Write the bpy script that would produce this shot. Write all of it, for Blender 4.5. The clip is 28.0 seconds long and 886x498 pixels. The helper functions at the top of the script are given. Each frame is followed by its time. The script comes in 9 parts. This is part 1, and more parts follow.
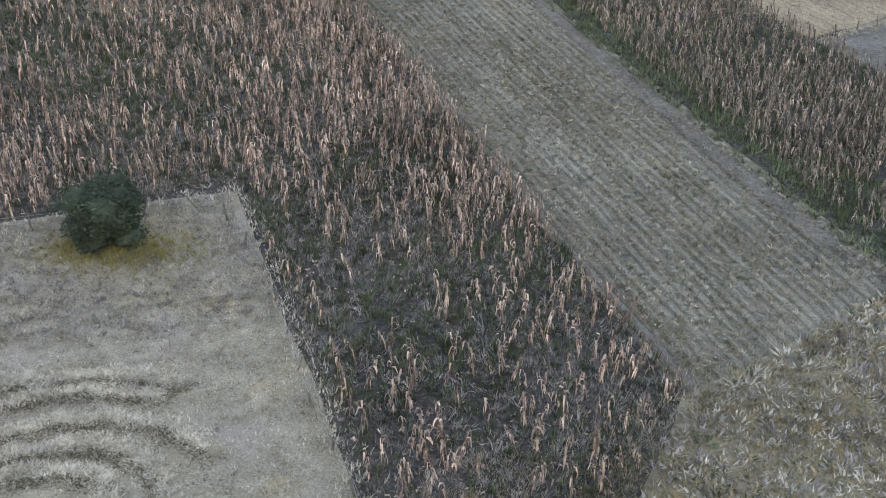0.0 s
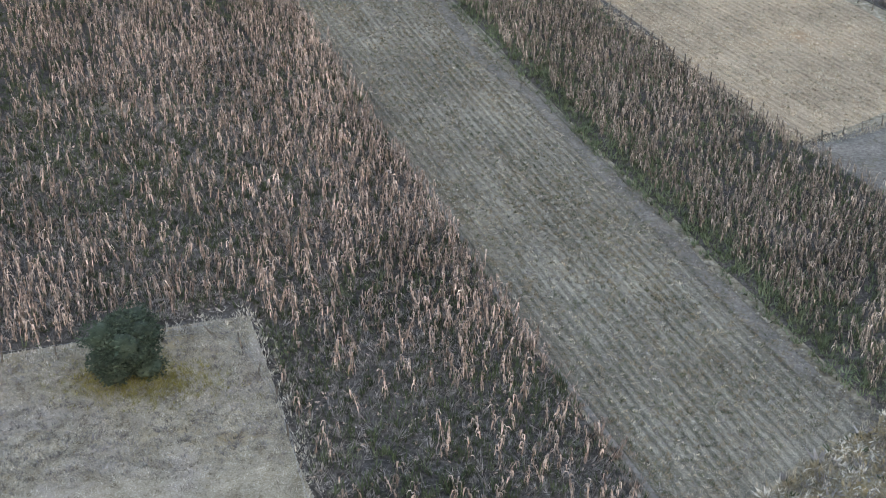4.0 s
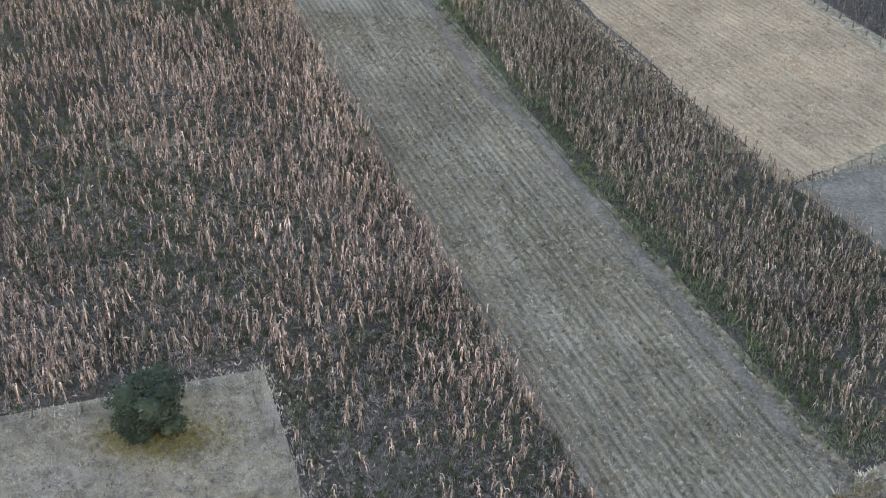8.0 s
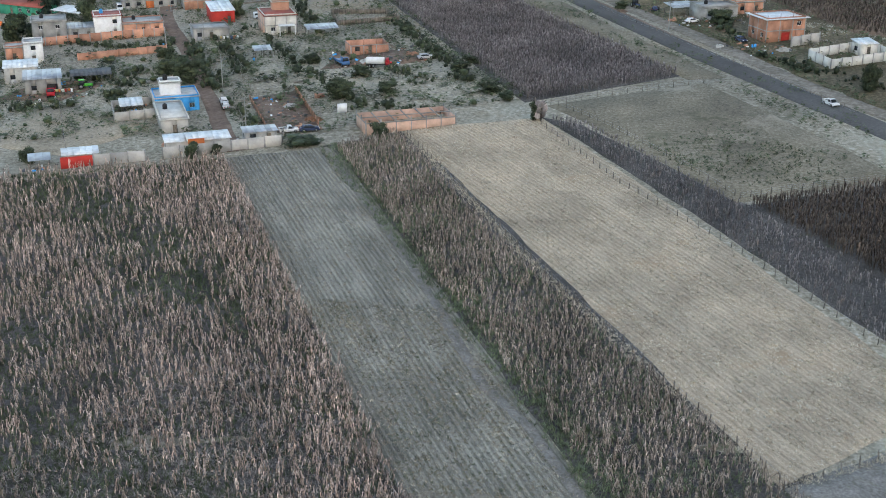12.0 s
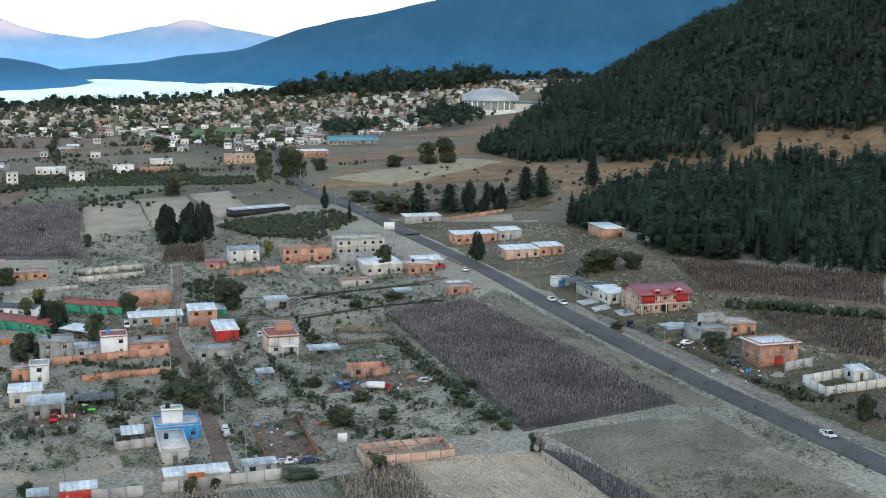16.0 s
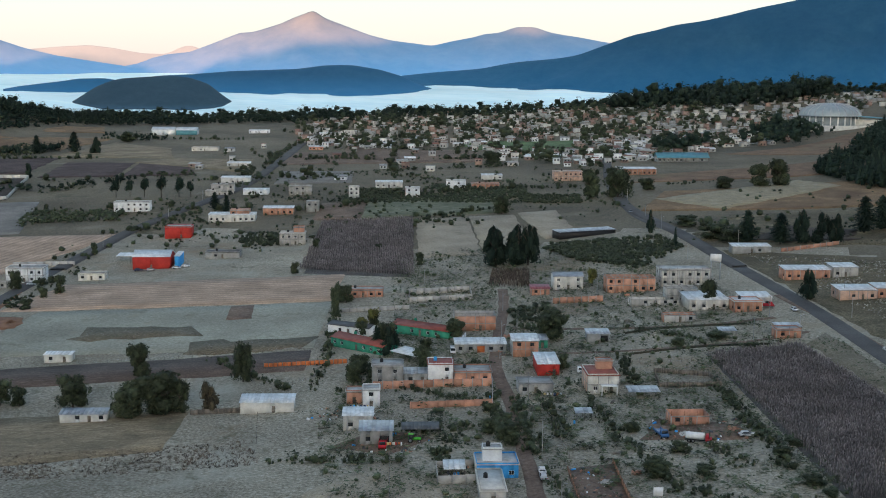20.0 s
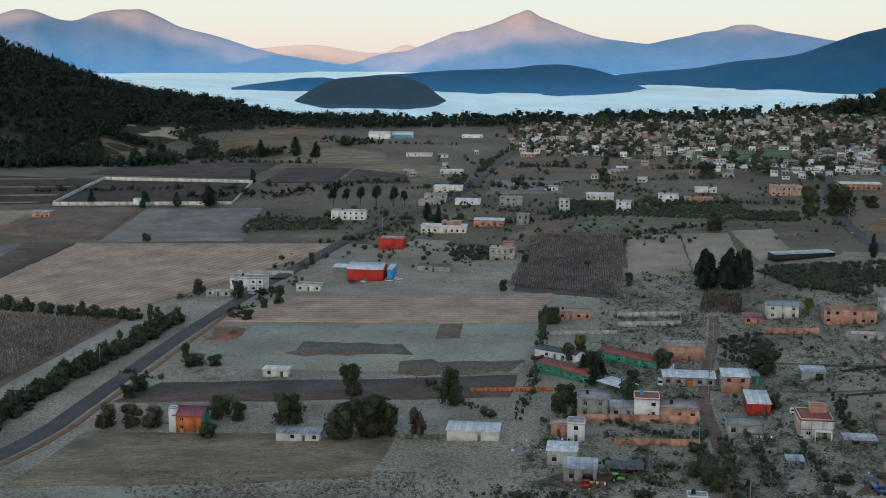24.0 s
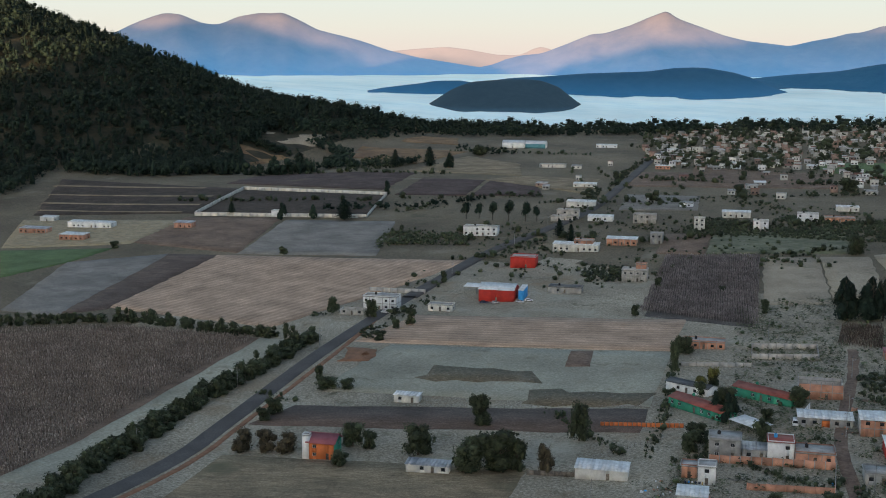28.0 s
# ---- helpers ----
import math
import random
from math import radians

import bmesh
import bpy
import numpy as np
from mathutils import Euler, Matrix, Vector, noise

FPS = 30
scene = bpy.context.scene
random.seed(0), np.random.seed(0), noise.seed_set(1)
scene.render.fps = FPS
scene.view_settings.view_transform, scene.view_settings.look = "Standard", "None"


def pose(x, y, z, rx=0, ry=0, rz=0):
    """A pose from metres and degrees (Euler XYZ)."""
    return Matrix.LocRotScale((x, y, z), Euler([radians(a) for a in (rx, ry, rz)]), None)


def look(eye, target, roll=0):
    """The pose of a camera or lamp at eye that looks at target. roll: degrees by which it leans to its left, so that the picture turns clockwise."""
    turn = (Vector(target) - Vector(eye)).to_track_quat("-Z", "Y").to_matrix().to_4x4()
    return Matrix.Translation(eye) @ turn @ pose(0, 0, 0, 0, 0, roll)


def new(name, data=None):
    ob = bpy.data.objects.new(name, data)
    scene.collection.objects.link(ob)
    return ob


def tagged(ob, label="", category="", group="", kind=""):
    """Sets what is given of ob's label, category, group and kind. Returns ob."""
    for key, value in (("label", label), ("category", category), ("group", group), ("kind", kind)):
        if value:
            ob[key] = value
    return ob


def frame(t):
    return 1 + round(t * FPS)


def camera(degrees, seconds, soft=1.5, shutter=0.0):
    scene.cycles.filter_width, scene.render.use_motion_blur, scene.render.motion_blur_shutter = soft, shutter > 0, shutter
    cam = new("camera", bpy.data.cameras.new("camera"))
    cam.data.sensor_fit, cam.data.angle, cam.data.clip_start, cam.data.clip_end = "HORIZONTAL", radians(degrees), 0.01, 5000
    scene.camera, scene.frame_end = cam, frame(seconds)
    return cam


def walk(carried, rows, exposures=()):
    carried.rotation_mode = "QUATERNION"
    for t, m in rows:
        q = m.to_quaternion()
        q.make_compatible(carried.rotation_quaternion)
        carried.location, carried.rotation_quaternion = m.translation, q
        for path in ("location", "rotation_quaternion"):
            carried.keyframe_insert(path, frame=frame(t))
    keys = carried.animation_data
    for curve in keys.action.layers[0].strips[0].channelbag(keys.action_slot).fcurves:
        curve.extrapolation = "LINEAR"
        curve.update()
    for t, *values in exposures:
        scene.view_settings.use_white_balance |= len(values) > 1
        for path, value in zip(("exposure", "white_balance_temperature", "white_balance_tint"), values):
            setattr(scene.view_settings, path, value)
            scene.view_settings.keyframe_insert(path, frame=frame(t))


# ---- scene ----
# A drone that rises straight up over maize fields, tilts up and turns left over a village in a valley.
cam = camera(40.0, 28.0, soft=1.0)
ROLL = 0.33
# seconds, height of the eye, pitch, yaw
ROWS = [
    (0, 45.78, -30.32, 0.17),
    (0.5, 47.15, -30.27, 0.17),
    (1, 48.53, -30.21, 0.17),
    (1.5, 49.91, -30.16, 0.18),
    (2, 51.28, -30.11, 0.20),
    (2.5, 52.65, -30.06, 0.23),
    (4.5, 58.14, -29.53, 0.37),
    (5, 59.51, -28.37, 0.40),
    (5.5, 60.88, -27.98, 0.43),
    (6, 62.25, -27.93, 0.46),
    (6.5, 63.62, -28.67, 0.47),
    (7, 64.99, -30.19, 0.50),
    (7.5, 66.36, -31.71, 0.54),
    (8, 67.73, -32.07, 0.57),
    (8.5, 69.10, -32.00, 0.56),
    (9, 70.48, -31.85, 0.56),
    (9.5, 71.85, -29.79, 0.55),
    (10, 73.23, -27.10, 0.60),
    (10.5, 74.60, -24.38, 0.60),
    (11, 75.98, -22.10, 0.61),
    (11.5, 77.36, -21.95, 0.62),
    (13.5, 82.88, -18.30, 0.64),
    (14, 84.26, -16.00, 0.64),
    (14.5, 85.64, -13.65, 0.67),
    (15, 87.02, -11.29, 0.68),
    (15.5, 88.40, -8.93, 0.69),
    (16, 89.79, -8.43, 0.70),
    (16.5, 91.17, -8.41, 0.71),
    (17, 92.56, -8.39, 0.83),
    (17.5, 93.95, -8.36, 1.66),
    (18, 95.34, -8.35, 3.48),
    (18.5, 96.73, -8.33, 6.17),
    (19, 98.13, -8.35, 9.80),
    (19.5, 99.53, -8.37, 13.16),
    (20, 100.94, -8.37, 16.04),
    (20.5, 102.35, -8.42, 18.98),
    (21, 103.77, -8.46, 21.04),
    (21.5, 105.19, -8.50, 22.42),
    (23.5, 110.89, -8.61, 25.42),
    (24, 112.32, -8.62, 25.97),
    (24.5, 113.75, -8.63, 26.64),
    (25, 115.18, -8.65, 27.58),
    (25.5, 116.61, -8.66, 28.32),
    (26, 118.04, -8.67, 28.93),
    (26.5, 119.48, -8.67, 29.67),
    (27, 120.91, -8.66, 30.43),
    (27.5, 122.34, -8.67, 31.22),
    (28, 123.78, -8.68, 32.24),
]
EXPOSURES = [(0, 1.95, 8500, 15), (5, 2.05, 8500, 15), (9.5, 2.05, 8400, 15), (11, 1.95, 7900, 11), (14, 1.92, 7900, 11), (17, 1.8, 7700, 9), (18, 1.65, 7700, 9), (20, 1.12, 7600, 9), (21, 0.98, 7600, 9), (24, 0.86, 7600, 9), (28, 0.83, 7700, 10)]
walk(cam, [(t, pose(0, 0, h, 90 + p, 0, y) @ pose(0, 0, 0, 0, 0, ROLL)) for t, h, p, y in ROWS], EXPOSURES)

# ---- daylight: dawn, the valley still in the shade of the ridge behind the camera ----
SUN_ELEVATION = 2.0
SUN_FROM = Vector((0.30, -0.954, 0))
world = bpy.data.worlds.new("dawn_sky")
scene.world = world
world.use_nodes = True
wn = world.node_tree.nodes
sky = wn.new("ShaderNodeTexSky")
sky.sky_type = "NISHITA"
sky.sun_disc = False
sky.sun_elevation = radians(15)
sky.sun_rotation = math.atan2(SUN_FROM.x, SUN_FROM.y)
sky.air_density, sky.dust_density, sky.ozone_density = 0.9, 0.8, 1.0
wn["Background"].inputs["Strength"].default_value = 0.15
world.node_tree.links.new(sky.outputs["Color"], wn["Background"].inputs["Color"])
sun_data = bpy.data.lights.new("sun", "SUN")
sun_data.energy, sun_data.angle, sun_data.color = 5.0, radians(0.5), (1.0, 0.7, 0.47)
sun = new("sun", sun_data)
ray_way = -SUN_FROM.normalized() * math.cos(radians(SUN_ELEVATION)) - Vector((0, 0, math.sin(radians(SUN_ELEVATION))))
sun.matrix_world = look((0, 0, 300), Vector((0, 0, 300)) + ray_way)

# ---- materials ----
def material(name, colours, scale=1.0, rough=0.9, bump=0.0, bump_scale=None, metal=0.0, island=0.0, per_object=0.0, stains=0.25, stain_scale=0.08, stretch=(1, 1, 1), glow=None, blotch=None):
    """Two-scale surface: grain between two colours, broader stains over it, relief, and tints by island or object."""
    m = bpy.data.materials.new(name)
    m.use_nodes = True
    nt = m.node_tree
    nn, ln = nt.nodes, nt.links
    b = nn["Principled BSDF"]
    b.inputs["Roughness"].default_value = rough
    b.inputs["Metallic"].default_value = metal
    b.inputs["Specular IOR Level"].default_value = 0.25
    geo = nn.new("ShaderNodeNewGeometry")
    mapping = nn.new("ShaderNodeMapping")
    mapping.inputs["Scale"].default_value = stretch
    ln.new(geo.outputs["Position"], mapping.inputs["Vector"])
    n1 = nn.new("ShaderNodeTexNoise")
    n1.inputs["Scale"].default_value, n1.inputs["Detail"].default_value, n1.inputs["Roughness"].default_value = scale, 9.0, 0.74
    ln.new(mapping.outputs["Vector"], n1.inputs["Vector"])
    ramp = nn.new("ShaderNodeValToRGB")
    ramp.color_ramp.elements[0].position, ramp.color_ramp.elements[1].position = 0.32, 0.68
    ramp.color_ramp.elements[0].color, ramp.color_ramp.elements[1].color = (*colours[0], 1), (*colours[-1], 1)
    for k in range(1, len(colours) - 1):
        e = ramp.color_ramp.elements.new(0.32 + 0.36 * k / (len(colours) - 1))
        e.color = (*colours[k], 1)
    ln.new(n1.outputs["Fac"], ramp.inputs["Fac"])
    n2 = nn.new("ShaderNodeTexNoise")
    n2.inputs["Scale"].default_value, n2.inputs["Detail"].default_value = stain_scale, 4.0
    ln.new(geo.outputs["Position"], n2.inputs["Vector"])
    mr = nn.new("ShaderNodeMapRange")
    mr.inputs["From Min"].default_value, mr.inputs["From Max"].default_value = 0.3, 0.7
    mr.inputs["To Min"].default_value, mr.inputs["To Max"].default_value = 1 - stains, 1 + stains
    ln.new(n2.outputs["Fac"], mr.inputs["Value"])
    value = mr.outputs["Result"]

    def times(a, bsock):
        k = nn.new("ShaderNodeMath")
        k.operation = "MULTIPLY"
        ln.new(a, k.inputs[0]), ln.new(bsock, k.inputs[1])
        return k.outputs[0]

    def spread(sock, amount):
        k = nn.new("ShaderNodeMapRange")
        k.inputs["To Min"].default_value, k.inputs["To Max"].default_value = 1 - amount, 1 + amount
        ln.new(sock, k.inputs["Value"])
        return k.outputs["Result"]

    if island:
        value = times(value, spread(geo.outputs["Random Per Island"], island))
    if per_object:
        info = nn.new("ShaderNodeObjectInfo")
        value = times(value, spread(info.outputs["Random"], per_object))
    hsv = nn.new("ShaderNodeHueSaturation")
    ln.new(ramp.outputs["Color"], hsv.inputs["Color"])
    ln.new(value, hsv.inputs["Value"])
    out = hsv.outputs["Color"]
    for colour, patch_scale, least in blotch or ():
        nb = nn.new("ShaderNodeTexNoise")
        nb.inputs["Scale"].default_value, nb.inputs["Detail"].default_value, nb.inputs["Roughness"].default_value = patch_scale, 8.0, 0.7
        ln.new(geo.outputs["Position"], nb.inputs["Vector"])
        mb = nn.new("ShaderNodeMapRange")
        mb.inputs["From Min"].default_value, mb.inputs["From Max"].default_value = least, least + 0.12
        mb.inputs["To Max"].default_value = 0.75
        ln.new(nb.outputs["Fac"], mb.inputs["Value"])
        mix = nn.new("ShaderNodeMix")
        mix.data_type = "RGBA"
        ln.new(mb.outputs["Result"], mix.inputs["Factor"])
        ln.new(out, mix.inputs["A"])
        mix.inputs["B"].default_value = (*colour, 1)
        out = mix.outputs["Result"]
    ln.new(out, b.inputs["Base Color"])
    if bump:
        bp = nn.new("ShaderNodeBump")
        bp.inputs["Strength"].default_value, bp.inputs["Distance"].default_value = 0.8, bump
        nb = nn.new("ShaderNodeTexNoise")
        nb.inputs["Scale"].default_value, nb.inputs["Detail"].default_value = bump_scale or scale * 2, 5.0
        ln.new(mapping.outputs["Vector"], nb.inputs["Vector"])
        ln.new(nb.outputs["Fac"], bp.inputs["Height"])
        ln.new(bp.outputs["Normal"], b.inputs["Normal"])
    if glow:
        b.inputs["Emission Color"].default_value = (*glow[:3], 1)
        b.inputs["Emission Strength"].default_value = glow[3]
    return m


def rows_material(name, colours, angle, pitch, drill=0.0, rough=0.95, depth=0.35, scale=1.2, stains=0.25, stain_scale=0.06, blotch=None, drill_depth=0.3):
    """Field soil or stubble with drills and mower swaths that run at an angle in the plan."""
    m = material(name, colours, scale=scale, rough=rough, bump=0.08, bump_scale=3.0, stains=stains, stain_scale=stain_scale, stretch=(1, 1, 1))
    nt = m.node_tree
    nn, ln = nt.nodes, nt.links
    b = nn["Principled BSDF"]
    geo = nn.new("ShaderNodeNewGeometry")
    rot = nn.new("ShaderNodeMapping")
    rot.inputs["Rotation"].default_value = (0, 0, -angle)
    ln.new(geo.outputs["Position"], rot.inputs["Vector"])
    # streaks: noise drawn out along the drills, fine and broad
    def drawn(along, across, detail):
        st = nn.new("ShaderNodeMapping")
        st.inputs["Scale"].default_value = (along, across, 1)
        ln.new(rot.outputs["Vector"], st.inputs["Vector"])
        ns = nn.new("ShaderNodeTexNoise")
        ns.inputs["Scale"].default_value, ns.inputs["Detail"].default_value, ns.inputs["Roughness"].default_value = 1.0, detail, 0.7
        ln.new(st.outputs["Vector"], ns.inputs["Vector"])
        return ns.outputs["Fac"]

    fine, broad = drawn(0.18, 1.0 / pitch, 6.0), drawn(0.05, 0.16 / pitch, 4.0)
    mx = nn.new("ShaderNodeMath")
    mx.operation = "MULTIPLY_ADD"
    ln.new(fine, mx.inputs[0])
    mx.inputs[1].default_value = 1.3
    ln.new(broad, mx.inputs[2])
    mr = nn.new("ShaderNodeMapRange")
    mr.inputs["From Min"].default_value, mr.inputs["From Max"].default_value = 0.85, 1.45
    mr.inputs["To Min"].default_value, mr.inputs["To Max"].default_value = 1 - depth, 1 + depth
    ln.new(mx.outputs[0], mr.inputs["Value"])
    if drill:
        wave = nn.new("ShaderNodeTexWave")
        wave.bands_direction = "Y"
        wave.inputs["Scale"].default_value, wave.inputs["Distortion"].default_value = 0.314 / drill, 1.6
        wave.inputs["Detail"].default_value, wave.inputs["Detail Scale"].default_value = 3.0, 4.0
        ln.new(rot.outputs["Vector"], wave.inputs["Vector"])
        mk = nn.new("ShaderNodeMath")
        mk.operation = "MULTIPLY_ADD"
        ln.new(wave.outputs["Fac"], mk.inputs[0])
        mk.inputs[1].default_value = drill_depth
        ln.new(mx.outputs[0], mk.inputs[2])
        ln.new(mk.outputs[0], mr.inputs["Value"])
        mr.inputs["From Max"].default_value = 1.45 + drill_depth
    # crumbs and straw ends
    crumb = nn.new("ShaderNodeTexNoise")
    crumb.inputs["Scale"].default_value, crumb.inputs["Detail"].default_value, crumb.inputs["Roughness"].default_value = 6.0 / max(pitch, 0.35) ** 0.5, 4.0, 0.8
    ln.new(geo.outputs["Position"], crumb.inputs["Vector"])
    cr = nn.new("ShaderNodeMapRange")
    cr.inputs["From Min"].default_value, cr.inputs["From Max"].default_value = 0.35, 0.65
    cr.inputs["To Min"].default_value, cr.inputs["To Max"].default_value = 0.72, 1.28
    ln.new(crumb.outputs["Fac"], cr.inputs["Value"])
    both = nn.new("ShaderNodeMath")
    both.operation = "MULTIPLY"
    ln.new(mr.outputs["Result"], both.inputs[0]), ln.new(cr.outputs["Result"], both.inputs[1])
    old = b.inputs["Base Color"].links[0].from_socket
    hsv = nn.new("ShaderNodeHueSaturation")
    ln.new(old, hsv.inputs["Color"])
    ln.new(both.outputs[0], hsv.inputs["Value"])
    out = hsv.outputs["Color"]
    if blotch:
        nb = nn.new("ShaderNodeTexNoise")
        nb.inputs["Scale"].default_value, nb.inputs["Detail"].default_value = blotch[1], 6.0
        ln.new(geo.outputs["Position"], nb.inputs["Vector"])
        mb = nn.new("ShaderNodeMapRange")
        mb.inputs["From Min"].default_value, mb.inputs["From Max"].default_value = blotch[2], blotch[2] + 0.15
        ln.new(nb.outputs["Fac"], mb.inputs["Value"])
        mix = nn.new("ShaderNodeMix")
        mix.data_type = "RGBA"
        ln.new(mb.outputs["Result"], mix.inputs["Factor"])
        ln.new(out, mix.inputs["A"])
        mix.inputs["B"].default_value = (*blotch[0], 1)
        out = mix.outputs["Result"]
    ln.new(out, b.inputs["Base Color"])
    return m


STRIP = math.atan2(127, -45)    # the way in which the field strips run
M = {}
M["grass"] = material("frosted_dry_grass", [(0.1, 0.088, 0.06), (0.275, 0.247, 0.188), (0.52, 0.482, 0.405)], scale=1.1, bump=0.03, bump_scale=2.5, stains=0.3, stain_scale=0.022, blotch=[((0.38, 0.37, 0.305), 0.03, 0.53), ((0.075, 0.072, 0.036), 0.12, 0.56), ((0.25, 0.185, 0.115), 0.017, 0.55)])
M["pasture"] = material("dry_pasture", [(0.19, 0.16, 0.11), (0.38, 0.34, 0.265), (0.58, 0.54, 0.45)], scale=8.0, bump=0.08, bump_scale=9.0, stains=0.25, stain_scale=0.4, blotch=[((0.36, 0.325, 0.305), 0.10, 0.51), ((0.48, 0.37, 0.21), 0.16, 0.57), ((0.16, 0.14, 0.09), 0.6, 0.6)])
M["verge"] = material("yellow_green_verge", [(0.15, 0.125, 0.078), (0.31, 0.26, 0.17), (0.48, 0.42, 0.31)], scale=3.5, bump=0.1, stains=0.25, stain_scale=0.2, blotch=[((0.44, 0.31, 0.14), 0.25, 0.56), ((0.13, 0.125, 0.07), 0.4, 0.6), ((0.36, 0.33, 0.3), 0.2, 0.59)])
M["mown"] = rows_material("mown_stubble", [(0.105, 0.1, 0.08), (0.215, 0.203, 0.166), (0.36, 0.337, 0.285)], STRIP, 0.36, 0.86, depth=0.6, scale=7.0, drill_depth=0.34, blotch=((0.28, 0.255, 0.21), 0.13, 0.61))
M["lilac"] = material("frosted_lilac_stubble", [(0.12, 0.11, 0.096), (0.205, 0.192, 0.173), (0.32, 0.303, 0.278)], scale=2.5, bump=0.06, bump_scale=6.0, stains=0.25, stain_scale=0.3, blotch=[((0.17, 0.17, 0.11), 0.35, 0.56), ((0.33, 0.27, 0.19), 0.5, 0.6)])
M["straw_tuft"] = material("pale_straw", [(0.38, 0.325, 0.24), (0.56, 0.49, 0.38), (0.7, 0.63, 0.52)], scale=1.2, island=0.3, stains=0.2, stain_scale=0.12)
M["furrow_soil"] = material("dry_brown_furrow_litter", [(0.12, 0.08, 0.052), (0.21, 0.148, 0.1), (0.31, 0.23, 0.165)], scale=1.5, island=0.3, stains=0.25, stain_scale=0.15)
M["ochre_tuft"] = material("ochre_cut_stubble", [(0.15, 0.115, 0.075), (0.27, 0.215, 0.145), (0.42, 0.35, 0.25)], scale=1.0, island=0.35, stains=0.3, stain_scale=0.15)
M["green_tuft"] = material("dull_green_stubble_grass", [(0.07, 0.075, 0.043), (0.13, 0.138, 0.085), (0.2, 0.205, 0.14)], scale=1.0, island=0.35, stains=0.3, stain_scale=0.15)
M["pale"] = rows_material("pale_stubble", [(0.28, 0.217, 0.15), (0.42, 0.343, 0.252), (0.53, 0.445, 0.34)], -1.12, 0.4, 0.95, depth=0.36, scale=4.0, drill_depth=0.34, blotch=((0.36, 0.255, 0.165), 0.12, 0.6))
M["brown_grass"] = material("brown_winter_grass", [(0.07, 0.058, 0.038), (0.14, 0.118, 0.08), (0.25, 0.213, 0.155)], scale=0.8, bump=0.05, bump_scale=1.5, stains=0.35, stain_scale=0.012, blotch=[((0.055, 0.06, 0.032), 0.06, 0.55), ((0.26, 0.23, 0.175), 0.03, 0.57)])
M["maize_soil"] = material("maize_soil", [(0.032, 0.029, 0.026), (0.08, 0.073, 0.067), (0.19, 0.176, 0.166)], scale=2.6, bump=0.2, bump_scale=3.0, stains=0.4, stain_scale=0.09, blotch=[((0.15, 0.137, 0.132), 0.18, 0.57), ((0.06, 0.072, 0.038), 0.25, 0.58)])
M["fallow"] = material("fallow_grass", [(0.165, 0.135, 0.093), (0.335, 0.283, 0.21), (0.49, 0.43, 0.34)], scale=1.4, bump=0.04, bump_scale=2.5, stains=0.25, stain_scale=0.05, blotch=[((0.12, 0.115, 0.065), 0.07, 0.57), ((0.34, 0.27, 0.19), 0.05, 0.56)])
M["frost"] = material("frosted_field", [(0.185, 0.182, 0.137), (0.3, 0.298, 0.238), (0.41, 0.408, 0.34)], scale=0.9, bump=0.05, stains=0.25, stain_scale=0.03, blotch=[((0.14, 0.125, 0.085), 0.06, 0.56), ((0.3, 0.265, 0.19), 0.1, 0.58)])
M["dull_fallow"] = material("dull_fallow_grass", [(0.085, 0.072, 0.048), (0.195, 0.168, 0.12), (0.33, 0.29, 0.22)], scale=1.6, bump=0.05, bump_scale=2.5, stains=0.3, stain_scale=0.06, blotch=[((0.09, 0.09, 0.05), 0.09, 0.56), ((0.36, 0.32, 0.25), 0.05, 0.57)])
M["east_scrub"] = material("brown_roadside_scrub", [(0.042, 0.035, 0.02), (0.115, 0.093, 0.056), (0.26, 0.218, 0.142)], scale=1.2, bump=0.06, bump_scale=2.0, stains=0.35, stain_scale=0.03, blotch=[((0.045, 0.052, 0.026), 0.1, 0.54), ((0.33, 0.275, 0.18), 0.06, 0.56)])
M["tilled"] = rows_material("tilled_dark_soil", [(0.068, 0.05, 0.042), (0.112, 0.084, 0.07), (0.165, 0.128, 0.108)], 0.4, 1.2, depth=0.3)
M["straw"] = rows_material("straw_field", [(0.28, 0.19, 0.13), (0.41, 0.29, 0.21), (0.52, 0.385, 0.29)], 0.29, 1.0, 4.6, depth=0.34, drill_depth=0.4)
M["straw_wide"] = rows_material("wide_straw_field", [(0.28, 0.19, 0.13), (0.41, 0.29, 0.21), (0.52, 0.385, 0.29)], 1.55, 1.0, 5.0, depth=0.34, drill_depth=0.4)
M["brown"] = rows_material("brown_field", [(0.113, 0.078, 0.058), (0.178, 0.126, 0.094), (0.26, 0.195, 0.15)], 0.4, 3.0, depth=0.3)
M["ochre"] = rows_material("ochre_slope", [(0.14, 0.084, 0.045), (0.21, 0.132, 0.072), (0.31, 0.215, 0.125)], 0.2, 4.0, depth=0.28, blotch=((0.13, 0.078, 0.046), 0.02, 0.55))
M["bare_slope"] = rows_material("bare_brown_slope", [(0.12, 0.07, 0.042), (0.19, 0.117, 0.072), (0.28, 0.185, 0.118)], 0.35, 5.0, depth=0.25, blotch=((0.2, 0.16, 0.095), 0.02, 0.56))
M["purple"] = rows_material("purple_brown_ploughland", [(0.05, 0.034, 0.032), (0.078, 0.054, 0.05), (0.12, 0.086, 0.078)], 0.42, 3.0, depth=0.4, blotch=((0.12, 0.1, 0.07), 0.03, 0.62))
M["tan"] = rows_material("tan_dry_grass", [(0.15, 0.118, 0.075), (0.235, 0.187, 0.122), (0.33, 0.268, 0.182)], 0.42, 1.2, depth=0.4, blotch=((0.12, 0.115, 0.07), 0.04, 0.58))
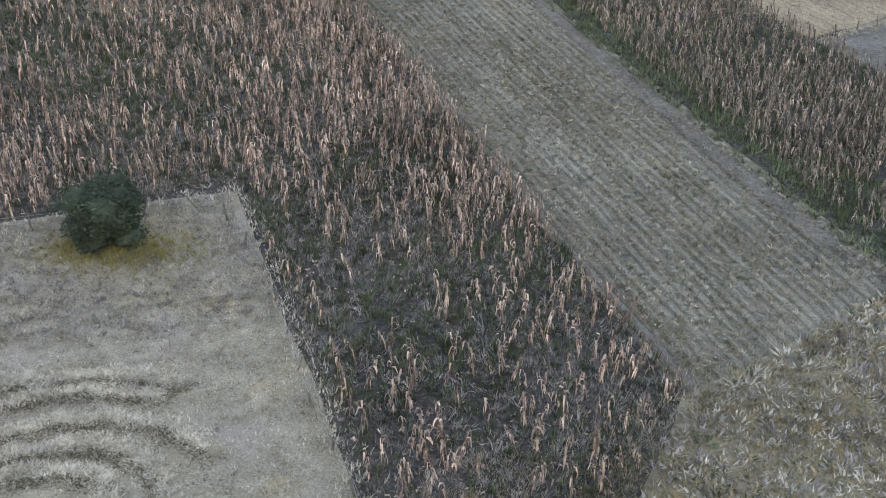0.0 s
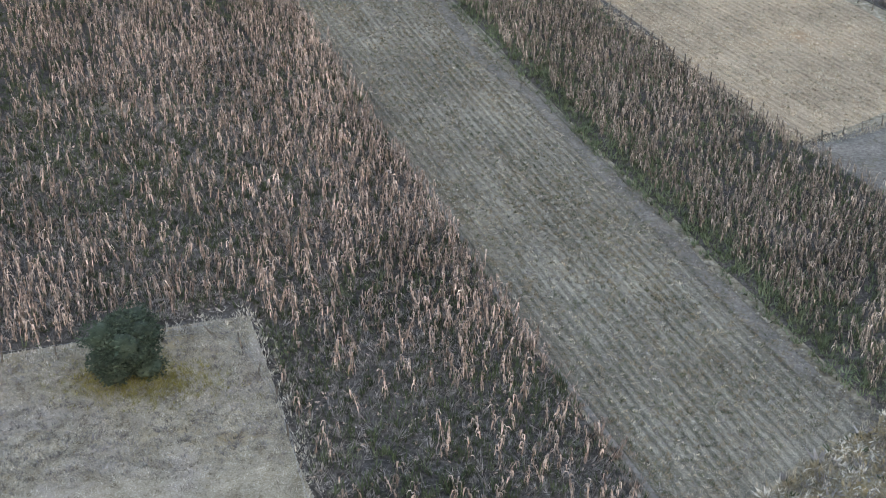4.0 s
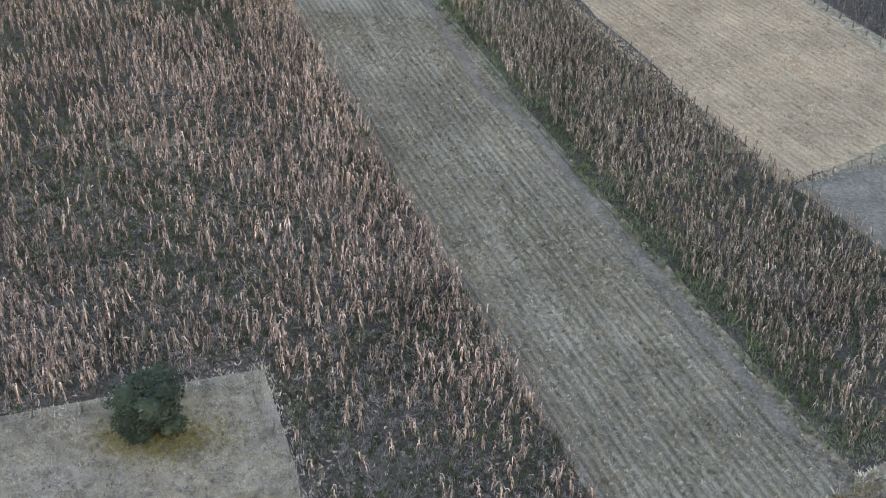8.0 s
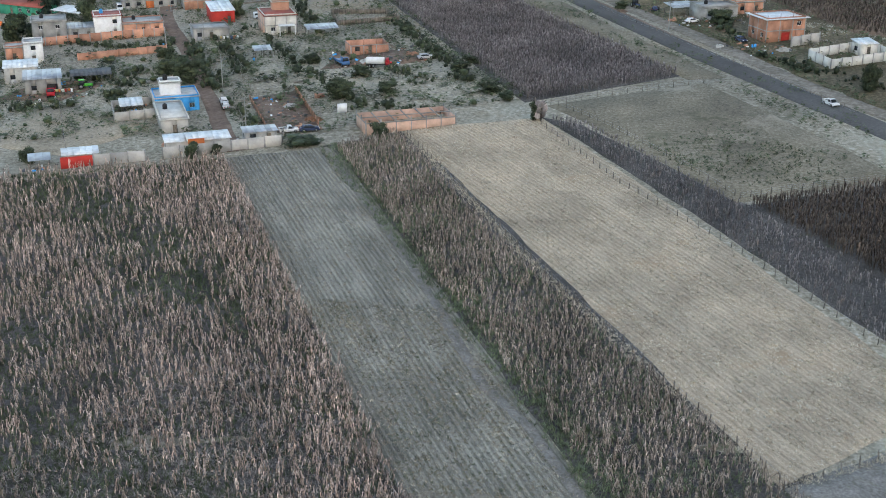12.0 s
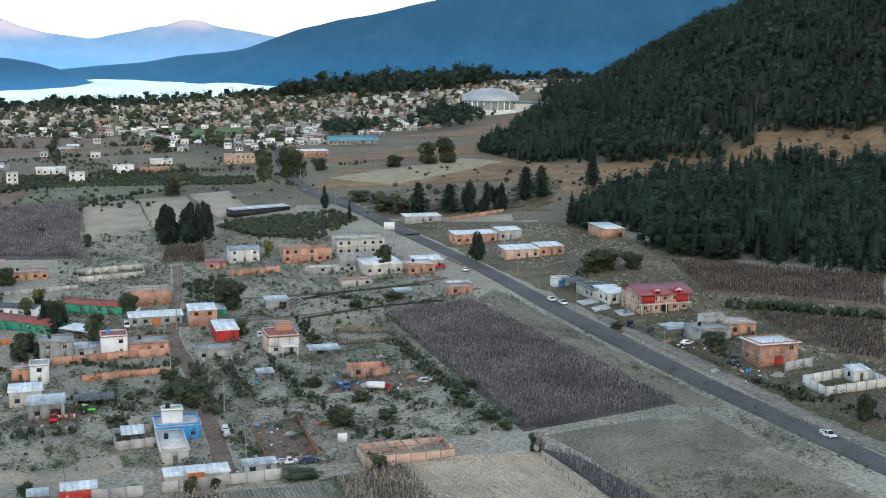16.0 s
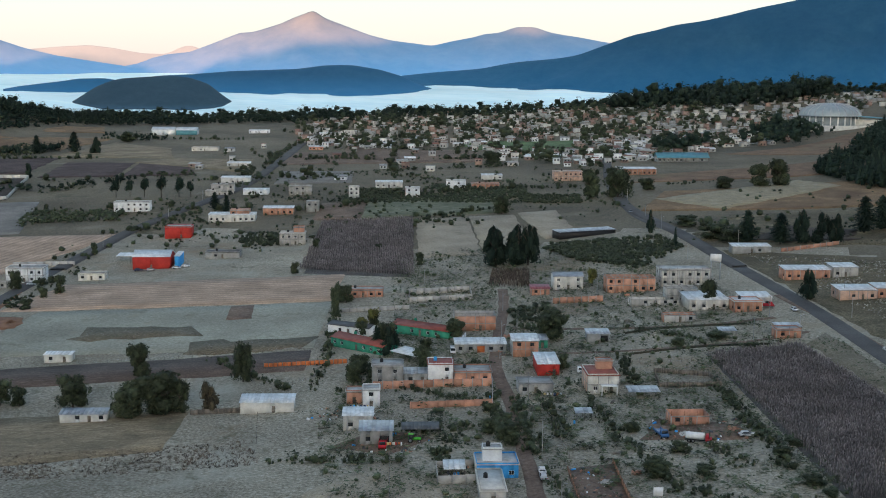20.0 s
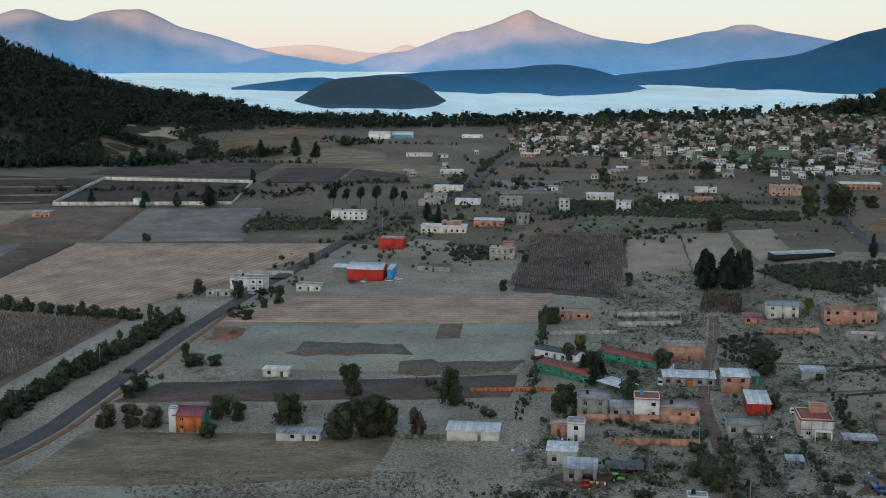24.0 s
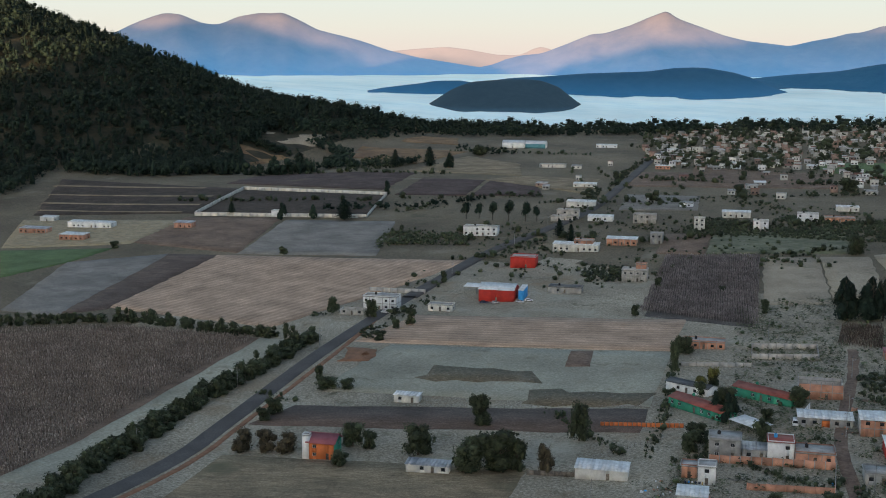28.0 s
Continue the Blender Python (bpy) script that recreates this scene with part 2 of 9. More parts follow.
M["greenfield"] = rows_material("young_green_crop", [(0.07, 0.12, 0.05), (0.1, 0.16, 0.07), (0.13, 0.19, 0.1)], 0.4, 2.0, depth=0.15)
M["greyfield"] = rows_material("grey_field", [(0.15, 0.14, 0.125), (0.21, 0.2, 0.18), (0.28, 0.265, 0.24)], 0.4, 3.0, depth=0.18)
M["blackfield"] = rows_material("burnt_field", [(0.032, 0.025, 0.02), (0.058, 0.045, 0.036), (0.1, 0.08, 0.064)], 0.4, 5.0, depth=0.35)
M["asphalt"] = material("asphalt", [(0.066, 0.064, 0.062), (0.092, 0.089, 0.086), (0.122, 0.117, 0.112)], scale=1.5, rough=0.9, bump=0.01, stains=0.25, stain_scale=0.06)
M["dirt"] = material("packed_dirt", [(0.1, 0.066, 0.048), (0.175, 0.12, 0.09), (0.265, 0.195, 0.152)], scale=0.7, bump=0.06, stains=0.25, stain_scale=0.1)
M["shoulder"] = material("gravel_shoulder", [(0.1, 0.085, 0.066), (0.19, 0.166, 0.135), (0.3, 0.27, 0.23)], scale=0.8, bump=0.06, stains=0.25, stain_scale=0.1)
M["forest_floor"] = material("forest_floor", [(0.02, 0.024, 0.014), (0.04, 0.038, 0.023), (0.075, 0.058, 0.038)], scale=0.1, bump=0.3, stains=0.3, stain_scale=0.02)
M["maize"] = material("dry_maize", [(0.17, 0.118, 0.092), (0.4, 0.3, 0.245), (0.72, 0.61, 0.53)], scale=0.9, rough=0.85, island=0.62, stains=0.3, stain_scale=0.09)
M["maize_dim"] = material("dull_brown_maize", [(0.13, 0.1, 0.08), (0.3, 0.243, 0.2), (0.56, 0.48, 0.41)], scale=0.9, rough=0.9, island=0.6, stains=0.3, stain_scale=0.09)
M["maize_brown"] = material("dark_brown_maize", [(0.08, 0.06, 0.046), (0.14, 0.106, 0.082), (0.225, 0.175, 0.14)], scale=0.2, rough=0.9, island=0.4, stains=0.3, stain_scale=0.05)
M["maize_grey"] = material("grey_dead_maize", [(0.15, 0.127, 0.122), (0.265, 0.23, 0.218), (0.4, 0.355, 0.338)], scale=0.3, rough=0.9, island=0.4, stains=0.3, stain_scale=0.08)
M["weed"] = material("grey_green_weeds", [(0.042, 0.057, 0.03), (0.086, 0.112, 0.06), (0.165, 0.188, 0.122)], scale=0.5, rough=0.9, island=0.35, stains=0.3, stain_scale=0.1)
M["edge_weed"] = material("frosted_green_weeds", [(0.075, 0.1, 0.055), (0.14, 0.172, 0.1), (0.23, 0.26, 0.175)], scale=0.8, rough=0.9, island=0.4, stains=0.3, stain_scale=0.1)
M["dead_weed"] = material("grey_mauve_dead_weeds", [(0.15, 0.137, 0.127), (0.265, 0.246, 0.232), (0.42, 0.397, 0.378)], scale=0.8, rough=0.95, island=0.45, stains=0.3, stain_scale=0.15)
M["leaf"] = material("tree_leaves", [(0.022, 0.034, 0.02), (0.045, 0.06, 0.033), (0.075, 0.09, 0.05)], scale=0.6, rough=0.75, island=0.4, per_object=0.25, stains=0.2, stain_scale=0.2)
M["russet_leaf"] = material("russet_leaves", [(0.035, 0.03, 0.018), (0.065, 0.054, 0.033), (0.1, 0.084, 0.055)], scale=0.6, rough=0.8, island=0.4, stains=0.2, stain_scale=0.2)
M["gold_leaf"] = material("yellow_green_leaves", [(0.07, 0.075, 0.02), (0.12, 0.12, 0.035), (0.18, 0.17, 0.06)], scale=0.6, rough=0.75, island=0.4, stains=0.2, stain_scale=0.2)
M["bush_leaf"] = material("grey_green_bush_leaves", [(0.032, 0.052, 0.034), (0.06, 0.085, 0.058), (0.1, 0.128, 0.09)], scale=0.9, rough=0.8, island=0.45, stains=0.2, stain_scale=0.4)
M["pine"] = material("pine_needles", [(0.0075, 0.0165, 0.013), (0.0145, 0.03, 0.0215), (0.029, 0.046, 0.028)], scale=0.16, rough=0.9, island=0.25, per_object=0.2, stains=0.4, stain_scale=0.03)
M["bark"] = material("bark", [(0.05, 0.04, 0.032), (0.09, 0.075, 0.06)], scale=3.0, bump=0.03)
# blue emission on these three mountain materials stands in for haze in the air
M["haze"] = material("mountain_haze_glow", [(0.115, 0.092, 0.078), (0.17, 0.13, 0.105)], scale=0.006, rough=1.0, stains=0.15, stain_scale=0.003, glow=(0.0, 0.38, 1.0, 0.34))
M["haze_mid"] = material("wooded_ridge_haze_glow", [(0.008, 0.02, 0.026), (0.015, 0.032, 0.04)], scale=0.02, rough=1.0, stains=0.15, stain_scale=0.006, glow=(0.02, 0.36, 1.0, 0.17))
M["haze_near"] = material("wooded_mountain_haze_glow", [(0.005, 0.014, 0.016), (0.015, 0.03, 0.03)], scale=0.03, rough=1.0, stains=0.25, stain_scale=0.006, glow=(0.0, 0.35, 1.0, 0.115))
# emission, strongest at the hill's foot, imitates fog and haze before it
M["island"] = material("wooded_hill_fog_glow", [(0.006, 0.012, 0.014), (0.013, 0.022, 0.025)], scale=0.05, rough=1.0, stains=0.2, stain_scale=0.01, glow=(0.12, 0.4, 0.8, 0.16))
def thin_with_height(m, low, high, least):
    """Painted haze: emission that thins from the valley floor upwards."""
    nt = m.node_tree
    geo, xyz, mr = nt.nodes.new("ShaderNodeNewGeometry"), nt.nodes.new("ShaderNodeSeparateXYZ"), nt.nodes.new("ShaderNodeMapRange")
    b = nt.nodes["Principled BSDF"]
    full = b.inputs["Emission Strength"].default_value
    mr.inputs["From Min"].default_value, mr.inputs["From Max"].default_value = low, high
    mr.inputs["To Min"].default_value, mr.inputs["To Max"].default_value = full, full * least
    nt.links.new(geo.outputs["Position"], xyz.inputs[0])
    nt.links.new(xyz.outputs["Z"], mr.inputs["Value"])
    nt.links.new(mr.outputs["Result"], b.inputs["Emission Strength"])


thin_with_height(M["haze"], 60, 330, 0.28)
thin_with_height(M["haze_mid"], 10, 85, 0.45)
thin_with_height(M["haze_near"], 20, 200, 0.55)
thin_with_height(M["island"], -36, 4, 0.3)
# pink-grey emission paints rosy haze over the farthest range
M["haze_far"] = material("far_range_rosy_glow", [(0.1, 0.085, 0.085), (0.14, 0.115, 0.11)], scale=0.006, rough=1.0, stains=0.1, stain_scale=0.004, glow=(0.7, 0.62, 0.7, 0.32))


def sky_glow(name, levels):
    """A glowing sky whose colour changes with height: pairs of metres and colour."""
    m = bpy.data.materials.new(name)
    m.use_nodes = True
    nn, ln = m.node_tree.nodes, m.node_tree.links
    b = nn["Principled BSDF"]
    b.inputs["Base Color"].default_value, b.inputs["Specular IOR Level"].default_value = (0, 0, 0, 1), 0
    geo, xyz, mr, ramp = (nn.new("ShaderNode" + k) for k in ("NewGeometry", "SeparateXYZ", "MapRange", "ValToRGB"))
    lo, hi = levels[0][0], levels[-1][0]
    mr.inputs["From Min"].default_value, mr.inputs["From Max"].default_value = lo, hi
    e = ramp.color_ramp.elements
    e[0].color, e[1].color = (*levels[0][1], 1), (*levels[-1][1], 1)
    for z, c in levels[1:-1]:
        e.new((z - lo) / (hi - lo)).color = (*c, 1)
    ln.new(geo.outputs["Position"], xyz.inputs[0]), ln.new(xyz.outputs["Z"], mr.inputs["Value"])
    ln.new(mr.outputs["Result"], ramp.inputs["Fac"]), ln.new(ramp.outputs["Color"], b.inputs["Emission Color"])
    b.inputs["Emission Strength"].default_value = 1.0
    return m


M["dawn"] = sky_glow("dawn_sky_low", [(100, (0.45, 0.395, 0.41)), (185, (0.45, 0.435, 0.445)), (270, (0.44, 0.47, 0.475)), (360, (0.42, 0.485, 0.505)), (800, (0.37, 0.45, 0.5))])
# faint blue emission added to brighten fog that skylight alone leaves dull
M["fog"] = material("glowing_valley_fog", [(0.46, 0.66, 0.75), (0.62, 0.77, 0.83), (0.72, 0.83, 0.87)], scale=0.006, rough=1.0, stains=0.14, stain_scale=0.0022, stretch=(0.5, 1.6, 1), glow=(0.36, 0.78, 1.0, 0.1))

# painted, built and metal surfaces
def paint(name, colour, rough=0.8, stains=0.16, per_object=0.08, scale=1.5):
    c = np.array(colour)
    return material(name, [tuple(c * 0.86), tuple(c), tuple(np.minimum(c * 1.08, 0.9))], scale=scale, rough=rough, stains=stains, stain_scale=0.35, per_object=per_object)


M["brick"] = paint("orange_brick", (0.47, 0.24, 0.165), stains=0.28, per_object=0.22, scale=3)
M["salmon"] = paint("salmon_block", (0.58, 0.385, 0.3), stains=0.22, per_object=0.15)
M["block"] = paint("grey_block", (0.42, 0.41, 0.385), stains=0.22, per_object=0.16)
M["concrete"] = paint("bare_concrete", (0.30, 0.30, 0.29), stains=0.25, per_object=0.16)
M["whitewash"] = paint("white_paint", (0.76, 0.77, 0.77), stains=0.1)
M["offwhite"] = paint("stained_white_paint", (0.6, 0.59, 0.55), stains=0.18)
M["blue"] = paint("bright_blue_paint", (0.035, 0.35, 0.74))
M["red"] = paint("red_paint", (0.5, 0.045, 0.035))
M["green"] = paint("green_paint", (0.03, 0.26, 0.17))
M["orange"] = paint("orange_paint", (0.6, 0.17, 0.06))
M["yellow"] = paint("ochre_paint", (0.55, 0.42, 0.2))
M["slab"] = paint("weathered_roof_slab", (0.40, 0.40, 0.385), stains=0.3, per_object=0.2)
M["sheet_white"] = material("white_roof_sheet", [(0.52, 0.55, 0.57), (0.66, 0.69, 0.7), (0.74, 0.76, 0.77)], scale=0.6, rough=0.45, metal=0.0, stains=0.15, stain_scale=0.3, per_object=0.12)
M["sheet_grey"] = material("galvanised_sheet", [(0.34, 0.36, 0.38), (0.44, 0.46, 0.48)], scale=0.6, rough=0.4, metal=0.5, stains=0.25, stain_scale=0.3, per_object=0.2)
M["sheet_dark"] = material("dark_roof_sheet", [(0.07, 0.075, 0.08), (0.12, 0.125, 0.13)], scale=0.7, rough=0.7, stains=0.3, stain_scale=0.3)
M["sheet_red"] = material("red_roof_tiles", [(0.26, 0.075, 0.06), (0.36, 0.11, 0.085)], scale=0.8, rough=0.7, stains=0.25, stain_scale=0.3)
M["sheet_maroon"] = material("maroon_roof_sheet", [(0.29, 0.085, 0.1), (0.37, 0.12, 0.135)], scale=0.8, rough=0.55, stains=0.15, stain_scale=0.3)
M["sheet_teal"] = material("teal_roof_sheet", [(0.08, 0.25, 0.3), (0.11, 0.32, 0.37)], scale=0.8, rough=0.5, stains=0.15, stain_scale=0.3)
M["wood"] = material("grey_wood", [(0.13, 0.11, 0.09), (0.22, 0.19, 0.16)], scale=2.0, stains=0.25, stain_scale=0.5, per_object=0.3)
M["glass"] = material("window_glass", [(0.025, 0.03, 0.035), (0.04, 0.045, 0.05)], scale=1.0, rough=0.12, stains=0.1)
M["rust"] = material("rusty_steel", [(0.09, 0.05, 0.035), (0.16, 0.09, 0.06)], scale=3.0, rough=0.8)
M["black"] = material("black_plastic", [(0.015, 0.015, 0.016), (0.03, 0.03, 0.032)], scale=2.0, rough=0.5)
M["tyre"] = material("tyre_rubber", [(0.015, 0.015, 0.015), (0.03, 0.03, 0.03)], scale=4.0, rough=0.9)
M["steel"] = material("steel", [(0.4, 0.41, 0.42), (0.5, 0.51, 0.52)], scale=2.0, rough=0.35, metal=0.8)
M["dome"] = material("arena_roof_sheet", [(0.30, 0.36, 0.38), (0.40, 0.46, 0.48)], scale=0.1, rough=0.5, metal=0.2, stains=0.12, stain_scale=0.05)
M["hay"] = material("mown_hay", [(0.42, 0.385, 0.31), (0.61, 0.575, 0.49), (0.77, 0.745, 0.68)], scale=2.2, bump=0.05, bump_scale=5.0, island=0.25, stains=0.2, stain_scale=0.4)
M["redsoil"] = material("red_soil", [(0.2, 0.1, 0.06), (0.28, 0.15, 0.09)], scale=0.8, bump=0.1, stains=0.25, stain_scale=0.2)
for key, c in (("car_white", (0.78, 0.79, 0.8)), ("car_blue", (0.06, 0.16, 0.34)), ("car_red", (0.5, 0.03, 0.04)), ("car_navy", (0.05, 0.07, 0.13)), ("car_green", (0.08, 0.5, 0.06)), ("car_silver", (0.5, 0.51, 0.53))):
    M[key] = material(key, [tuple(0.94 * k for k in c), c], scale=1.0, rough=0.25, stains=0.05)
M["weedy"] = material("weedy_ground", [(0.07, 0.085, 0.05), (0.13, 0.14, 0.09), (0.2, 0.2, 0.15)], scale=0.15, bump=0.3, stains=0.3, stain_scale=0.04)

M["town_brick"] = paint("weathered_town_brick", (0.27, 0.185, 0.155), stains=0.25, per_object=0.25)
M["town_tiles"] = paint("weathered_roof_tiles", (0.22, 0.11, 0.09), stains=0.3, per_object=0.3)
M["dome_glass"] = material("pale_drum_glazing", [(0.16, 0.2, 0.22), (0.26, 0.3, 0.32)], scale=0.2, rough=0.2, stains=0.15)
# ---- the ground: fields rising gently to the village, wooded hills to either side, a drop into the fog valley ----
def smooth(a, b, x):
    t = np.clip((x - a) / (b - a), 0, 1)
    return t * t * (3 - 2 * t)


def wavy(x, y, s, seed):
    return (np.sin(x * s + seed) * np.cos(y * s * 1.3 + seed * 2) + 0.5 * np.sin(x * s * 2.3 + y * s * 1.7 + seed * 3) + 0.3 * np.cos(x * s * 4.1 - y * s * 3.3 + seed)) / 1.8


def hill(x, y, cx, cy, az, la, lb, top):
    """A wooded ridge whose long axis runs at the angle az in the plan."""
    c, s = math.cos(az), math.sin(az)
    a, b = (x - cx) * c + (y - cy) * s, -(x - cx) * s + (y - cy) * c
    q = np.sqrt((a / la) ** 2 + (b / lb) ** 2 + 0.002)
    k = 1 - q + 0.05 * wavy(x, y, 0.006, 1.0)
    return top * 0.5 * (k + np.sqrt(k * k + 0.0012))


def wood_left(x, y):
    return hill(x, y, -1645, 950, radians(40), 850, 600, 262)


def wood_right(x, y):
    return hill(x, y, 622, 1140, radians(75), 640, 560, 280)


def terrain(x, y):
    x, y = np.asarray(x, float), np.asarray(y, float)
    z = 0.026 * np.maximum(y - 130, 0)
    left = -17 * np.tanh(np.maximum(-x, 0) * 0.05 / 17) * (1 - 0.65 * smooth(520, 850, y))
    right = 0.05 * np.clip(x, 0, 250)
    z = z + smooth(120, 300, y) * (left + right)
    r = np.hypot(x, y)
    z = z + 30 * np.exp(-((x - 40) / 330) ** 2 - ((y - 1720) / 260) ** 2)
    z = z + (wood_left(x, y) + wood_right(x, y)) * smooth(380, 560, y)
    # the western hill falls away to a saddle at its northern end
    z = z - 25 * np.exp(-((np.degrees(np.arctan2(-x, np.maximum(y, 1.0))) - 40.3) / 3.6) ** 2) * smooth(1100, 1550, r)
    z = z - 0.26 * np.maximum(r - 1780, 0) * smooth(1750, 1900, r) * (1 - smooth(20, 60, wood_left(x, y) + wood_right(x, y)))
    return z


def tz(x, y):
    return float(terrain(x, y))


def sheet(name, mat, nu, nv, place, lift=0.0, label="", category="", kind="structure"):
    """A draped grid; place(u, v) gives the plan for u, v from 0 to 1."""
    u, v = (np.concatenate([[0], np.linspace(0.004, 0.996, k + 1), [1]]) for k in (nu, nv))
    u, v = np.meshgrid(u, v, indexing="ij")
    x, y = place(u, v)
    edge = np.maximum(np.abs(u - 0.5), np.abs(v - 0.5)) > 0.499
    z = terrain(x, y) + lift - edge * (lift + 0.08)    # the rim dips into the ground
    return grid_mesh(name, mat, x, y, z, label, category, kind)


def grid_mesh(name, mat, x, y, z, label="", category="", kind="structure"):
    n, k = x.shape
    co = np.stack([x, y, z], -1).reshape(-1, 3)
    i = (np.arange(n - 1)[:, None] * k + np.arange(k - 1)[None, :]).ravel()
    quads = np.stack([i, i + k, i + k + 1, i + 1], 1)
    me = bpy.data.meshes.new(name)
    fill_mesh(me, co, quads)
    me.materials.append(mat)
    me.shade_smooth()
    return tagged(new(name, me), label, category, kind=kind)


def fill_mesh(me, co, faces, slots=None):
    """Vertices and equal-sided faces into a mesh, quickly."""
    n, k = faces.shape
    me.vertices.add(len(co))
    me.vertices.foreach_set("co", np.asarray(co, np.float32).ravel())
    me.loops.add(n * k)
    me.loops.foreach_set("vertex_index", faces.astype(np.int32).ravel())
    me.polygons.add(n)
    me.polygons.foreach_set("loop_start", np.arange(0, n * k, k, dtype=np.int32))
    if slots is not None:
        me.polygons.foreach_set("material_index", slots.astype(np.int32))
    me.update(calc_edges=True)
    me.validate()


def field(name, mat, corners, lift=0.1, step=8.0, label="", ragged=0.0):
    """A field with four corners, draped on the ground, its edges a little uneven."""
    p = [np.array(c, float) for c in corners]
    la = max(np.linalg.norm(p[1] - p[0]), np.linalg.norm(p[2] - p[3]))
    lb = max(np.linalg.norm(p[3] - p[0]), np.linalg.norm(p[2] - p[1]))
    nu, nv = max(2, int(la / step)), max(2, int(lb / step))

    def place(u, v):
        q = [(1 - u) * (1 - v) * p[0][k] + u * (1 - v) * p[1][k] + u * v * p[2][k] + (1 - u) * v * p[3][k] for k in (0, 1)]
        edge = np.maximum(np.abs(u - 0.5), np.abs(v - 0.5)) > 0.495
        q[0] = q[0] + edge * ragged * wavy(q[0], q[1], 0.31, 2.0)
        q[1] = q[1] + edge * ragged * wavy(q[0], q[1], 0.27, 5.0)
        return q

    return sheet(name, mat, nu, nv, place, lift, label, "field")


def band(name, mat, line, width, lift=0.12, label="", category="road", step=6.0, mound=0.0):
    """A road or path along a plan line."""
    pts = [np.array(p, float) for p in line]
    dense = []
    n = len(pts)
    for k in range(n - 1):
        p0, p1, p2, p3 = pts[max(k - 1, 0)], pts[k], pts[k + 1], pts[min(k + 2, n - 1)]
        m = max(2, int(np.linalg.norm(p2 - p1) / step))
        for j in range(m):
            t = j / m
            dense.append(0.5 * (2 * p1 + (p2 - p0) * t + (2 * p0 - 5 * p1 + 4 * p2 - p3) * t * t + (3 * p1 - p0 - 3 * p2 + p3) * t ** 3))
    dense.append(pts[-1])
    d = np.array(dense)
    g = np.gradient(d, axis=0)
    g /= np.linalg.norm(g, axis=1)[:, None]
    nrm = np.stack([-g[:, 1], g[:, 0]], 1)
    across = np.array((-0.5, -0.44, -0.2, 0.2, 0.44, 0.5))
    q = d[:, None, :] + across[None, :, None] * width * nrm[:, None, :]
    q = q + (np.abs(across) > 0.4)[None, :, None] * nrm[:, None, :] * (0.12 * width * wavy(q[..., 0], q[..., 1], 1.1, 4.0) * (width < 5))[..., None]
    z = terrain(q[..., 0], q[..., 1]) + lift - (np.abs(across) > 0.49) * (lift + 0.05) + mound * np.cos(np.pi * across) * (1 + 0.6 * wavy(q[..., 0], q[..., 1], 1.7, 2.0))
    return grid_mesh(name, mat, q[..., 0], q[..., 1], z, label, category)


# the ground sheet: fine near the camera, coarse to the rim
xs = np.concatenate([np.arange(-2600, -800, 40.0), np.arange(-800, 400, 12.0), np.arange(400, 1700, 40.0)])
ys = np.concatenate([np.arange(-2400, -100, 100.0), np.arange(-100, 900, 12.0), np.arange(900, 2700, 25.0)])
gx, gy = np.meshgrid(xs, ys, indexing="ij")
ground = grid_mesh("ground", M["grass"], gx, gy, terrain(gx, gy), "frosted dry grassland of a wide valley floor", "ground")
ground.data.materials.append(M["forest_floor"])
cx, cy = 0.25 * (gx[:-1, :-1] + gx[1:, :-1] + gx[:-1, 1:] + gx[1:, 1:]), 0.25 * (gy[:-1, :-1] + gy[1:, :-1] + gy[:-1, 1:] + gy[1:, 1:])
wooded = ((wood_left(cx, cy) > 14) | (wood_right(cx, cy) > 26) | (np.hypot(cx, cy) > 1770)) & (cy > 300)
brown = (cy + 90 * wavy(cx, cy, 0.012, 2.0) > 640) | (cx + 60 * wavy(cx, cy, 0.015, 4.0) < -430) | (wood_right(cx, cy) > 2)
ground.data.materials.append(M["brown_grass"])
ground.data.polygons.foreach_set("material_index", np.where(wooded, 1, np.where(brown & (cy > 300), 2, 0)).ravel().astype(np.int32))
ground.data.update()

# ---- distance: fog sea, hazy mountains, the shading ridge behind ----
H0 = 112.0


def ridge(name, mat, skyline, dist, width, foot, rough, label, n=160):
    """A mountain range seen from the valley: azimuths to the left of ahead and elevations of its crest, both in degrees."""
    az0, el = np.array(skyline).T
    order = np.argsort(az0)
    az = np.linspace(az0.min(), az0.max(), n)
    e = np.interp(az, az0[order], el[order])
    e = np.convolve(np.pad(e, 2, mode="edge"), [0.1, 0.2, 0.4, 0.2, 0.1], "valid")
    s = np.linspace(0, 1.35, 26)
    a, k = np.meshgrid(np.radians(az), s, indexing="ij")
    crest = H0 + dist * np.tan(np.radians(e))[:, None]
    r = dist - width * (1 - k)
    up = np.where(k <= 1, k ** 1.15, 2 - k)
    x, y = -r * np.sin(a), r * np.cos(a)
    gully = wavy(x, y, 0.008, 3.0) + 0.6 * wavy(x, y, 0.021, 1.0)
    z = foot + (crest - foot) * up + rough * gully * np.sin(np.clip(k, 0, 1) * np.pi) * (crest - foot) / 100
    return grid_mesh(name, mat, x, y, z, label, "mountain")


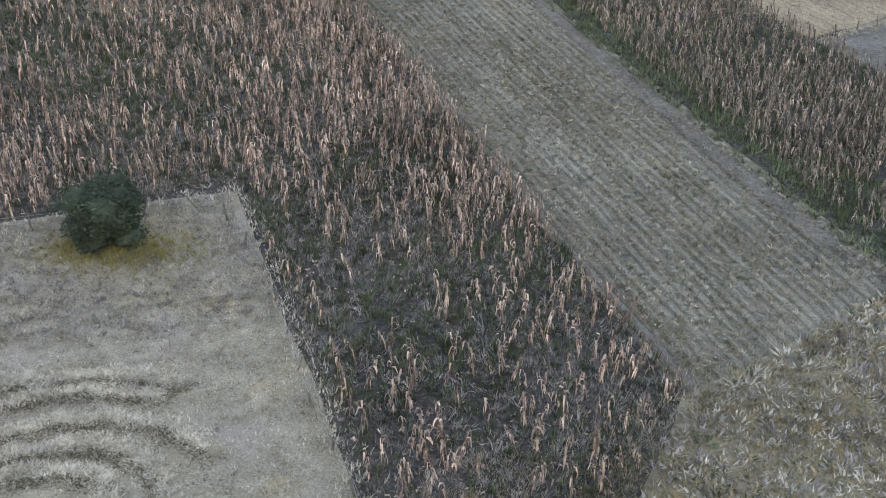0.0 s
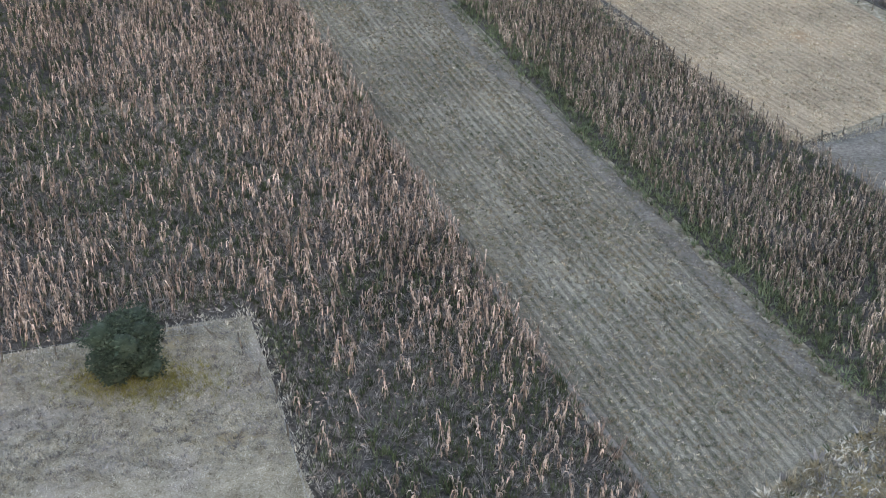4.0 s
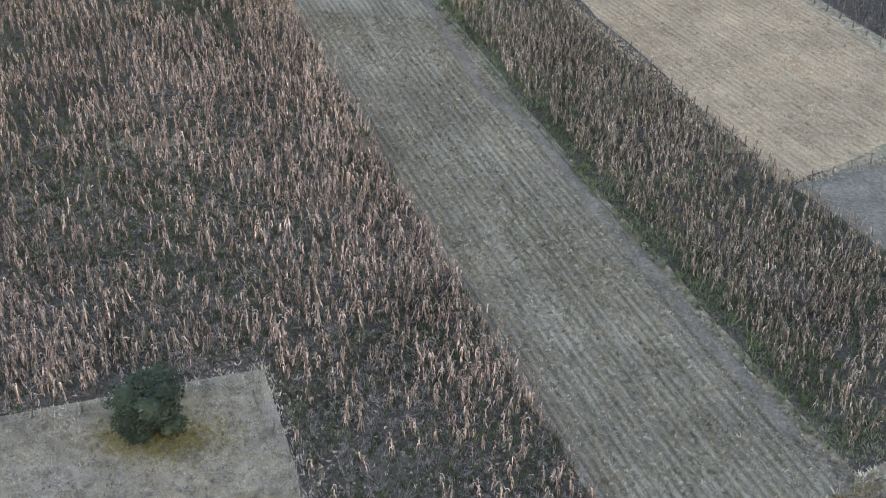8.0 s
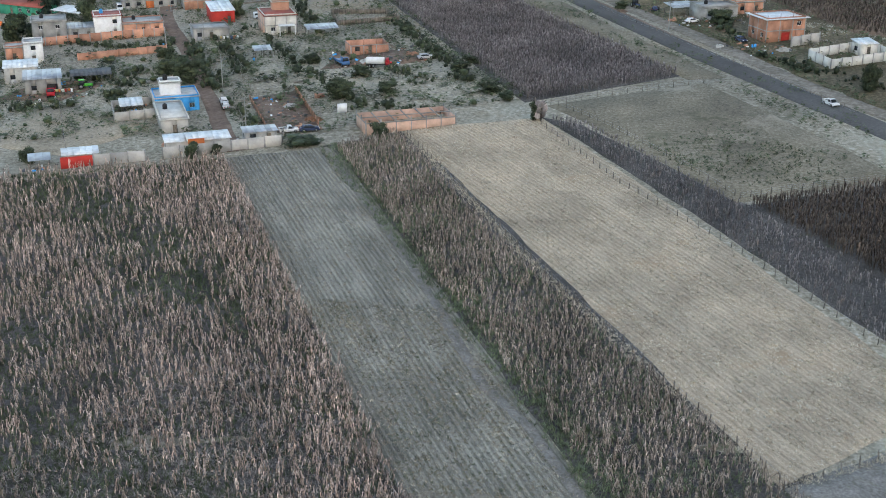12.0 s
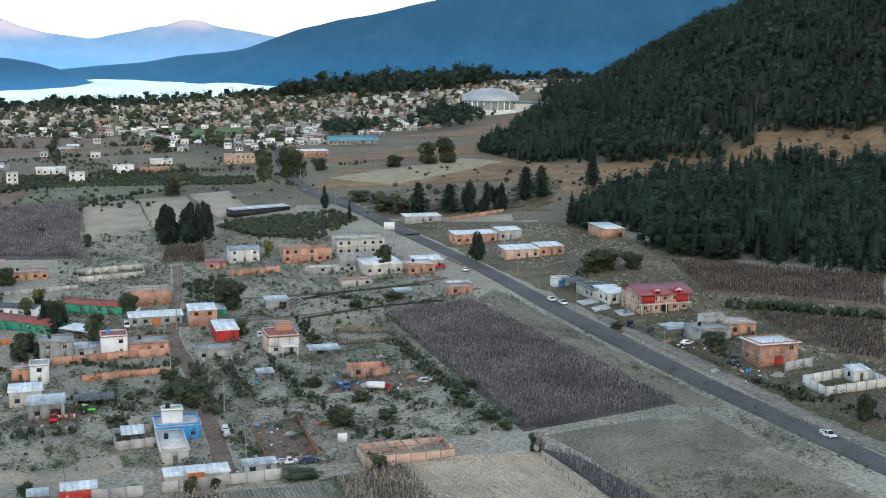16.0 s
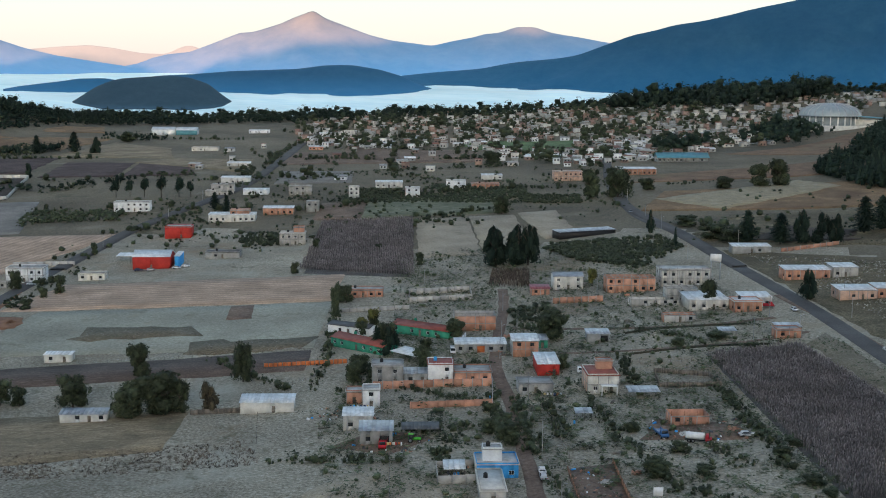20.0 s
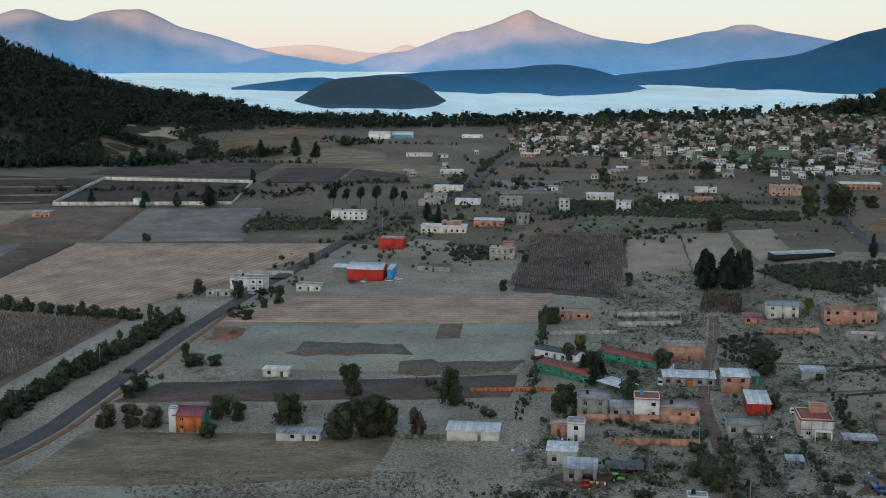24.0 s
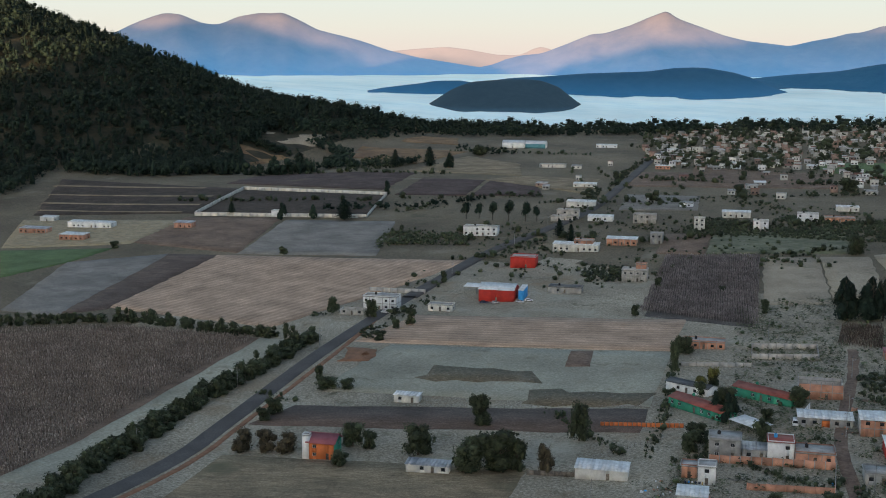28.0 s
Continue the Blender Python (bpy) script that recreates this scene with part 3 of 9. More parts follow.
ridge("mountain_pale", M["haze_far"], [(42, 0.2), (37, 0.5), (34.5, 0.72), (33.4, 0.83), (32.1, 0.92), (31.1, 0.8), (29.8, 0.56), (28.7, 0.54), (28.1, 0.86), (27.7, 0.98), (27.3, 0.82), (26.4, 0.48), (24, 0.2)], 4975, 200, 80, 5, "pale far range with a rosy haze glow", n=120)
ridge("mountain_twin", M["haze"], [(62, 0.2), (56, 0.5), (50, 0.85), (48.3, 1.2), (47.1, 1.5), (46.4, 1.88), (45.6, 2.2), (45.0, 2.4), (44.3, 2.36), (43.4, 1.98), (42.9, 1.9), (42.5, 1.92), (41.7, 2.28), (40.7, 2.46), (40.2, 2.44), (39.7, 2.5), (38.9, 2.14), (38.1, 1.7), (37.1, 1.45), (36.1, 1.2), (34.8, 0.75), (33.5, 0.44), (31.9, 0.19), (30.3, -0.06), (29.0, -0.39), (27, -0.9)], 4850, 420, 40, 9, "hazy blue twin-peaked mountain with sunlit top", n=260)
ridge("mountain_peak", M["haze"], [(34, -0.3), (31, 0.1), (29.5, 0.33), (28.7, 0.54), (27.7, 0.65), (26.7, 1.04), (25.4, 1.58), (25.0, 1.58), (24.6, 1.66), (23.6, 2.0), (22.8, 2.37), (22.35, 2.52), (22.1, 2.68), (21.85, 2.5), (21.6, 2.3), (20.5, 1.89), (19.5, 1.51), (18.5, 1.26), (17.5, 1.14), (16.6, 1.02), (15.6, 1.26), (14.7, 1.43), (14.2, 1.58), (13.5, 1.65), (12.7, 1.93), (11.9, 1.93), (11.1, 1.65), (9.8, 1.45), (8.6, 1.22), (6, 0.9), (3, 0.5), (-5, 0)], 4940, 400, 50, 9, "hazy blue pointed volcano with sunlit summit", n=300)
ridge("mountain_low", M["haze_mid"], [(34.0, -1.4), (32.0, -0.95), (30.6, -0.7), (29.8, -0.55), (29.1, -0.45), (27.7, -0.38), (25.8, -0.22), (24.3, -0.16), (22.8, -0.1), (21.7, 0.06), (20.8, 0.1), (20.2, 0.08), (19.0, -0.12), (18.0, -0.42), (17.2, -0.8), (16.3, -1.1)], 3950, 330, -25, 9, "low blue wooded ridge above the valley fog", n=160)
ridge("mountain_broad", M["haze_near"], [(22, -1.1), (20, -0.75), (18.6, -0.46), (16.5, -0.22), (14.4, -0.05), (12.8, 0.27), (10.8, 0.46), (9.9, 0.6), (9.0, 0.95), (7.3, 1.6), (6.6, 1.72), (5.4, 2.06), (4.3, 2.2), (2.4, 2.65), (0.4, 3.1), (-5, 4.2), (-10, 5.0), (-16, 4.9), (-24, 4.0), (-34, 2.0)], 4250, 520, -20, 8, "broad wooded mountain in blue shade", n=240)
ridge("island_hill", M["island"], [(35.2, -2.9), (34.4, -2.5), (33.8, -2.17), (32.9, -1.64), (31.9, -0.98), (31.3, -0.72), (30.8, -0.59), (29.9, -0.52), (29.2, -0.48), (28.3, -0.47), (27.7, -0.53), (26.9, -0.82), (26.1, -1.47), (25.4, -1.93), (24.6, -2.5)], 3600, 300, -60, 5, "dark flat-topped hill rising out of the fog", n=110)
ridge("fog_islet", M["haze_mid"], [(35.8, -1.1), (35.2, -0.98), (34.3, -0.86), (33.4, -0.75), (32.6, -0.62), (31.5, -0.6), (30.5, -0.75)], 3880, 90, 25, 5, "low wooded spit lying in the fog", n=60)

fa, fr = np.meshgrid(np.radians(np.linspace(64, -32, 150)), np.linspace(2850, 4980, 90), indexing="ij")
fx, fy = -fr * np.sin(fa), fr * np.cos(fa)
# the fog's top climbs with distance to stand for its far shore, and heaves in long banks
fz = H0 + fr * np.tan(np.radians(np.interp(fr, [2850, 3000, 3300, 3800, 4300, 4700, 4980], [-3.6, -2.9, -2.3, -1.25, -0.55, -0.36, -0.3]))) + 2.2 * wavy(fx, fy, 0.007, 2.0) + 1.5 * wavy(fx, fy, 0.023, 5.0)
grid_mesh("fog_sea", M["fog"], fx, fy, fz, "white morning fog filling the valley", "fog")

# the dawn sky low over the mountains, cream above and rosy at its foot
sa, se = np.meshgrid(np.radians(np.linspace(75, -45, 60)), np.radians(np.linspace(-4, 9, 24)), indexing="ij")
grid_mesh("backdrop_sky", M["dawn"], -4984 * np.sin(sa) * np.cos(se), 4984 * np.cos(sa) * np.cos(se), 105 + 4984 * np.sin(se), "cream and rosy dawn sky low over the mountains", "sky")

rw = np.linspace(-3600, 3600, 140)
rs = np.linspace(-1, 1, 15)
RW, RS = np.meshgrid(rw, rs, indexing="ij")
crest = np.interp(rw, [-3600, -2400, -2260, -2080, -1930, -1740, -1560, -1400, -1250, -1020, -845, -790, -384, -120, 92, 520, 1000, 3600], [500, 480, 445, 480, 492, 415, 360, 295, 230, 150, 145, 345, 418, 436, 520, 470, 640, 760])[:, None] + 10 * np.sin(rw / 90)[:, None]
away = 1500 + RS * 700
rx = RW * 0.954 + away * 0.30
ry = RW * 0.30 - away * 0.954
grid_mesh("mountain_behind", M["forest_floor"], rx, ry, -20 + crest * (1 - np.abs(RS)) ** 0.9 + 20 * (1 - np.abs(RS)), "wooded ridge that keeps the valley in shade", "mountain")

# ---- fields, roads and lanes ----
field("field_mown", M["mown"], [(-48.8, 246), (-26.5, 252), (31.5, 73), (15.3, 60)], 0.06, 5, "mown grey-brown stubble strip with mower swaths", 0.5)
field("field_pale", M["pale"], [(-12, 262), (19, 268), (66, 142), (38.7, 122.5)], 0.06, 5, "pale straw-coloured stubble field with fine furrows", 0.5)
field("field_maize_west", M["maize_soil"], [(-150, 215), (-48.8, 246), (15.2, 60), (-75, 50)], 0.03, 6, "dark weedy soil under standing dry maize", 0.5)
field("field_maize_middle", M["maize_soil"], [(-29.4, 252.2), (-12.6, 261), (58, 90), (33, 73.5)], 0.04, 6, "weedy soil under a strip of dry maize", 0.4)
field("field_pasture", M["pasture"], [(-60, 73), (-17, 87.5), (-2.8, 46), (-60, 20)], 0.09, 5, "dry pale pasture with faint mower arcs", 0.4)
field("field_maize_south", M["maize_soil"], [(-12, 72), (15.2, 61), (9.5, 48), (-3, 45)], 0.05, 4, "dark weedy soil at the foot of the maize", 0.3)
field("field_verge", M["verge"], [(9.3, 48), (16, 60), (40, 74), (30, 40)], 0.08, 4, "yellow-green verge of trampled grass", 0.6)
field("field_end_plot", M["lilac"], [(39, 122.4), (70, 141), (96, 112), (46, 106)], 0.075, 4, "grey-lilac cut stubble beyond the pale field", 0.5)
field("field_weeds", M["maize_soil"], [(19, 268), (27, 262), (104, 118), (68, 146)], 0.04, 6, "strip of dead grey weeds", 0.4)
field("field_fallow", M["dull_fallow"], [(21, 277), (60, 290), (86, 224), (52, 213)], 0.06, 6, "fallow frosted grass field", 0.6)
field("field_maize_east", M["maize_soil"], [(52, 212), (86, 222), (140, 110), (95, 122)], 0.05, 6, "soil under brown maize", 0.5)
field("field_maize_road", M["maize_soil"], [(-26, 413), (5, 430), (56, 297), (16, 279)], 0.06, 6, "soil under standing grey maize beside the road", 0.5)
field("field_east_lots", M["east_scrub"], [(-34, 625), (50, 600), (185, 330), (94, 262)], 0.07, 8, "brown weedy ground between the road and the woods", 2.0)
band("road_main", M["asphalt"], [(150, 90), (110, 205), (91, 250), (78.5, 279), (60.5, 327), (35.5, 402), (9, 488), (-29, 594), (-58.5, 675), (-100, 774), (-155, 1046), (-190, 1180)], 7.5, 0.3, "two-lane grey asphalt road")
band("road_west", M["asphalt"], [(-240, 60), (-263, 190), (-283, 280), (-297, 323), (-334, 432), (-368, 560), (-385, 665), (-393, 817), (-438, 989), (-519, 1269), (-540, 1400)], 8.0, 0.3, "grey asphalt road between hedges")
band("road_west_far", M["asphalt"], [(-362, 540), (-372, 585), (-385, 665), (-393, 817), (-438, 989), (-519, 1269), (-540, 1400)], 8.6, 1.0, "grey asphalt road running on to the town", step=4.0)
band("road_main_far", M["asphalt"], [(-22, 575), (-29, 594), (-58.5, 675), (-100, 774), (-130, 900), (-155, 1046), (-190, 1180)], 8.0, 1.0, "grey asphalt road running on to the town", step=4.0)
band("shoulder_west", M["redsoil"], [(-256, 190), (-276, 280), (-290, 323), (-327, 432), (-352, 500)], 2.4, 0.22, "turned red soil beside the asphalt", "shoulder")
band("lane", M["dirt"], [(-47, 250), (-52, 262), (-54, 270), (-75, 337), (-96, 400), (-111, 476), (-122, 520)], 4.4, 0.12, "rutted reddish dirt lane", "lane")

band("track_shoulder", M["shoulder"], [(48, 392), (53, 376), (69, 331), (82, 288), (96, 256), (116, 212)], 5.0, 0.2, "pale gravel shoulder beside the asphalt", "shoulder")
band("lane_cross", M["dirt"], [(-98, 404), (-55.7, 413.6), (-11, 432), (8, 448)], 2.6, 0.1, "narrow dirt lane between lots", "lane")
band("lane_farther", M["dirt"], [(-100, 445), (-62, 448), (-30, 456), (-4, 470)], 3.2, 0.1, "narrow dirt lane between lots", "lane")
band("path_strip_edge", M["lilac"], [(-27.5, 250), (-24.5, 239), (-13.5, 206), (-2.6, 170.6), (4.2, 146), (9.4, 136.5), (16.2, 115.6), (24.0, 92.4), (28.8, 79)], 1.7, 0.1, "frosted lilac-grey margin along the stubble strip", "path")
band("path_strip_west", M["lilac"], [(-48, 244), (-34.4, 194), (-18.6, 152), (-3.2, 114), (4.2, 91.6), (15.6, 61.5)], 0.5, 0.08, "thin pale path between maize and stubble", "path")
band("shoulder_dirt", M["dirt"], [(-4, 512), (8, 483), (20, 456), (30, 429), (38, 403), (47, 377), (55, 352), (64, 324), (73, 297)], 3.0, 0.24, "dark red-brown dirt beside the asphalt", "shoulder")
band("shoulder_track", M["shoulder"], [(46, 396), (54, 373), (61, 351), (69, 325), (78, 299)], 2.6, 0.26, "pale trodden track beside the road", "shoulder")
band("earth_bank", M["forest_floor"], [(-57, 440), (-47, 448), (-37, 452), (-14, 459)], 1.6, 0.1, "dark low earth bank between lots", "bank", step=3.0, mound=0.5)
band("earth_bank", M["forest_floor"], [(-51, 410), (-35, 419), (-23, 424), (-5, 428)], 1.6, 0.1, "dark low earth bank between lots", "bank", step=3.0, mound=0.5)
for drive in [[(41.5, 418.8), (49.3, 421.9), (49.3, 414.9), (43.2, 411.7)], [(45.4, 407.6), (51.7, 411.9), (52.0, 405.0), (46.3, 401.1)], [(52.4, 401.5), (58.3, 403.8), (59.0, 395.4), (53.9, 393.1)]]:
    field("driveway", M["slab"], drive, 0.24, 2.0, "pale concrete drive before a house", 0.1)
# fields of the valley floor and the slopes
field("field_straw_field", M["straw_wide"], [(-493.8, 445.8), (-548.7, 591.2), (-384.8, 640.3), (-384.2, 451.0)], 0.5, 10, "pale straw-coloured field with long drills", 1.2)
field("field_brown_maize_plot", M["brown"], [(-496.4, 379.0), (-445.3, 421), (-374.5, 431), (-313.5, 232)], 0.25, 10, "brown plot of dead maize", 1.2)
field("field_frost_verge", M["frost"], [(-374, 431), (-350, 438), (-296, 244), (-313, 232)], 0.25, 10, "frosted grass verge beside the road hedge", 1.2)
field("field_green_plot", M["greenfield"], [(-697.7, 536.0), (-633.2, 578.6), (-621.8, 529.3), (-617.9, 473.7)], 0.5, 10, "young green crop", 1.2)
field("field_grey_plot", M["greyfield"], [(-621.8, 529.3), (-581.8, 580.6), (-501.9, 418.4), (-540.2, 413.1)], 0.5, 10, "grey-green bare plot", 1.2)
field("field_slate_plot", M["tilled"], [(-581.8, 580.6), (-548.7, 591.2), (-491.6, 443.8), (-504.0, 420.3)], 0.5, 10, "slate-grey tilled strip", 1.2)
field("field_brown_plot", M["brown"], [(-635.8, 599.3), (-670.9, 688.9), (-598.2, 717.5), (-541.4, 602.4)], 0.5, 10, "brown bare plot", 1.2)
field("field_pale_grey_plot", M["greyfield"], [(-538.9, 599.5), (-588.5, 709.1), (-505.1, 734.9), (-449.2, 631.1)], 0.5, 10, "frosted pale grey plot", 1.2)
field("field_yard_plot", M["verge"], [(-707.0, 543.3), (-789.3, 628.9), (-662.3, 680.0), (-634.6, 595.5)], 0.5, 10, "yellowed grass round farm buildings", 1.2)
field("field_far_dark_plot", M["blackfield"], [(-797.2, 646.4), (-932.3, 791.0), (-725.6, 816.4), (-676.7, 704.3)], 0.5, 10, "dark ploughed ground at the wood's edge", 1.2)
field("field_walled_plot", M["blackfield"], [(-672.3, 701.0), (-719.8, 811.3), (-586.2, 840.3), (-534.7, 740.3)], 0.5, 10, "dark ground inside a long white wall", 1.2)
field("field_upper_dark_plot", M["purple"], [(-767, 840), (-815, 961), (-660, 996), (-610, 868)], 0.5, 10, "purple-brown ploughed plot below the woods", 2.5)
field("field_mid_plot", M["purple"], [(-582, 847), (-630, 964), (-567, 971), (-526, 868)], 0.5, 10, "purple-brown ploughed plot", 1.5)
field("field_mid_plot_east", M["purple"], [(-521, 871), (-563, 973), (-518, 981), (-469, 898)], 0.5, 10, "purple-brown ploughed plot", 1.5)
field("field_slope_tan_plot", M["tan"], [(-679, 1005), (-700, 1162), (-609, 1114), (-554, 1019)], 0.5, 10, "tan grass plot", 2.5)
field("field_slope_tan_east", M["tan"], [(-570, 974), (-554, 1019), (-477, 1027), (-440, 925)], 0.55, 10, "tan grass plot", 1.5)
field("field_slope_ochre", M["ochre"], [(-974, 1088), (-934, 1112), (-874, 1116), (-913, 1043)], 0.5, 8, "ochre ploughed clearing below the woods", 2.5)
field("field_slope_ochre_wide", M["ochre"], [(-852, 1140), (-885, 1215), (-728, 1207), (-708, 1068)], 0.5, 8, "ochre slope field between hedges", 2.5)
field("field_slope_upper", M["fallow"], [(-1020, 1154), (-951, 1232), (-922, 1171), (-964, 1151)], 0.5, 8, "pale slope field below the ridge trees", 2.5)
field("field_slope_ridge", M["ochre"], [(-913, 1351), (-835, 1359), (-784, 1276), (-867, 1277)], 0.5, 8, "ochre field near the ridge", 2.5)
for far_a, far_b, wide in (((-905, 760), (-760, 806), 7), ((-868, 722), (-720, 772), 5), ((-838, 690), (-700, 735), 6), ((-812, 664), (-690, 704), 4)):
    band("grass_strip", M["tan"], [far_a, ((far_a[0] + far_b[0]) / 2, (far_a[1] + far_b[1]) / 2 - 3), far_b], wide, 0.7, "pale grass strip between dark ploughed lands", "field", step=8.0)
field("field_strip_plot", M["brown"], [(-437.3, 987.5), (-464.4, 1101.3), (-299.1, 1151.4), (-266.5, 1046.3)], 0.5, 10, "dark strip of bare ground", 1.2)
field("field_strip_plot_grey", M["greyfield"], [(-377.7, 849.0), (-409.1, 935.8), (-351.2, 952.0), (-323.6, 872.4)], 0.5, 10, "grey plot", 1.2)
field("field_meadow_plot", M["greenfield"], [(-329.4, 1203.7), (-330.9, 1249.7), (-275.9, 1270.3), (-243.5, 1125.2)], 0.5, 10, "green-yellow meadow", 1.2)
field("field_strip_plot_straw", M["straw"], [(-330.1, 445.5), (-335.4, 505.7), (-207.7, 550.1), (-190.5, 489.0)], 0.25, 10, "reddish straw-coloured strip", 1.2)
field("field_frosted_plot", M["frost"], [(-294.6, 372.8), (-311.4, 448.4), (-189.4, 486.2), (-166.6, 407.1)], 0.25, 10, "frosted pale green meadow", 1.2)
field("field_tilled_plot", M["tilled"], [(-287.8, 324.4), (-288.6, 351.2), (-165.2, 403.8), (-156.8, 376.3)], 0.25, 10, "dark tilled strip", 1.2)
field("field_front_plot", M["tan"], [(-253.3, 238.6), (-273.7, 294.1), (-174.2, 327.6), (-163.7, 289.4)], 0.14, 10, "dry grey-brown grass field", 1.2)
field("field_maize_plot", M["maize_soil"], [(-229.3, 549.5), (-276.9, 694.1), (-224.6, 713.8), (-174.1, 545.3)], 0.25, 10, "soil under standing dark maize", 1.2)
field("field_tan_plot", M["fallow"], [(-222.6, 712.7), (-192.7, 723.9), (-152.5, 605.4), (-183.8, 594.1)], 0.25, 10, "pale frosted plot", 1.2)
field("field_tan_plot_east", M["fallow"], [(-191.5, 724.4), (-165.2, 734.4), (-135.1, 639.8), (-151.7, 605.7)], 0.5, 10, "pale dry plot", 1.2)
field("field_small_brown_plot", M["brown"], [(-286.0, 700.0), (-304.6, 764.1), (-277.1, 775.3), (-257.6, 706.9)], 0.5, 10, "brown plot", 1.2)
field("field_green_scrub_plot", M["weedy"], [(-257.2, 710.8), (-277.9, 779.6), (-196.7, 821.4), (-176.8, 741.4)], 0.5, 10, "weedy green plot", 1.2)
field("field_tan_plot_far", M["fallow"], [(-128.2, 650.3), (-165.0, 741.4), (-143.3, 755.9), (-121.9, 693.5)], 0.5, 10, "pale dry plot", 1.2)
field("field_slope_tan", M["ochre"], [(-90.5, 758.0), (-86.1, 856.4), (49.0, 926.2), (85.8, 789.1)], 0.5, 10, "tan mown slope", 1.2)
field("field_slope_brown", M["bare_slope"], [(-116.1, 903.9), (-101.4, 965.4), (57.9, 1101.7), (37.9, 974.5)], 0.5, 10, "brown slope field", 1.2)
field("field_slope_burnt", M["east_scrub"], [(-53.5, 652.0), (-33.5, 750.9), (66, 776), (47.5, 636.9)], 0.5, 10, "dark weedy ground below the slope", 7.0)
field("field_slope_bare", M["bare_slope"], [(-61.6, 1143.4), (7.7, 1220.7), (71.4, 1366.2), (74.2, 1119.2)], 0.5, 10, "brown bare slope below the arena", 1.2)
field("field_clearing", M["ochre"], [(153.0, 779.3), (201.5, 790.2), (246.2, 711.8), (235.6, 678.6)], 0.5, 10, "reddish clearing in the woods", 1.2)
field("field_maize_slope", M["brown"], [(85.1, 483.0), (155.0, 438.8), (139.0, 391.9), (87.3, 425.8)], 0.3, 8, "soil under brown maize", 1.2)
field("field_maize_slope_low", M["brown"], [(94.4, 387.7), (131.1, 368.7), (117.0, 327.2), (108.7, 334.2)], 0.3, 8, "soil under brown maize", 1.2)
field("field_roadside_strip", M["dull_fallow"], [(7.3, 428.7), (13.9, 446.6), (65.5, 293.5), (56.9, 292.3)], 0.14, 10, "grassy roadside bank", 1.2)
field("field_town_meadow", M["greenfield"], [(-309.9, 1166.6), (-298.7, 1245.7), (-223.5, 1280.3), (-205.5, 1160.7)], 0.5, 10, "pale green meadow", 1.2)
field("field_town_plot", M["brown"], [(-390.6, 1025.8), (-438.2, 1166.9), (-309.3, 1154.0), (-286.7, 1050.5)], 0.5, 10, "grey-brown plot", 1.2)
field("field_dead_weeds", M["brown_grass"], [(-264.7, 401.3), (-219, 418), (-230.5, 436.8), (-272.8, 422.3)], 0.36, 8, "dark patch of dead weeds", 6.0)
field("field_dead_scrub", M["brown_grass"], [(-213.8, 389.7), (-167.9, 404.9), (-172.4, 421), (-215.2, 410.6)], 0.36, 8, "dark band of dead weeds", 6.0)
field("field_red_soil", M["redsoil"], [(-313.8, 413), (-324.7, 436), (-311, 436.8), (-301.5, 419)], 0.36, 5, "heap of turned red soil beside the road", 2.0)
field("field_dug_pit", M["dirt"], [(-220.8, 446), (-230.8, 471.6), (-221.8, 475.5), (-211.2, 450.4)], 0.36, 5, "brown dug plot with pale kerbs", 0.5)
field("field_lot_west", M["fallow"], [(-112, 262), (-84, 250), (-70, 272), (-100, 296)], 0.08, 6, "frosted grass lot behind the block walls", 1.0)
field("field_lot_yard", M["dirt"], [(-118, 300), (-100, 296), (-92, 312), (-110, 318)], 0.1, 6, "bare dirt yard with old vehicles", 1.0)
field("field_lot_ruin", M["dirt"], [(-36, 318), (-8, 322), (-10, 335), (-34, 338)], 0.1, 6, "bare dark yard round a half-built house", 1.5)
field("field_lot_building", M["dirt"], [(-44, 262), (-30, 264), (-40, 298), (-51, 293)], 0.1, 6, "turned red-brown building lot", 1.0)
field("field_slope_bank", M["ochre"], [(62, 700), (60, 870), (240, 735), (225, 612)], 0.4, 8, "brown grassy bank between the plantation and the woods", 3.0)
field("field_burnt_slope", M["blackfield"], [(-20, 650), (-8, 700), (34, 686), (30, 650)], 0.8, 5, "burnt black ground below the slope", 6.0)
field("field_slope_meadow", M["verge"], [(-88, 812), (-40, 770), (34, 893), (5, 934)], 0.66, 8, "pale mown meadow on the slope", 3.0)
# ---- vegetation that nobody could count: maize, weeds, grass, woods ----
rng = np.random.default_rng(7)


def strip(points, widths, side):
    """A leaf blade along a line of points: vertices and triangles, the last point a tip."""
    v, f = [], []
    for p, w in zip(points[:-1], widths):
        v += [p - side * w, p + side * w]
    v.append(points[-1])
    n = len(points) - 1
    for k in range(n - 1):
        a = 2 * k
        f += [(a, a + 1, a + 3), (a, a + 3, a + 2)]
    f.append((2 * n - 2, 2 * n - 1, 2 * n))
    return np.array(v), np.array(f)


def joined(pieces):
    vs, fs, base = [], [], 0
    for v, f in pieces:
        vs.append(v), fs.append(f + base)
        base += len(v)
    return np.concatenate(vs), np.concatenate(fs)


def stalk(bend, height, radius):
    ring = [np.array((math.cos(a), math.sin(a), 0)) * radius for a in (0, 2.1, 4.2)]
    mid, top = np.array((bend[0] * 0.35, bend[1] * 0.35, height * 0.6)), np.array((bend[0], bend[1], height))
    v = [r for r in ring] + [mid + r * 0.8 for r in ring] + [top + r * 0.3 for r in ring]
    f = []
    for k in (0, 3):
        for j in range(3):
            a, b = k + j, k + (j + 1) % 3
            f += [(a, b, b + 3), (a, b + 3, a + 3)]
    return np.array(v), np.array(f)


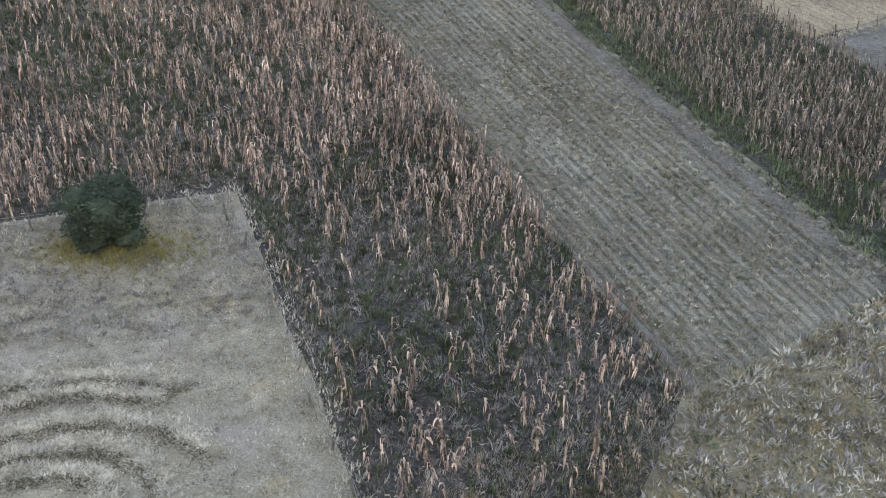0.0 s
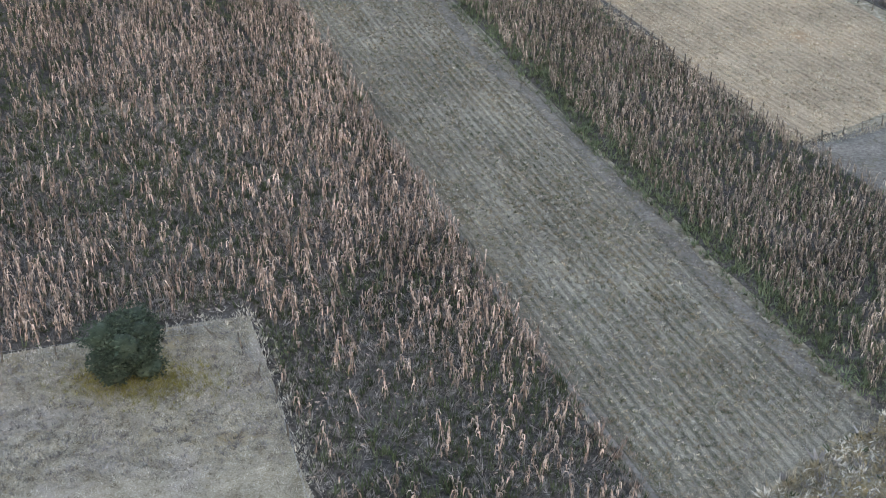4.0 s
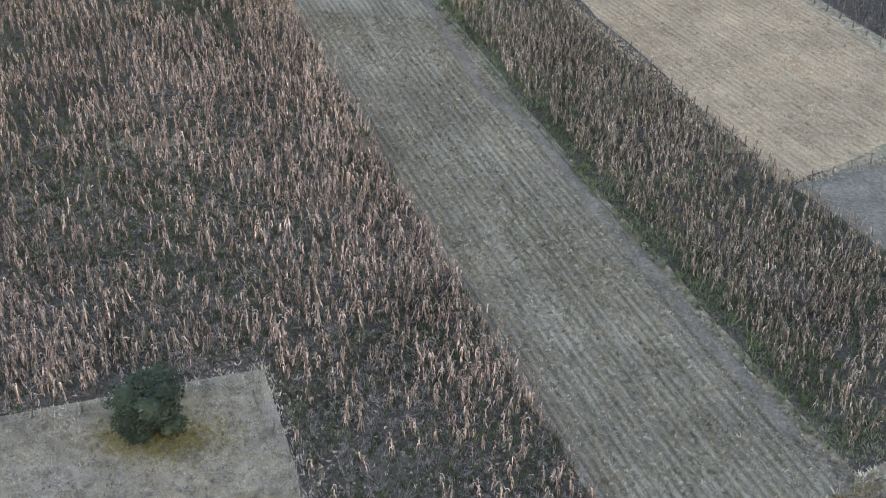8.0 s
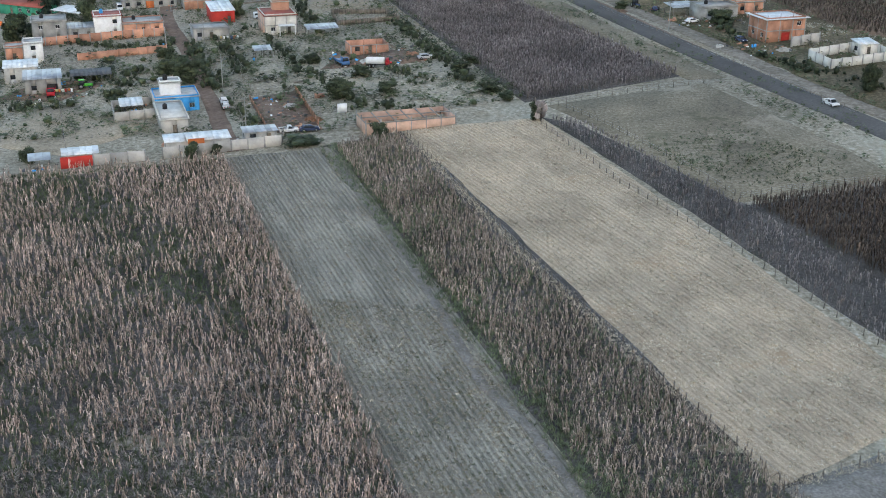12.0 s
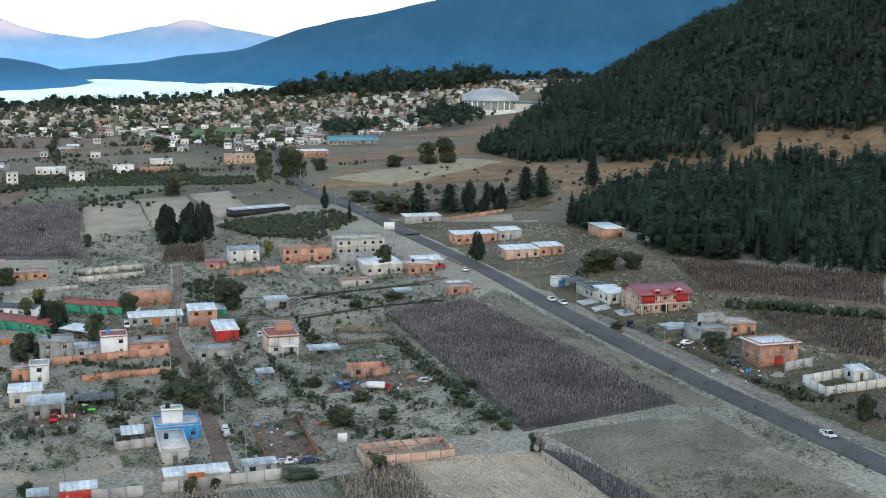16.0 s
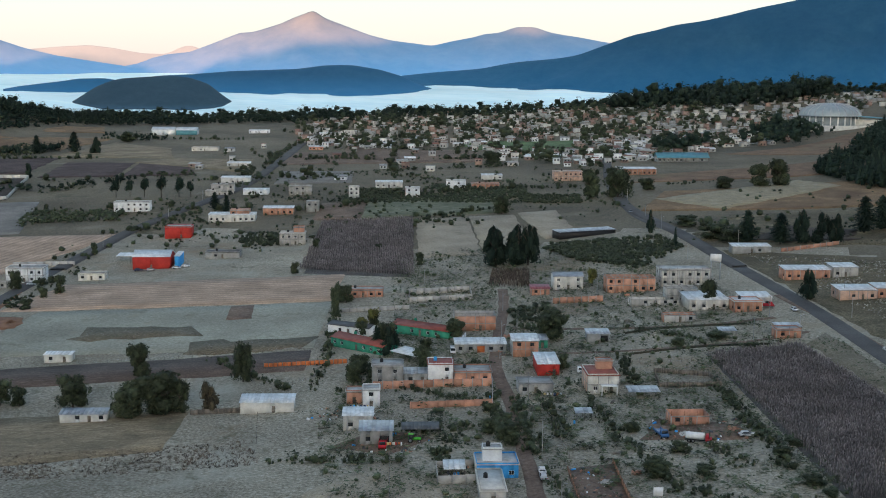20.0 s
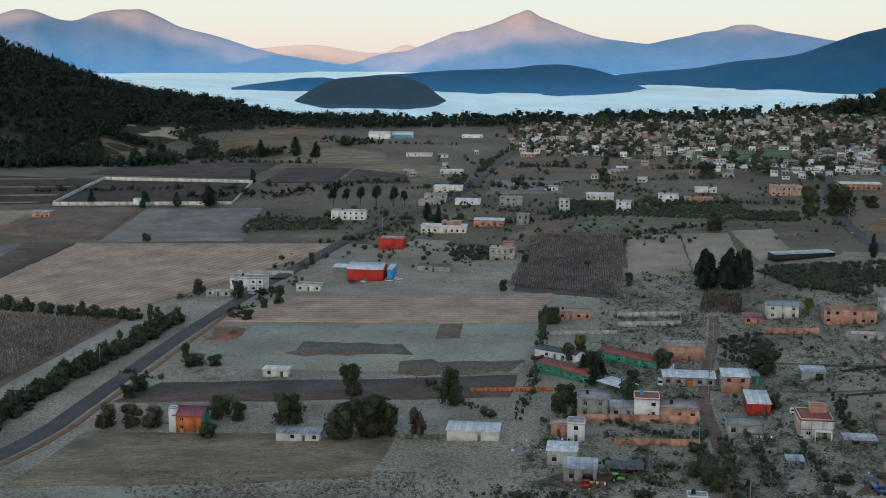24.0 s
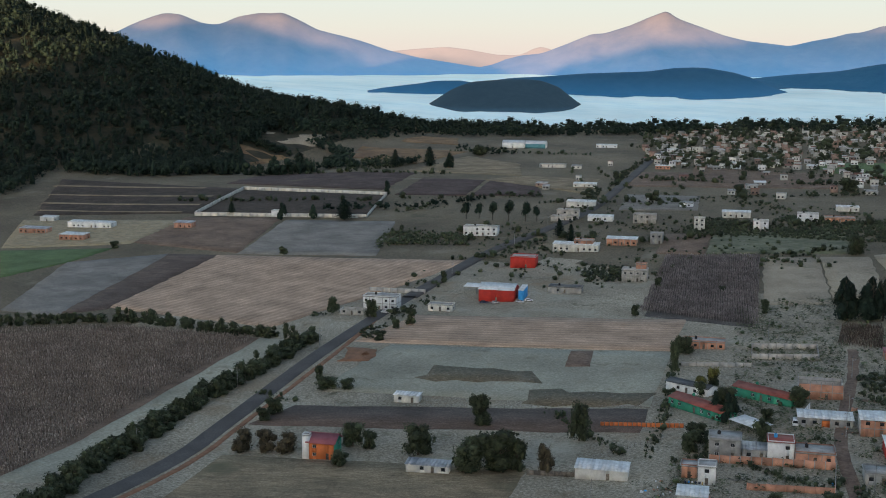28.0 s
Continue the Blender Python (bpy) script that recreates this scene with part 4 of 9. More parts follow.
def maize_plant(leaves, broken=False):
    """A dry maize plant one unit high: a bent stalk, hanging leaves, a husk."""
    bend = rng.normal(0, 0.14, 2)
    if broken:
        bend = rng.normal(0, 0.4, 2)
    height = 1.0 if not broken else 0.6
    pieces = [stalk(bend, height, 0.011)]
    turn = rng.uniform(0, 6.28)
    for k in range(leaves):
        h = height * (0.25 + 0.72 * k / max(leaves - 1, 1))
        a = turn + k * 2.6 + rng.normal(0, 0.4)
        out = np.array((math.cos(a), math.sin(a), 0))
        side = np.array((-math.sin(a), math.cos(a), 0))
        root = np.array((bend[0], bend[1], 0)) * (h / height) ** 2 + np.array((0, 0, h))
        reach, drop = rng.uniform(0.035, 0.14), rng.uniform(0.16, 0.42)
        line = [root, root + out * reach * 0.7 + np.array((0, 0, rng.uniform(0.0, 0.06))), root + out * reach * 1.2 - np.array((0, 0, drop * 0.5)), root + out * reach * rng.uniform(0.7, 1.3) - np.array((0, 0, drop))]
        pieces.append(strip(line, (0.014, 0.026, 0.018), side + np.array((0, 0, rng.normal(0, 0.4)))))
    if not broken:
        a = rng.uniform(0, 6.28)
        o = np.array((math.cos(a), math.sin(a), 0))
        c = np.array((bend[0], bend[1], 0)) * 0.3 + np.array((0, 0, 0.5))
        pieces.append(strip([c, c + o * 0.05 - np.array((0, 0, 0.05)), c + o * 0.06 - np.array((0, 0, 0.16))], (0.014, 0.02), np.array((-o[1], o[0], 0))))
    return joined(pieces)


def tuft(blades, spread, lean, width):
    pieces = []
    for k in range(blades):
        a = rng.uniform(0, 6.28)
        o = np.array((math.cos(a), math.sin(a), 0))
        p = o * rng.uniform(0, spread)
        t = p + o * lean * rng.uniform(0.4, 1) + np.array((0, 0, rng.uniform(0.6, 1.0)))
        pieces.append(strip([p, t], (width,), np.array((-o[1], o[0], 0))))
    return joined(pieces)


def clump(n, shape, size):
    """Foliage: small triangles spread through a shape given as radius by height, denser outside."""
    h = rng.uniform(0.06, 1, n)
    a = rng.uniform(0, 6.28, n)
    r = shape(h) * np.sqrt(rng.uniform(0.25, 1, n))
    c = np.stack([r * np.cos(a), r * np.sin(a), h], 1)
    d = rng.normal(0, 1, (n, 3, 3))
    d /= np.linalg.norm(d, axis=2)[..., None]
    d[..., 2] *= 0.6
    v = (c[:, None, :] + d * size * rng.uniform(0.6, 1.3, (n, 1, 1))).reshape(-1, 3)
    return v, np.arange(3 * n).reshape(-1, 3)


def core(shape, rings=(0.1, 0.3, 0.52, 0.75, 0.93), sides=6, fill=0.8):
    """The dark heart of a crown: an uneven lathed body."""
    v, f = [np.array((0, 0, rings[0] - 0.05))], []
    for h in rings:
        for k in range(sides):
            a = 6.2832 * k / sides + rng.normal(0, 0.15)
            r = float(shape(np.array(h))) * fill * rng.uniform(0.65, 1.15)
            v.append(np.array((r * math.cos(a), r * math.sin(a), h + rng.normal(0, 0.025))))
    v.append(np.array((0, 0, rings[-1] + 0.04)))
    for j in range(len(rings) - 1):
        for k in range(sides):
            a, b = 1 + j * sides + k, 1 + j * sides + (k + 1) % sides
            f += [(a, b, b + sides), (a, b + sides, a + sides)]
    top = len(v) - 1
    for k in range(sides):
        f.append((0, 1 + (k + 1) % sides, 1 + k))
        f.append((top - sides + k, top - sides + (k + 1) % sides, top))
    return np.array(v), np.array(f)


def inside(p, poly):
    x, y = p[:, 0], p[:, 1]
    res = np.zeros(len(p), bool)
    n = len(poly)
    for k in range(n):
        x0, y0 = poly[k]
        x1, y1 = poly[(k + 1) % n]
        cross = ((y0 > y) != (y1 > y)) & (x < (x1 - x0) * (y - y0) / (y1 - y0 + 1e-12) + x0)
        res ^= cross
    return res


def scattered(poly, per_m2, rows=None, angle=STRIP):
    """Random or drilled plan positions in a polygon."""
    poly = np.array(poly, float)
    lo, hi = poly.min(0), poly.max(0)
    if rows is None:
        n = int((hi - lo).prod() * per_m2)
        p = rng.uniform(lo, hi, (n, 2))
    else:
        c, mid = (math.cos(angle), math.sin(angle)), (lo + hi) / 2
        half = np.linalg.norm(hi - lo) / 2
        a, b = np.meshgrid(np.arange(-half, half, 1 / (per_m2 * rows)), np.arange(-half, half, rows), indexing="ij")
        a, b = a.ravel() + rng.normal(0, 0.25, a.size), b.ravel() + rng.normal(0, 0.2, b.size)
        p = np.stack([mid[0] + a * c[0] - b * c[1], mid[1] + a * c[1] + b * c[0]], 1)
    return p[inside(p, poly)]


def patch(p, scale, seed):
    """Patchiness from 0 to 1 over the plan."""
    return 0.5 + 0.5 * np.clip(wavy(p[:, 0], p[:, 1], scale, seed) + 0.6 * wavy(p[:, 1], p[:, 0], scale * 2.7, seed + 1), -1, 1)


def spread_out(name, templates, p, sizes, mat, label, category, lift=0.0, squash=None, lean=0.05):
    """One object of kind stuff: a template at each plan position."""
    n = len(p)
    which = rng.integers(0, len(templates), n)
    turn = rng.uniform(0, 6.28, n)
    tilt = rng.normal(0, lean, (n, 2))
    z = terrain(p[:, 0], p[:, 1]) + lift
    cos, faces, base = [], [], 0
    for k, (v, f) in enumerate(templates):
        i = np.where(which == k)[0]
        if not len(i):
            continue
        c, s = np.cos(turn[i])[:, None], np.sin(turn[i])[:, None]
        h = sizes[i][:, None]
        w = h if squash is None else squash[i][:, None]
        x = (v[None, :, 0] * c - v[None, :, 1] * s) * w + v[None, :, 2] * h * tilt[i, :1] + p[i, 0][:, None]
        y = (v[None, :, 0] * s + v[None, :, 1] * c) * w + v[None, :, 2] * h * tilt[i, 1:] + p[i, 1][:, None]
        zz = v[None, :, 2] * h + z[i][:, None]
        cos.append(np.stack([x, y, zz], -1).reshape(-1, 3))
        faces.append((f[None] + (np.arange(len(i)) * len(v))[:, None, None]).reshape(-1, 3) + base)
        base += len(i) * len(v)
    me = bpy.data.meshes.new(name)
    fill_mesh(me, np.concatenate(cos), np.concatenate(faces))
    me.materials.append(mat)
    return tagged(new(name, me), label, category, kind="stuff")


MAIZE = [maize_plant(int(k)) for k in (10, 9, 11, 10, 8, 9)] + [maize_plant(4, True)]
def maize_thin():
    """A maize plant seen from afar: a flat stalk and hanging blades."""
    pieces = []
    for k in range(4):
        a = rng.uniform(0, 6.28)
        o = np.array((math.cos(a), math.sin(a), 0))
        top = rng.uniform(0.6, 1.0) if k else 1.0
        line = [np.array((0, 0, 0.0 if k == 0 else 0.25)), o * 0.05 + np.array((0, 0, top * 0.95)), o * 0.13 + np.array((0, 0, top * 0.65))]
        pieces.append(strip(line, (0.022, 0.035), np.array((-o[1], o[0], 0))))
    return joined(pieces)


MAIZE_FAR = [maize_thin() for k in range(5)]
FINE = [tuft(14, 0.32, 0.6, 0.035) for k in range(5)]
WISP = [tuft(7, 0.5, 0.8, 0.14) for k in range(6)]
TUFTS = [tuft(9, 0.35, 0.5, 0.05) for k in range(5)]
BLADES = [tuft(6, 0.5, 0.6, 0.07) for k in range(4)]

WEST = [(-108, 233), (-49.2, 245), (14.6, 62), (13.5, 57.5), (9.5, 49), (-3, 47), (-17, 89), (-38, 80.5), (-62, 74), (-85, 130)]
MIDDLE = [(-26, 251), (-13, 258.5), (9, 192.5), (24.4, 155.5), (33, 135), (40, 119.5), (45, 109), (58, 90), (32.5, 77), (19, 115), (0, 171)]
EAST_WEEDS = [(20, 267), (28, 261), (97, 120), (64, 154)]
EAST = [(54, 212), (86, 221), (140, 112), (98, 122)]
ROADSIDE = [(-25, 411), (5, 427), (55, 297), (17, 281)]


def edge_distance(p, a, b):
    a, b = np.array(a, float), np.array(b, float)
    d = (b - a) / np.linalg.norm(b - a)
    return np.abs((p[:, 0] - a[0]) * d[1] - (p[:, 1] - a[1]) * d[0])


p = scattered(WEST, 1.05, 0.95)
near_edge = edge_distance(p, (-49.2, 245), (14.6, 62)) < 9
south = (p[:, 1] < 82) & (p[:, 0] > -20)
thick = np.clip(1.5 * patch(p, 0.07, 1.0) - 0.3, 0, 1)
keep = rng.uniform(0, 1, len(p)) < np.where(near_edge, 0.92, 0.12 + 0.62 * thick + 0.3 * patch(p, 0.31, 3.0)) * np.where(south, 0.45, 1.0) * np.clip(0.4 + 1.2 * patch(p, 0.6, 5.0), 0, 1)
p = p[keep]
spread_out("maize_west", MAIZE, p, rng.normal(2.3, 0.35, len(p)), M["maize"], "dense stand of dry brown maize stalks with hanging leaves", "maize", lean=0.09)
p = scattered(MIDDLE, 1.7, 0.85)
off = edge_distance(p, (-29, 252), (33, 75))
keep = (rng.uniform(0, 1, len(p)) < 0.35 + 0.7 * patch(p, 0.13, 4.0)) & (off > 0.3 + 1.4 * patch(p, 0.2, 9.0))
p = p[keep]
spread_out("maize_middle", MAIZE, p, rng.normal(2.0, 0.3, len(p)), M["maize_dim"], "strip of dry brown maize stalks along a fence", "maize", lean=0.09)
p = scattered(EAST, 2.0, 0.85)
spread_out("maize_east", MAIZE_FAR, p, rng.normal(2.1, 0.3, len(p)), M["maize_brown"], "field of dry brown maize", "maize", lean=0.09)
p = scattered(ROADSIDE, 1.8, 0.9)
spread_out("maize_road", MAIZE_FAR, p, rng.normal(2.0, 0.3, len(p)), M["maize_grey"], "grey dead maize standing beside the road", "maize", lean=0.08)
p = scattered(EAST_WEEDS, 1.6)
spread_out("maize_weeds", MAIZE_FAR, p, rng.normal(1.4, 0.4, len(p)), M["maize_grey"], "grey dead weeds and thin stalks between two fences", "weeds", lean=0.14)

NEAR = [(14.6, 62), (13.5, 57.5), (10.5, 49), (-3, 47), (-17, 89), (-38, 80.5), (-62, 74), (-66, 100), (-40, 150), (-18, 152)]
p = scattered(NEAR, 7.5)
p = p[rng.uniform(0, 1, len(p)) < 0.2 + 0.8 * patch(p, 0.16, 6.0)]
spread_out("weeds_dead", FINE + BLADES, p, rng.uniform(0.2, 0.7, len(p)), M["dead_weed"], "grey dead weeds matted between the maize stalks", "weeds", squash=rng.uniform(0.3, 0.9, len(p)), lean=0.5)
p = scattered(NEAR, 0.4)
spread_out("maize_litter", MAIZE_FAR, p, rng.uniform(0.12, 0.3, len(p)), M["maize"], "fallen maize leaves and broken stalks on the soil", "litter", squash=rng.uniform(1.0, 2.4, len(p)), lean=0.6)
p = scattered(WEST, 3.4)
p = p[rng.uniform(0, 1, len(p)) < 0.95 - 0.7 * np.clip(1.5 * patch(p, 0.07, 1.0) - 0.3, 0, 1)]
spread_out("weeds_west", TUFTS, p, rng.uniform(0.45, 1.0, len(p)), M["weed"], "grey-green weeds between the maize", "weeds")
p = scattered(MIDDLE, 4.6)
p = p[rng.uniform(0, 1, len(p)) < 0.25 + 0.8 * patch(p, 0.11, 5.0)]
spread_out("weeds_middle", TUFTS, p, rng.uniform(0.35, 1.0, len(p)), M["edge_weed"], "green weeds along the maize strip", "weeds")

# ---- woods ----
def fir(h):
    return 0.3 * np.clip(1.03 - h, 0.01, 1) ** 0.7 * (0.8 + 0.2 * np.sin(h * 43)) * np.where(h < 0.12, 0.4, 1.0)


def scruffy(h):
    return 0.42 * np.sqrt(np.clip(1 - (2 * h - 1.0) ** 2, 0.05, 1)) * (0.8 + 0.2 * np.sin(h * 17))


def leafy(shape, n, size, fill=0.3, sides=4):
    return joined([core(shape, (0.12, 0.5, 0.85), sides, fill), clump(n, shape, size)])


def ball(h):
    return 0.5 * np.sqrt(np.clip(1 - (2 * h - 1.0) ** 2, 0.03, 1))


def whorled(tiers, sides, spread, blunt, ragged=0.3):
    """A pine one unit high: whorls of drooping boughs round a narrow heart."""
    pieces = [core(lambda h: spread * 0.55 * (1.02 - h) ** blunt, (0.1, 0.5, 0.9), 4, 0.9)]
    for j in range(tiers):
        h = 0.1 + 0.86 * j / (tiers - 1) + rng.normal(0, 0.012)
        r = spread * max(1.04 - h, 0.03) ** blunt * (0.62 if h < 0.16 else 1.0)
        for k in range(sides):
            a = 6.2832 * (k + 0.5 * (j % 2)) / sides + rng.normal(0, 0.14)
            q = r * rng.uniform(1 - ragged, 1 + ragged * 0.7)
            w, dz = 2.4 / sides, rng.normal(0, 0.015)
            v = [(0, 0, h + 0.09), (0.62 * q * math.cos(a - w * 0.6), 0.62 * q * math.sin(a - w * 0.6), h + 0.005 + dz), (q * math.cos(a), q * math.sin(a), h - 0.03 + dz), (0.62 * q * math.cos(a + w * 0.6), 0.62 * q * math.sin(a + w * 0.6), h + 0.005 + dz)]
            pieces.append((np.array(v), np.array([(0, 1, 2), (0, 2, 3)])))
    return joined(pieces)


def lumpy(lobes, shape, leaves, size):
    """A fluffy crown one unit high: small uneven hearts round the stem under many leaf sprays."""
    pieces = []
    for k in range(lobes):
        h = 0.26 + 0.56 * (k + rng.uniform(0.2, 0.8)) / lobes
        a, r = k * 2.4 + rng.normal(0, 0.5), float(shape(np.array(h)))
        g, q = core(ball, (0.15, 0.55, 0.85), 4, 1.0)
        pieces.append((g * np.array((r * 1.35, r * 1.35, 0.4)) + np.array((0.45 * r * math.cos(a), 0.45 * r * math.sin(a), h - 0.2)), q))
    v, f = clump(leaves, shape, size)
    return joined(pieces + [(v * np.array((1.08, 1.08, 1.0)), f)])


def plume(h):
    return 0.3 * np.sqrt(np.clip(1.04 - np.abs(h - 0.42) ** 1.7 / 0.4, 0.03, 1)) * np.where(h < 0.15, 0.5, 1.0)


def rounded(h):
    return 0.4 * np.sqrt(np.clip(1.03 - (2 * h - 1.0) ** 2, 0.04, 1))


SPIRES = [whorled(7, 7, 0.3, 0.7, 0.4) for k in range(3)] + [whorled(7, 7, 0.34, 0.55, 0.45) for k in range(3)]
PLUMES = [lumpy(2, plume, 84, 0.075) for k in range(6)]
ROUNDS = [lumpy(3, rounded, 64, 0.08) for k in range(6)]
WOOD = SPIRES + PLUMES + PLUMES
WOODS_RIGHT = [(15, 985), (35, 911), (54, 864), (74, 863), (94, 836), (124, 803), (150, 784), (162, 762), (200, 768), (230, 722), (262, 695), (330, 655), (430, 900), (560, 1300), (640, 1620), (260, 1700), (115, 1560), (80, 1350), (58, 1150)]
PLANTATION = [(52, 592), (60, 572), (80, 566), (84, 540), (80, 520), (89, 494), (155, 440), (215, 410), (290, 520), (234, 655), (196, 705), (155, 738), (112, 712), (78, 650)]
WOODS_LEFT = [(-901, 695), (-923, 750), (-977, 822), (-905, 830), (-856, 857), (-848, 929), (-902, 1016), (-966, 1084), (-988, 1166), (-990, 1258), (-900, 1420), (-760, 1640), (-700, 1760), (-1300, 1950), (-2000, 1500), (-1900, 1260), (-1150, 720)]


def wood(name, poly, per_m2, height, label, gaps=0.25, kinds=()):
    p = scattered(poly, per_m2)
    keep = rng.uniform(0, 1, len(p)) < 1.15 - gaps * 2 * patch(p, 0.012, 3.0)
    keep &= terrain(p[:, 0] * 1.05, p[:, 1] * 1.05) > terrain(p[:, 0], p[:, 1]) - 9    # not the slopes that turn away from the valley
    p = p[keep & (np.hypot(p[:, 0] - 50, p[:, 1] - 1385) > 85)]
    h = rng.normal(height, height * 0.2, len(p))
    return spread_out(name, kinds or WOOD, p, h, M["pine"], label, "woods", lift=-0.3, squash=h * rng.uniform(0.95, 1.4, len(p)), lean=0.03)


wood("woods_plantation", PLANTATION, 0.036, 13.0, "dark dense pine plantation at the foot of the hill", gaps=0.05, kinds=SPIRES + SPIRES + PLUMES)
wood("woods_right", WOODS_RIGHT, 0.021, 12.0, "dark pine forest covering the hill", 0.1, SPIRES + PLUMES)
wood("woods_left", WOODS_LEFT, 0.014, 13.0, "dark pine forest covering the western hill", 0.1, PLUMES + PLUMES + SPIRES[3:])

def along_line(line, step):
    """Plan points at even steps along a line."""
    q = np.array(line, float)
    d = np.concatenate([[0], np.cumsum(np.linalg.norm(np.diff(q, axis=0), axis=1))])
    t = np.arange(0, d[-1], step)
    return np.stack([np.interp(t, d, q[:, 0]), np.interp(t, d, q[:, 1])], 1)


# the line of trees at the valley's far rim, and trees among the houses of the town
CROWN = [leafy(scruffy, 38, 0.14, 0.7, 4) for k in range(6)]
ang = rng.uniform(radians(-6), radians(41), 1700)
rad = rng.normal(1735, 40, len(ang))
p = np.stack([-rad * np.sin(ang), rad * np.cos(ang)], 1)
h = (rng.gamma(6.0, 1.35, len(p)) * (0.65 + 0.7 * patch(p, 0.02, 2.0))).clip(3, 17)
spread_out("trees_rim", ROUNDS + PLUMES, p, h, M["pine"], "dark line of trees at the rim of the valley", "trees", squash=h * rng.uniform(1.1, 1.7, len(p)))
p = scattered([(-230, 1600), (-60, 1560), (60, 1660), (0, 1760), (-260, 1740)], 0.006)
h = rng.normal(20, 4, len(p))
spread_out("trees_grove", PLUMES + ROUNDS, p, h, M["pine"], "tall dark grove above the town", "trees")
p = np.concatenate([scattered([(-60, 1260), (0, 1230), (40, 1330), (-20, 1400)], 0.009), scattered([(-130, 1150), (-95, 1140), (-80, 1230), (-120, 1240)], 0.01)])
h = rng.normal(13, 3, len(p))
spread_out("trees_arena", PLUMES + ROUNDS, p, h, M["pine"], "dark trees below the arena", "trees")
TOWN_MEADOW = np.array([(-309.9, 1166.6), (-298.7, 1245.7), (-223.5, 1280.3), (-205.5, 1160.7)])
TOWN = [(-610, 1430), (-500, 1180), (-420, 1135), (-330, 1190), (-190, 1010), (-90, 1090), (-70, 1200), (-10, 1230), (10, 1420), (110, 1560), (180, 1640), (-250, 1720), (-620, 1650)]
p = np.concatenate([scattered(TOWN, 0.0046), scattered([(-420, 820), (-230, 900), (-120, 1000), (-300, 1150), (-520, 1050)], 0.0008)])
p = p[(rng.uniform(0, 1, len(p)) < 0.25 + patch(p, 0.02, 3.0)) & ~inside(p, TOWN_MEADOW)]
h = rng.gamma(5.0, 1.45, len(p)).clip(2.5, 15)
spread_out("trees_town", ROUNDS + PLUMES, p, h, M["leaf"], "dark garden trees among the houses of the town", "trees", squash=h * rng.uniform(1.0, 1.6, len(p)))
# hedges, thickets and pines on the slope below the western woods
for line, step, wide, height in (
        ([(-1055, 1201), (-1011, 1216), (-978, 1244), (-959, 1290), (-950, 1355), (-976, 1478), (-926, 1491), (-865, 1483), (-814, 1489)], 1.6, 13, 9.5),
        ([(-1022, 1196), (-977, 1220), (-950, 1254), (-930, 1326), (-902, 1394), (-839, 1408), (-760, 1450), (-650, 1530), (-600, 1600)], 1.8, 14, 8.5),
        ([(-1002, 1110), (-962, 1115), (-925, 1124)], 1.2, 5, 8.0),
        ([(-935, 1188), (-881, 1168), (-830, 1090), (-786, 1027), (-736, 1040), (-709, 1068)], 1.5, 7, 7.5),
        ([(-930, 1199), (-916, 1270), (-903, 1313)], 2.0, 7, 6.0),
        ([(-852, 925), (-818, 946), (-796, 965), (-777, 987)], 1.4, 6, 13.0),
        ([(-870, 860), (-852, 925), (-905, 1010)], 2.0, 7, 12.0),
        ([(-745, 1240), (-700, 1195), (-660, 1215)], 3.0, 8, 6.5),
        ([(-580, 760), (-520, 800), (-500, 850)], 2.5, 5, 5.0)):
    q = along_line(line, step)
    q = q + rng.normal(0, wide, q.shape)
    h = rng.normal(height, height * 0.25, len(q)).clip(2.5)
    spread_out("trees_slope", ROUNDS + PLUMES if height < 11 else PLUMES + SPIRES, q, h, M["pine"], "dark trees and hedges on the slope below the woods", "trees", lift=-0.2, squash=h * rng.uniform(1.0, 1.5, len(q)))
p = scattered([(-811, 1080), (-796, 1147), (-701, 1035), (-735, 981)], 0.03)
h = rng.uniform(1.2, 3.2, len(p))
spread_out("scrub_slope_green", CROWN, p, h, M["leaf"], "green thicket at the foot of the slope", "scrub", squash=h * 2.0)
def off_lane(p):
    """Which plan points lie clear of the dirt lane."""
    lane_y, lane_x = [250, 262, 270, 337, 400, 476, 520], [-47, -52, -54, -75, -96, -111, -122]
    return np.abs(p[:, 0] - np.interp(p[:, 1], lane_y, lane_x)) > 2.3 + 1.2 * patch(p, 0.2, 1.0)


# scrub on the lots and verges
LOW = [clump(13, scruffy, 0.25) for k in range(8)]
LOTS = [(-130, 320), (-105, 262), (-30, 262), (18, 285), (-20, 405), (5, 440), (-40, 560), (-120, 640), (-200, 600), (-150, 450)]
p = scattered(LOTS, 0.1)
p = p[rng.uniform(0, 1, len(p)) < patch(p, 0.05, 7.0)]
p = p[rng.uniform(0, 1, len(p)) < 1.6 * patch(p, 0.21, 2.0) - 0.3]
p = p[off_lane(p)]
h = rng.gamma(2.0, 0.28, len(p)).clip(0.25, 1.7)
spread_out("scrub_lots", CROWN, p, h, M["weed"], "low grey-green scrub on the frosted lots", "scrub", squash=h * rng.uniform(1.4, 3.4, len(p)))
p = scattered(LOTS, 1.0)
p = p[rng.uniform(0, 1, len(p)) < 1.6 * patch(p, 0.045, 7.0) * patch(p, 0.23, 2.0) - 0.05]
p = p[off_lane(p)]
h = rng.gamma(2.0, 0.26, len(p)).clip(0.25, 1.7)
spread_out("weeds_lots", LOW, p, h, M["weed"], "low dark green weeds scattered on the lots", "weeds", squash=h * rng.uniform(1.3, 3.2, len(p)))
p = scattered(LOTS, 0.35)
p = p[off_lane(p)]
h = rng.uniform(0.12, 0.4, len(p))
spread_out("grass_lots", BLADES, p, h, M["dead_weed"], "pale frosted grass tufts on the lots", "grass", squash=h * 3)
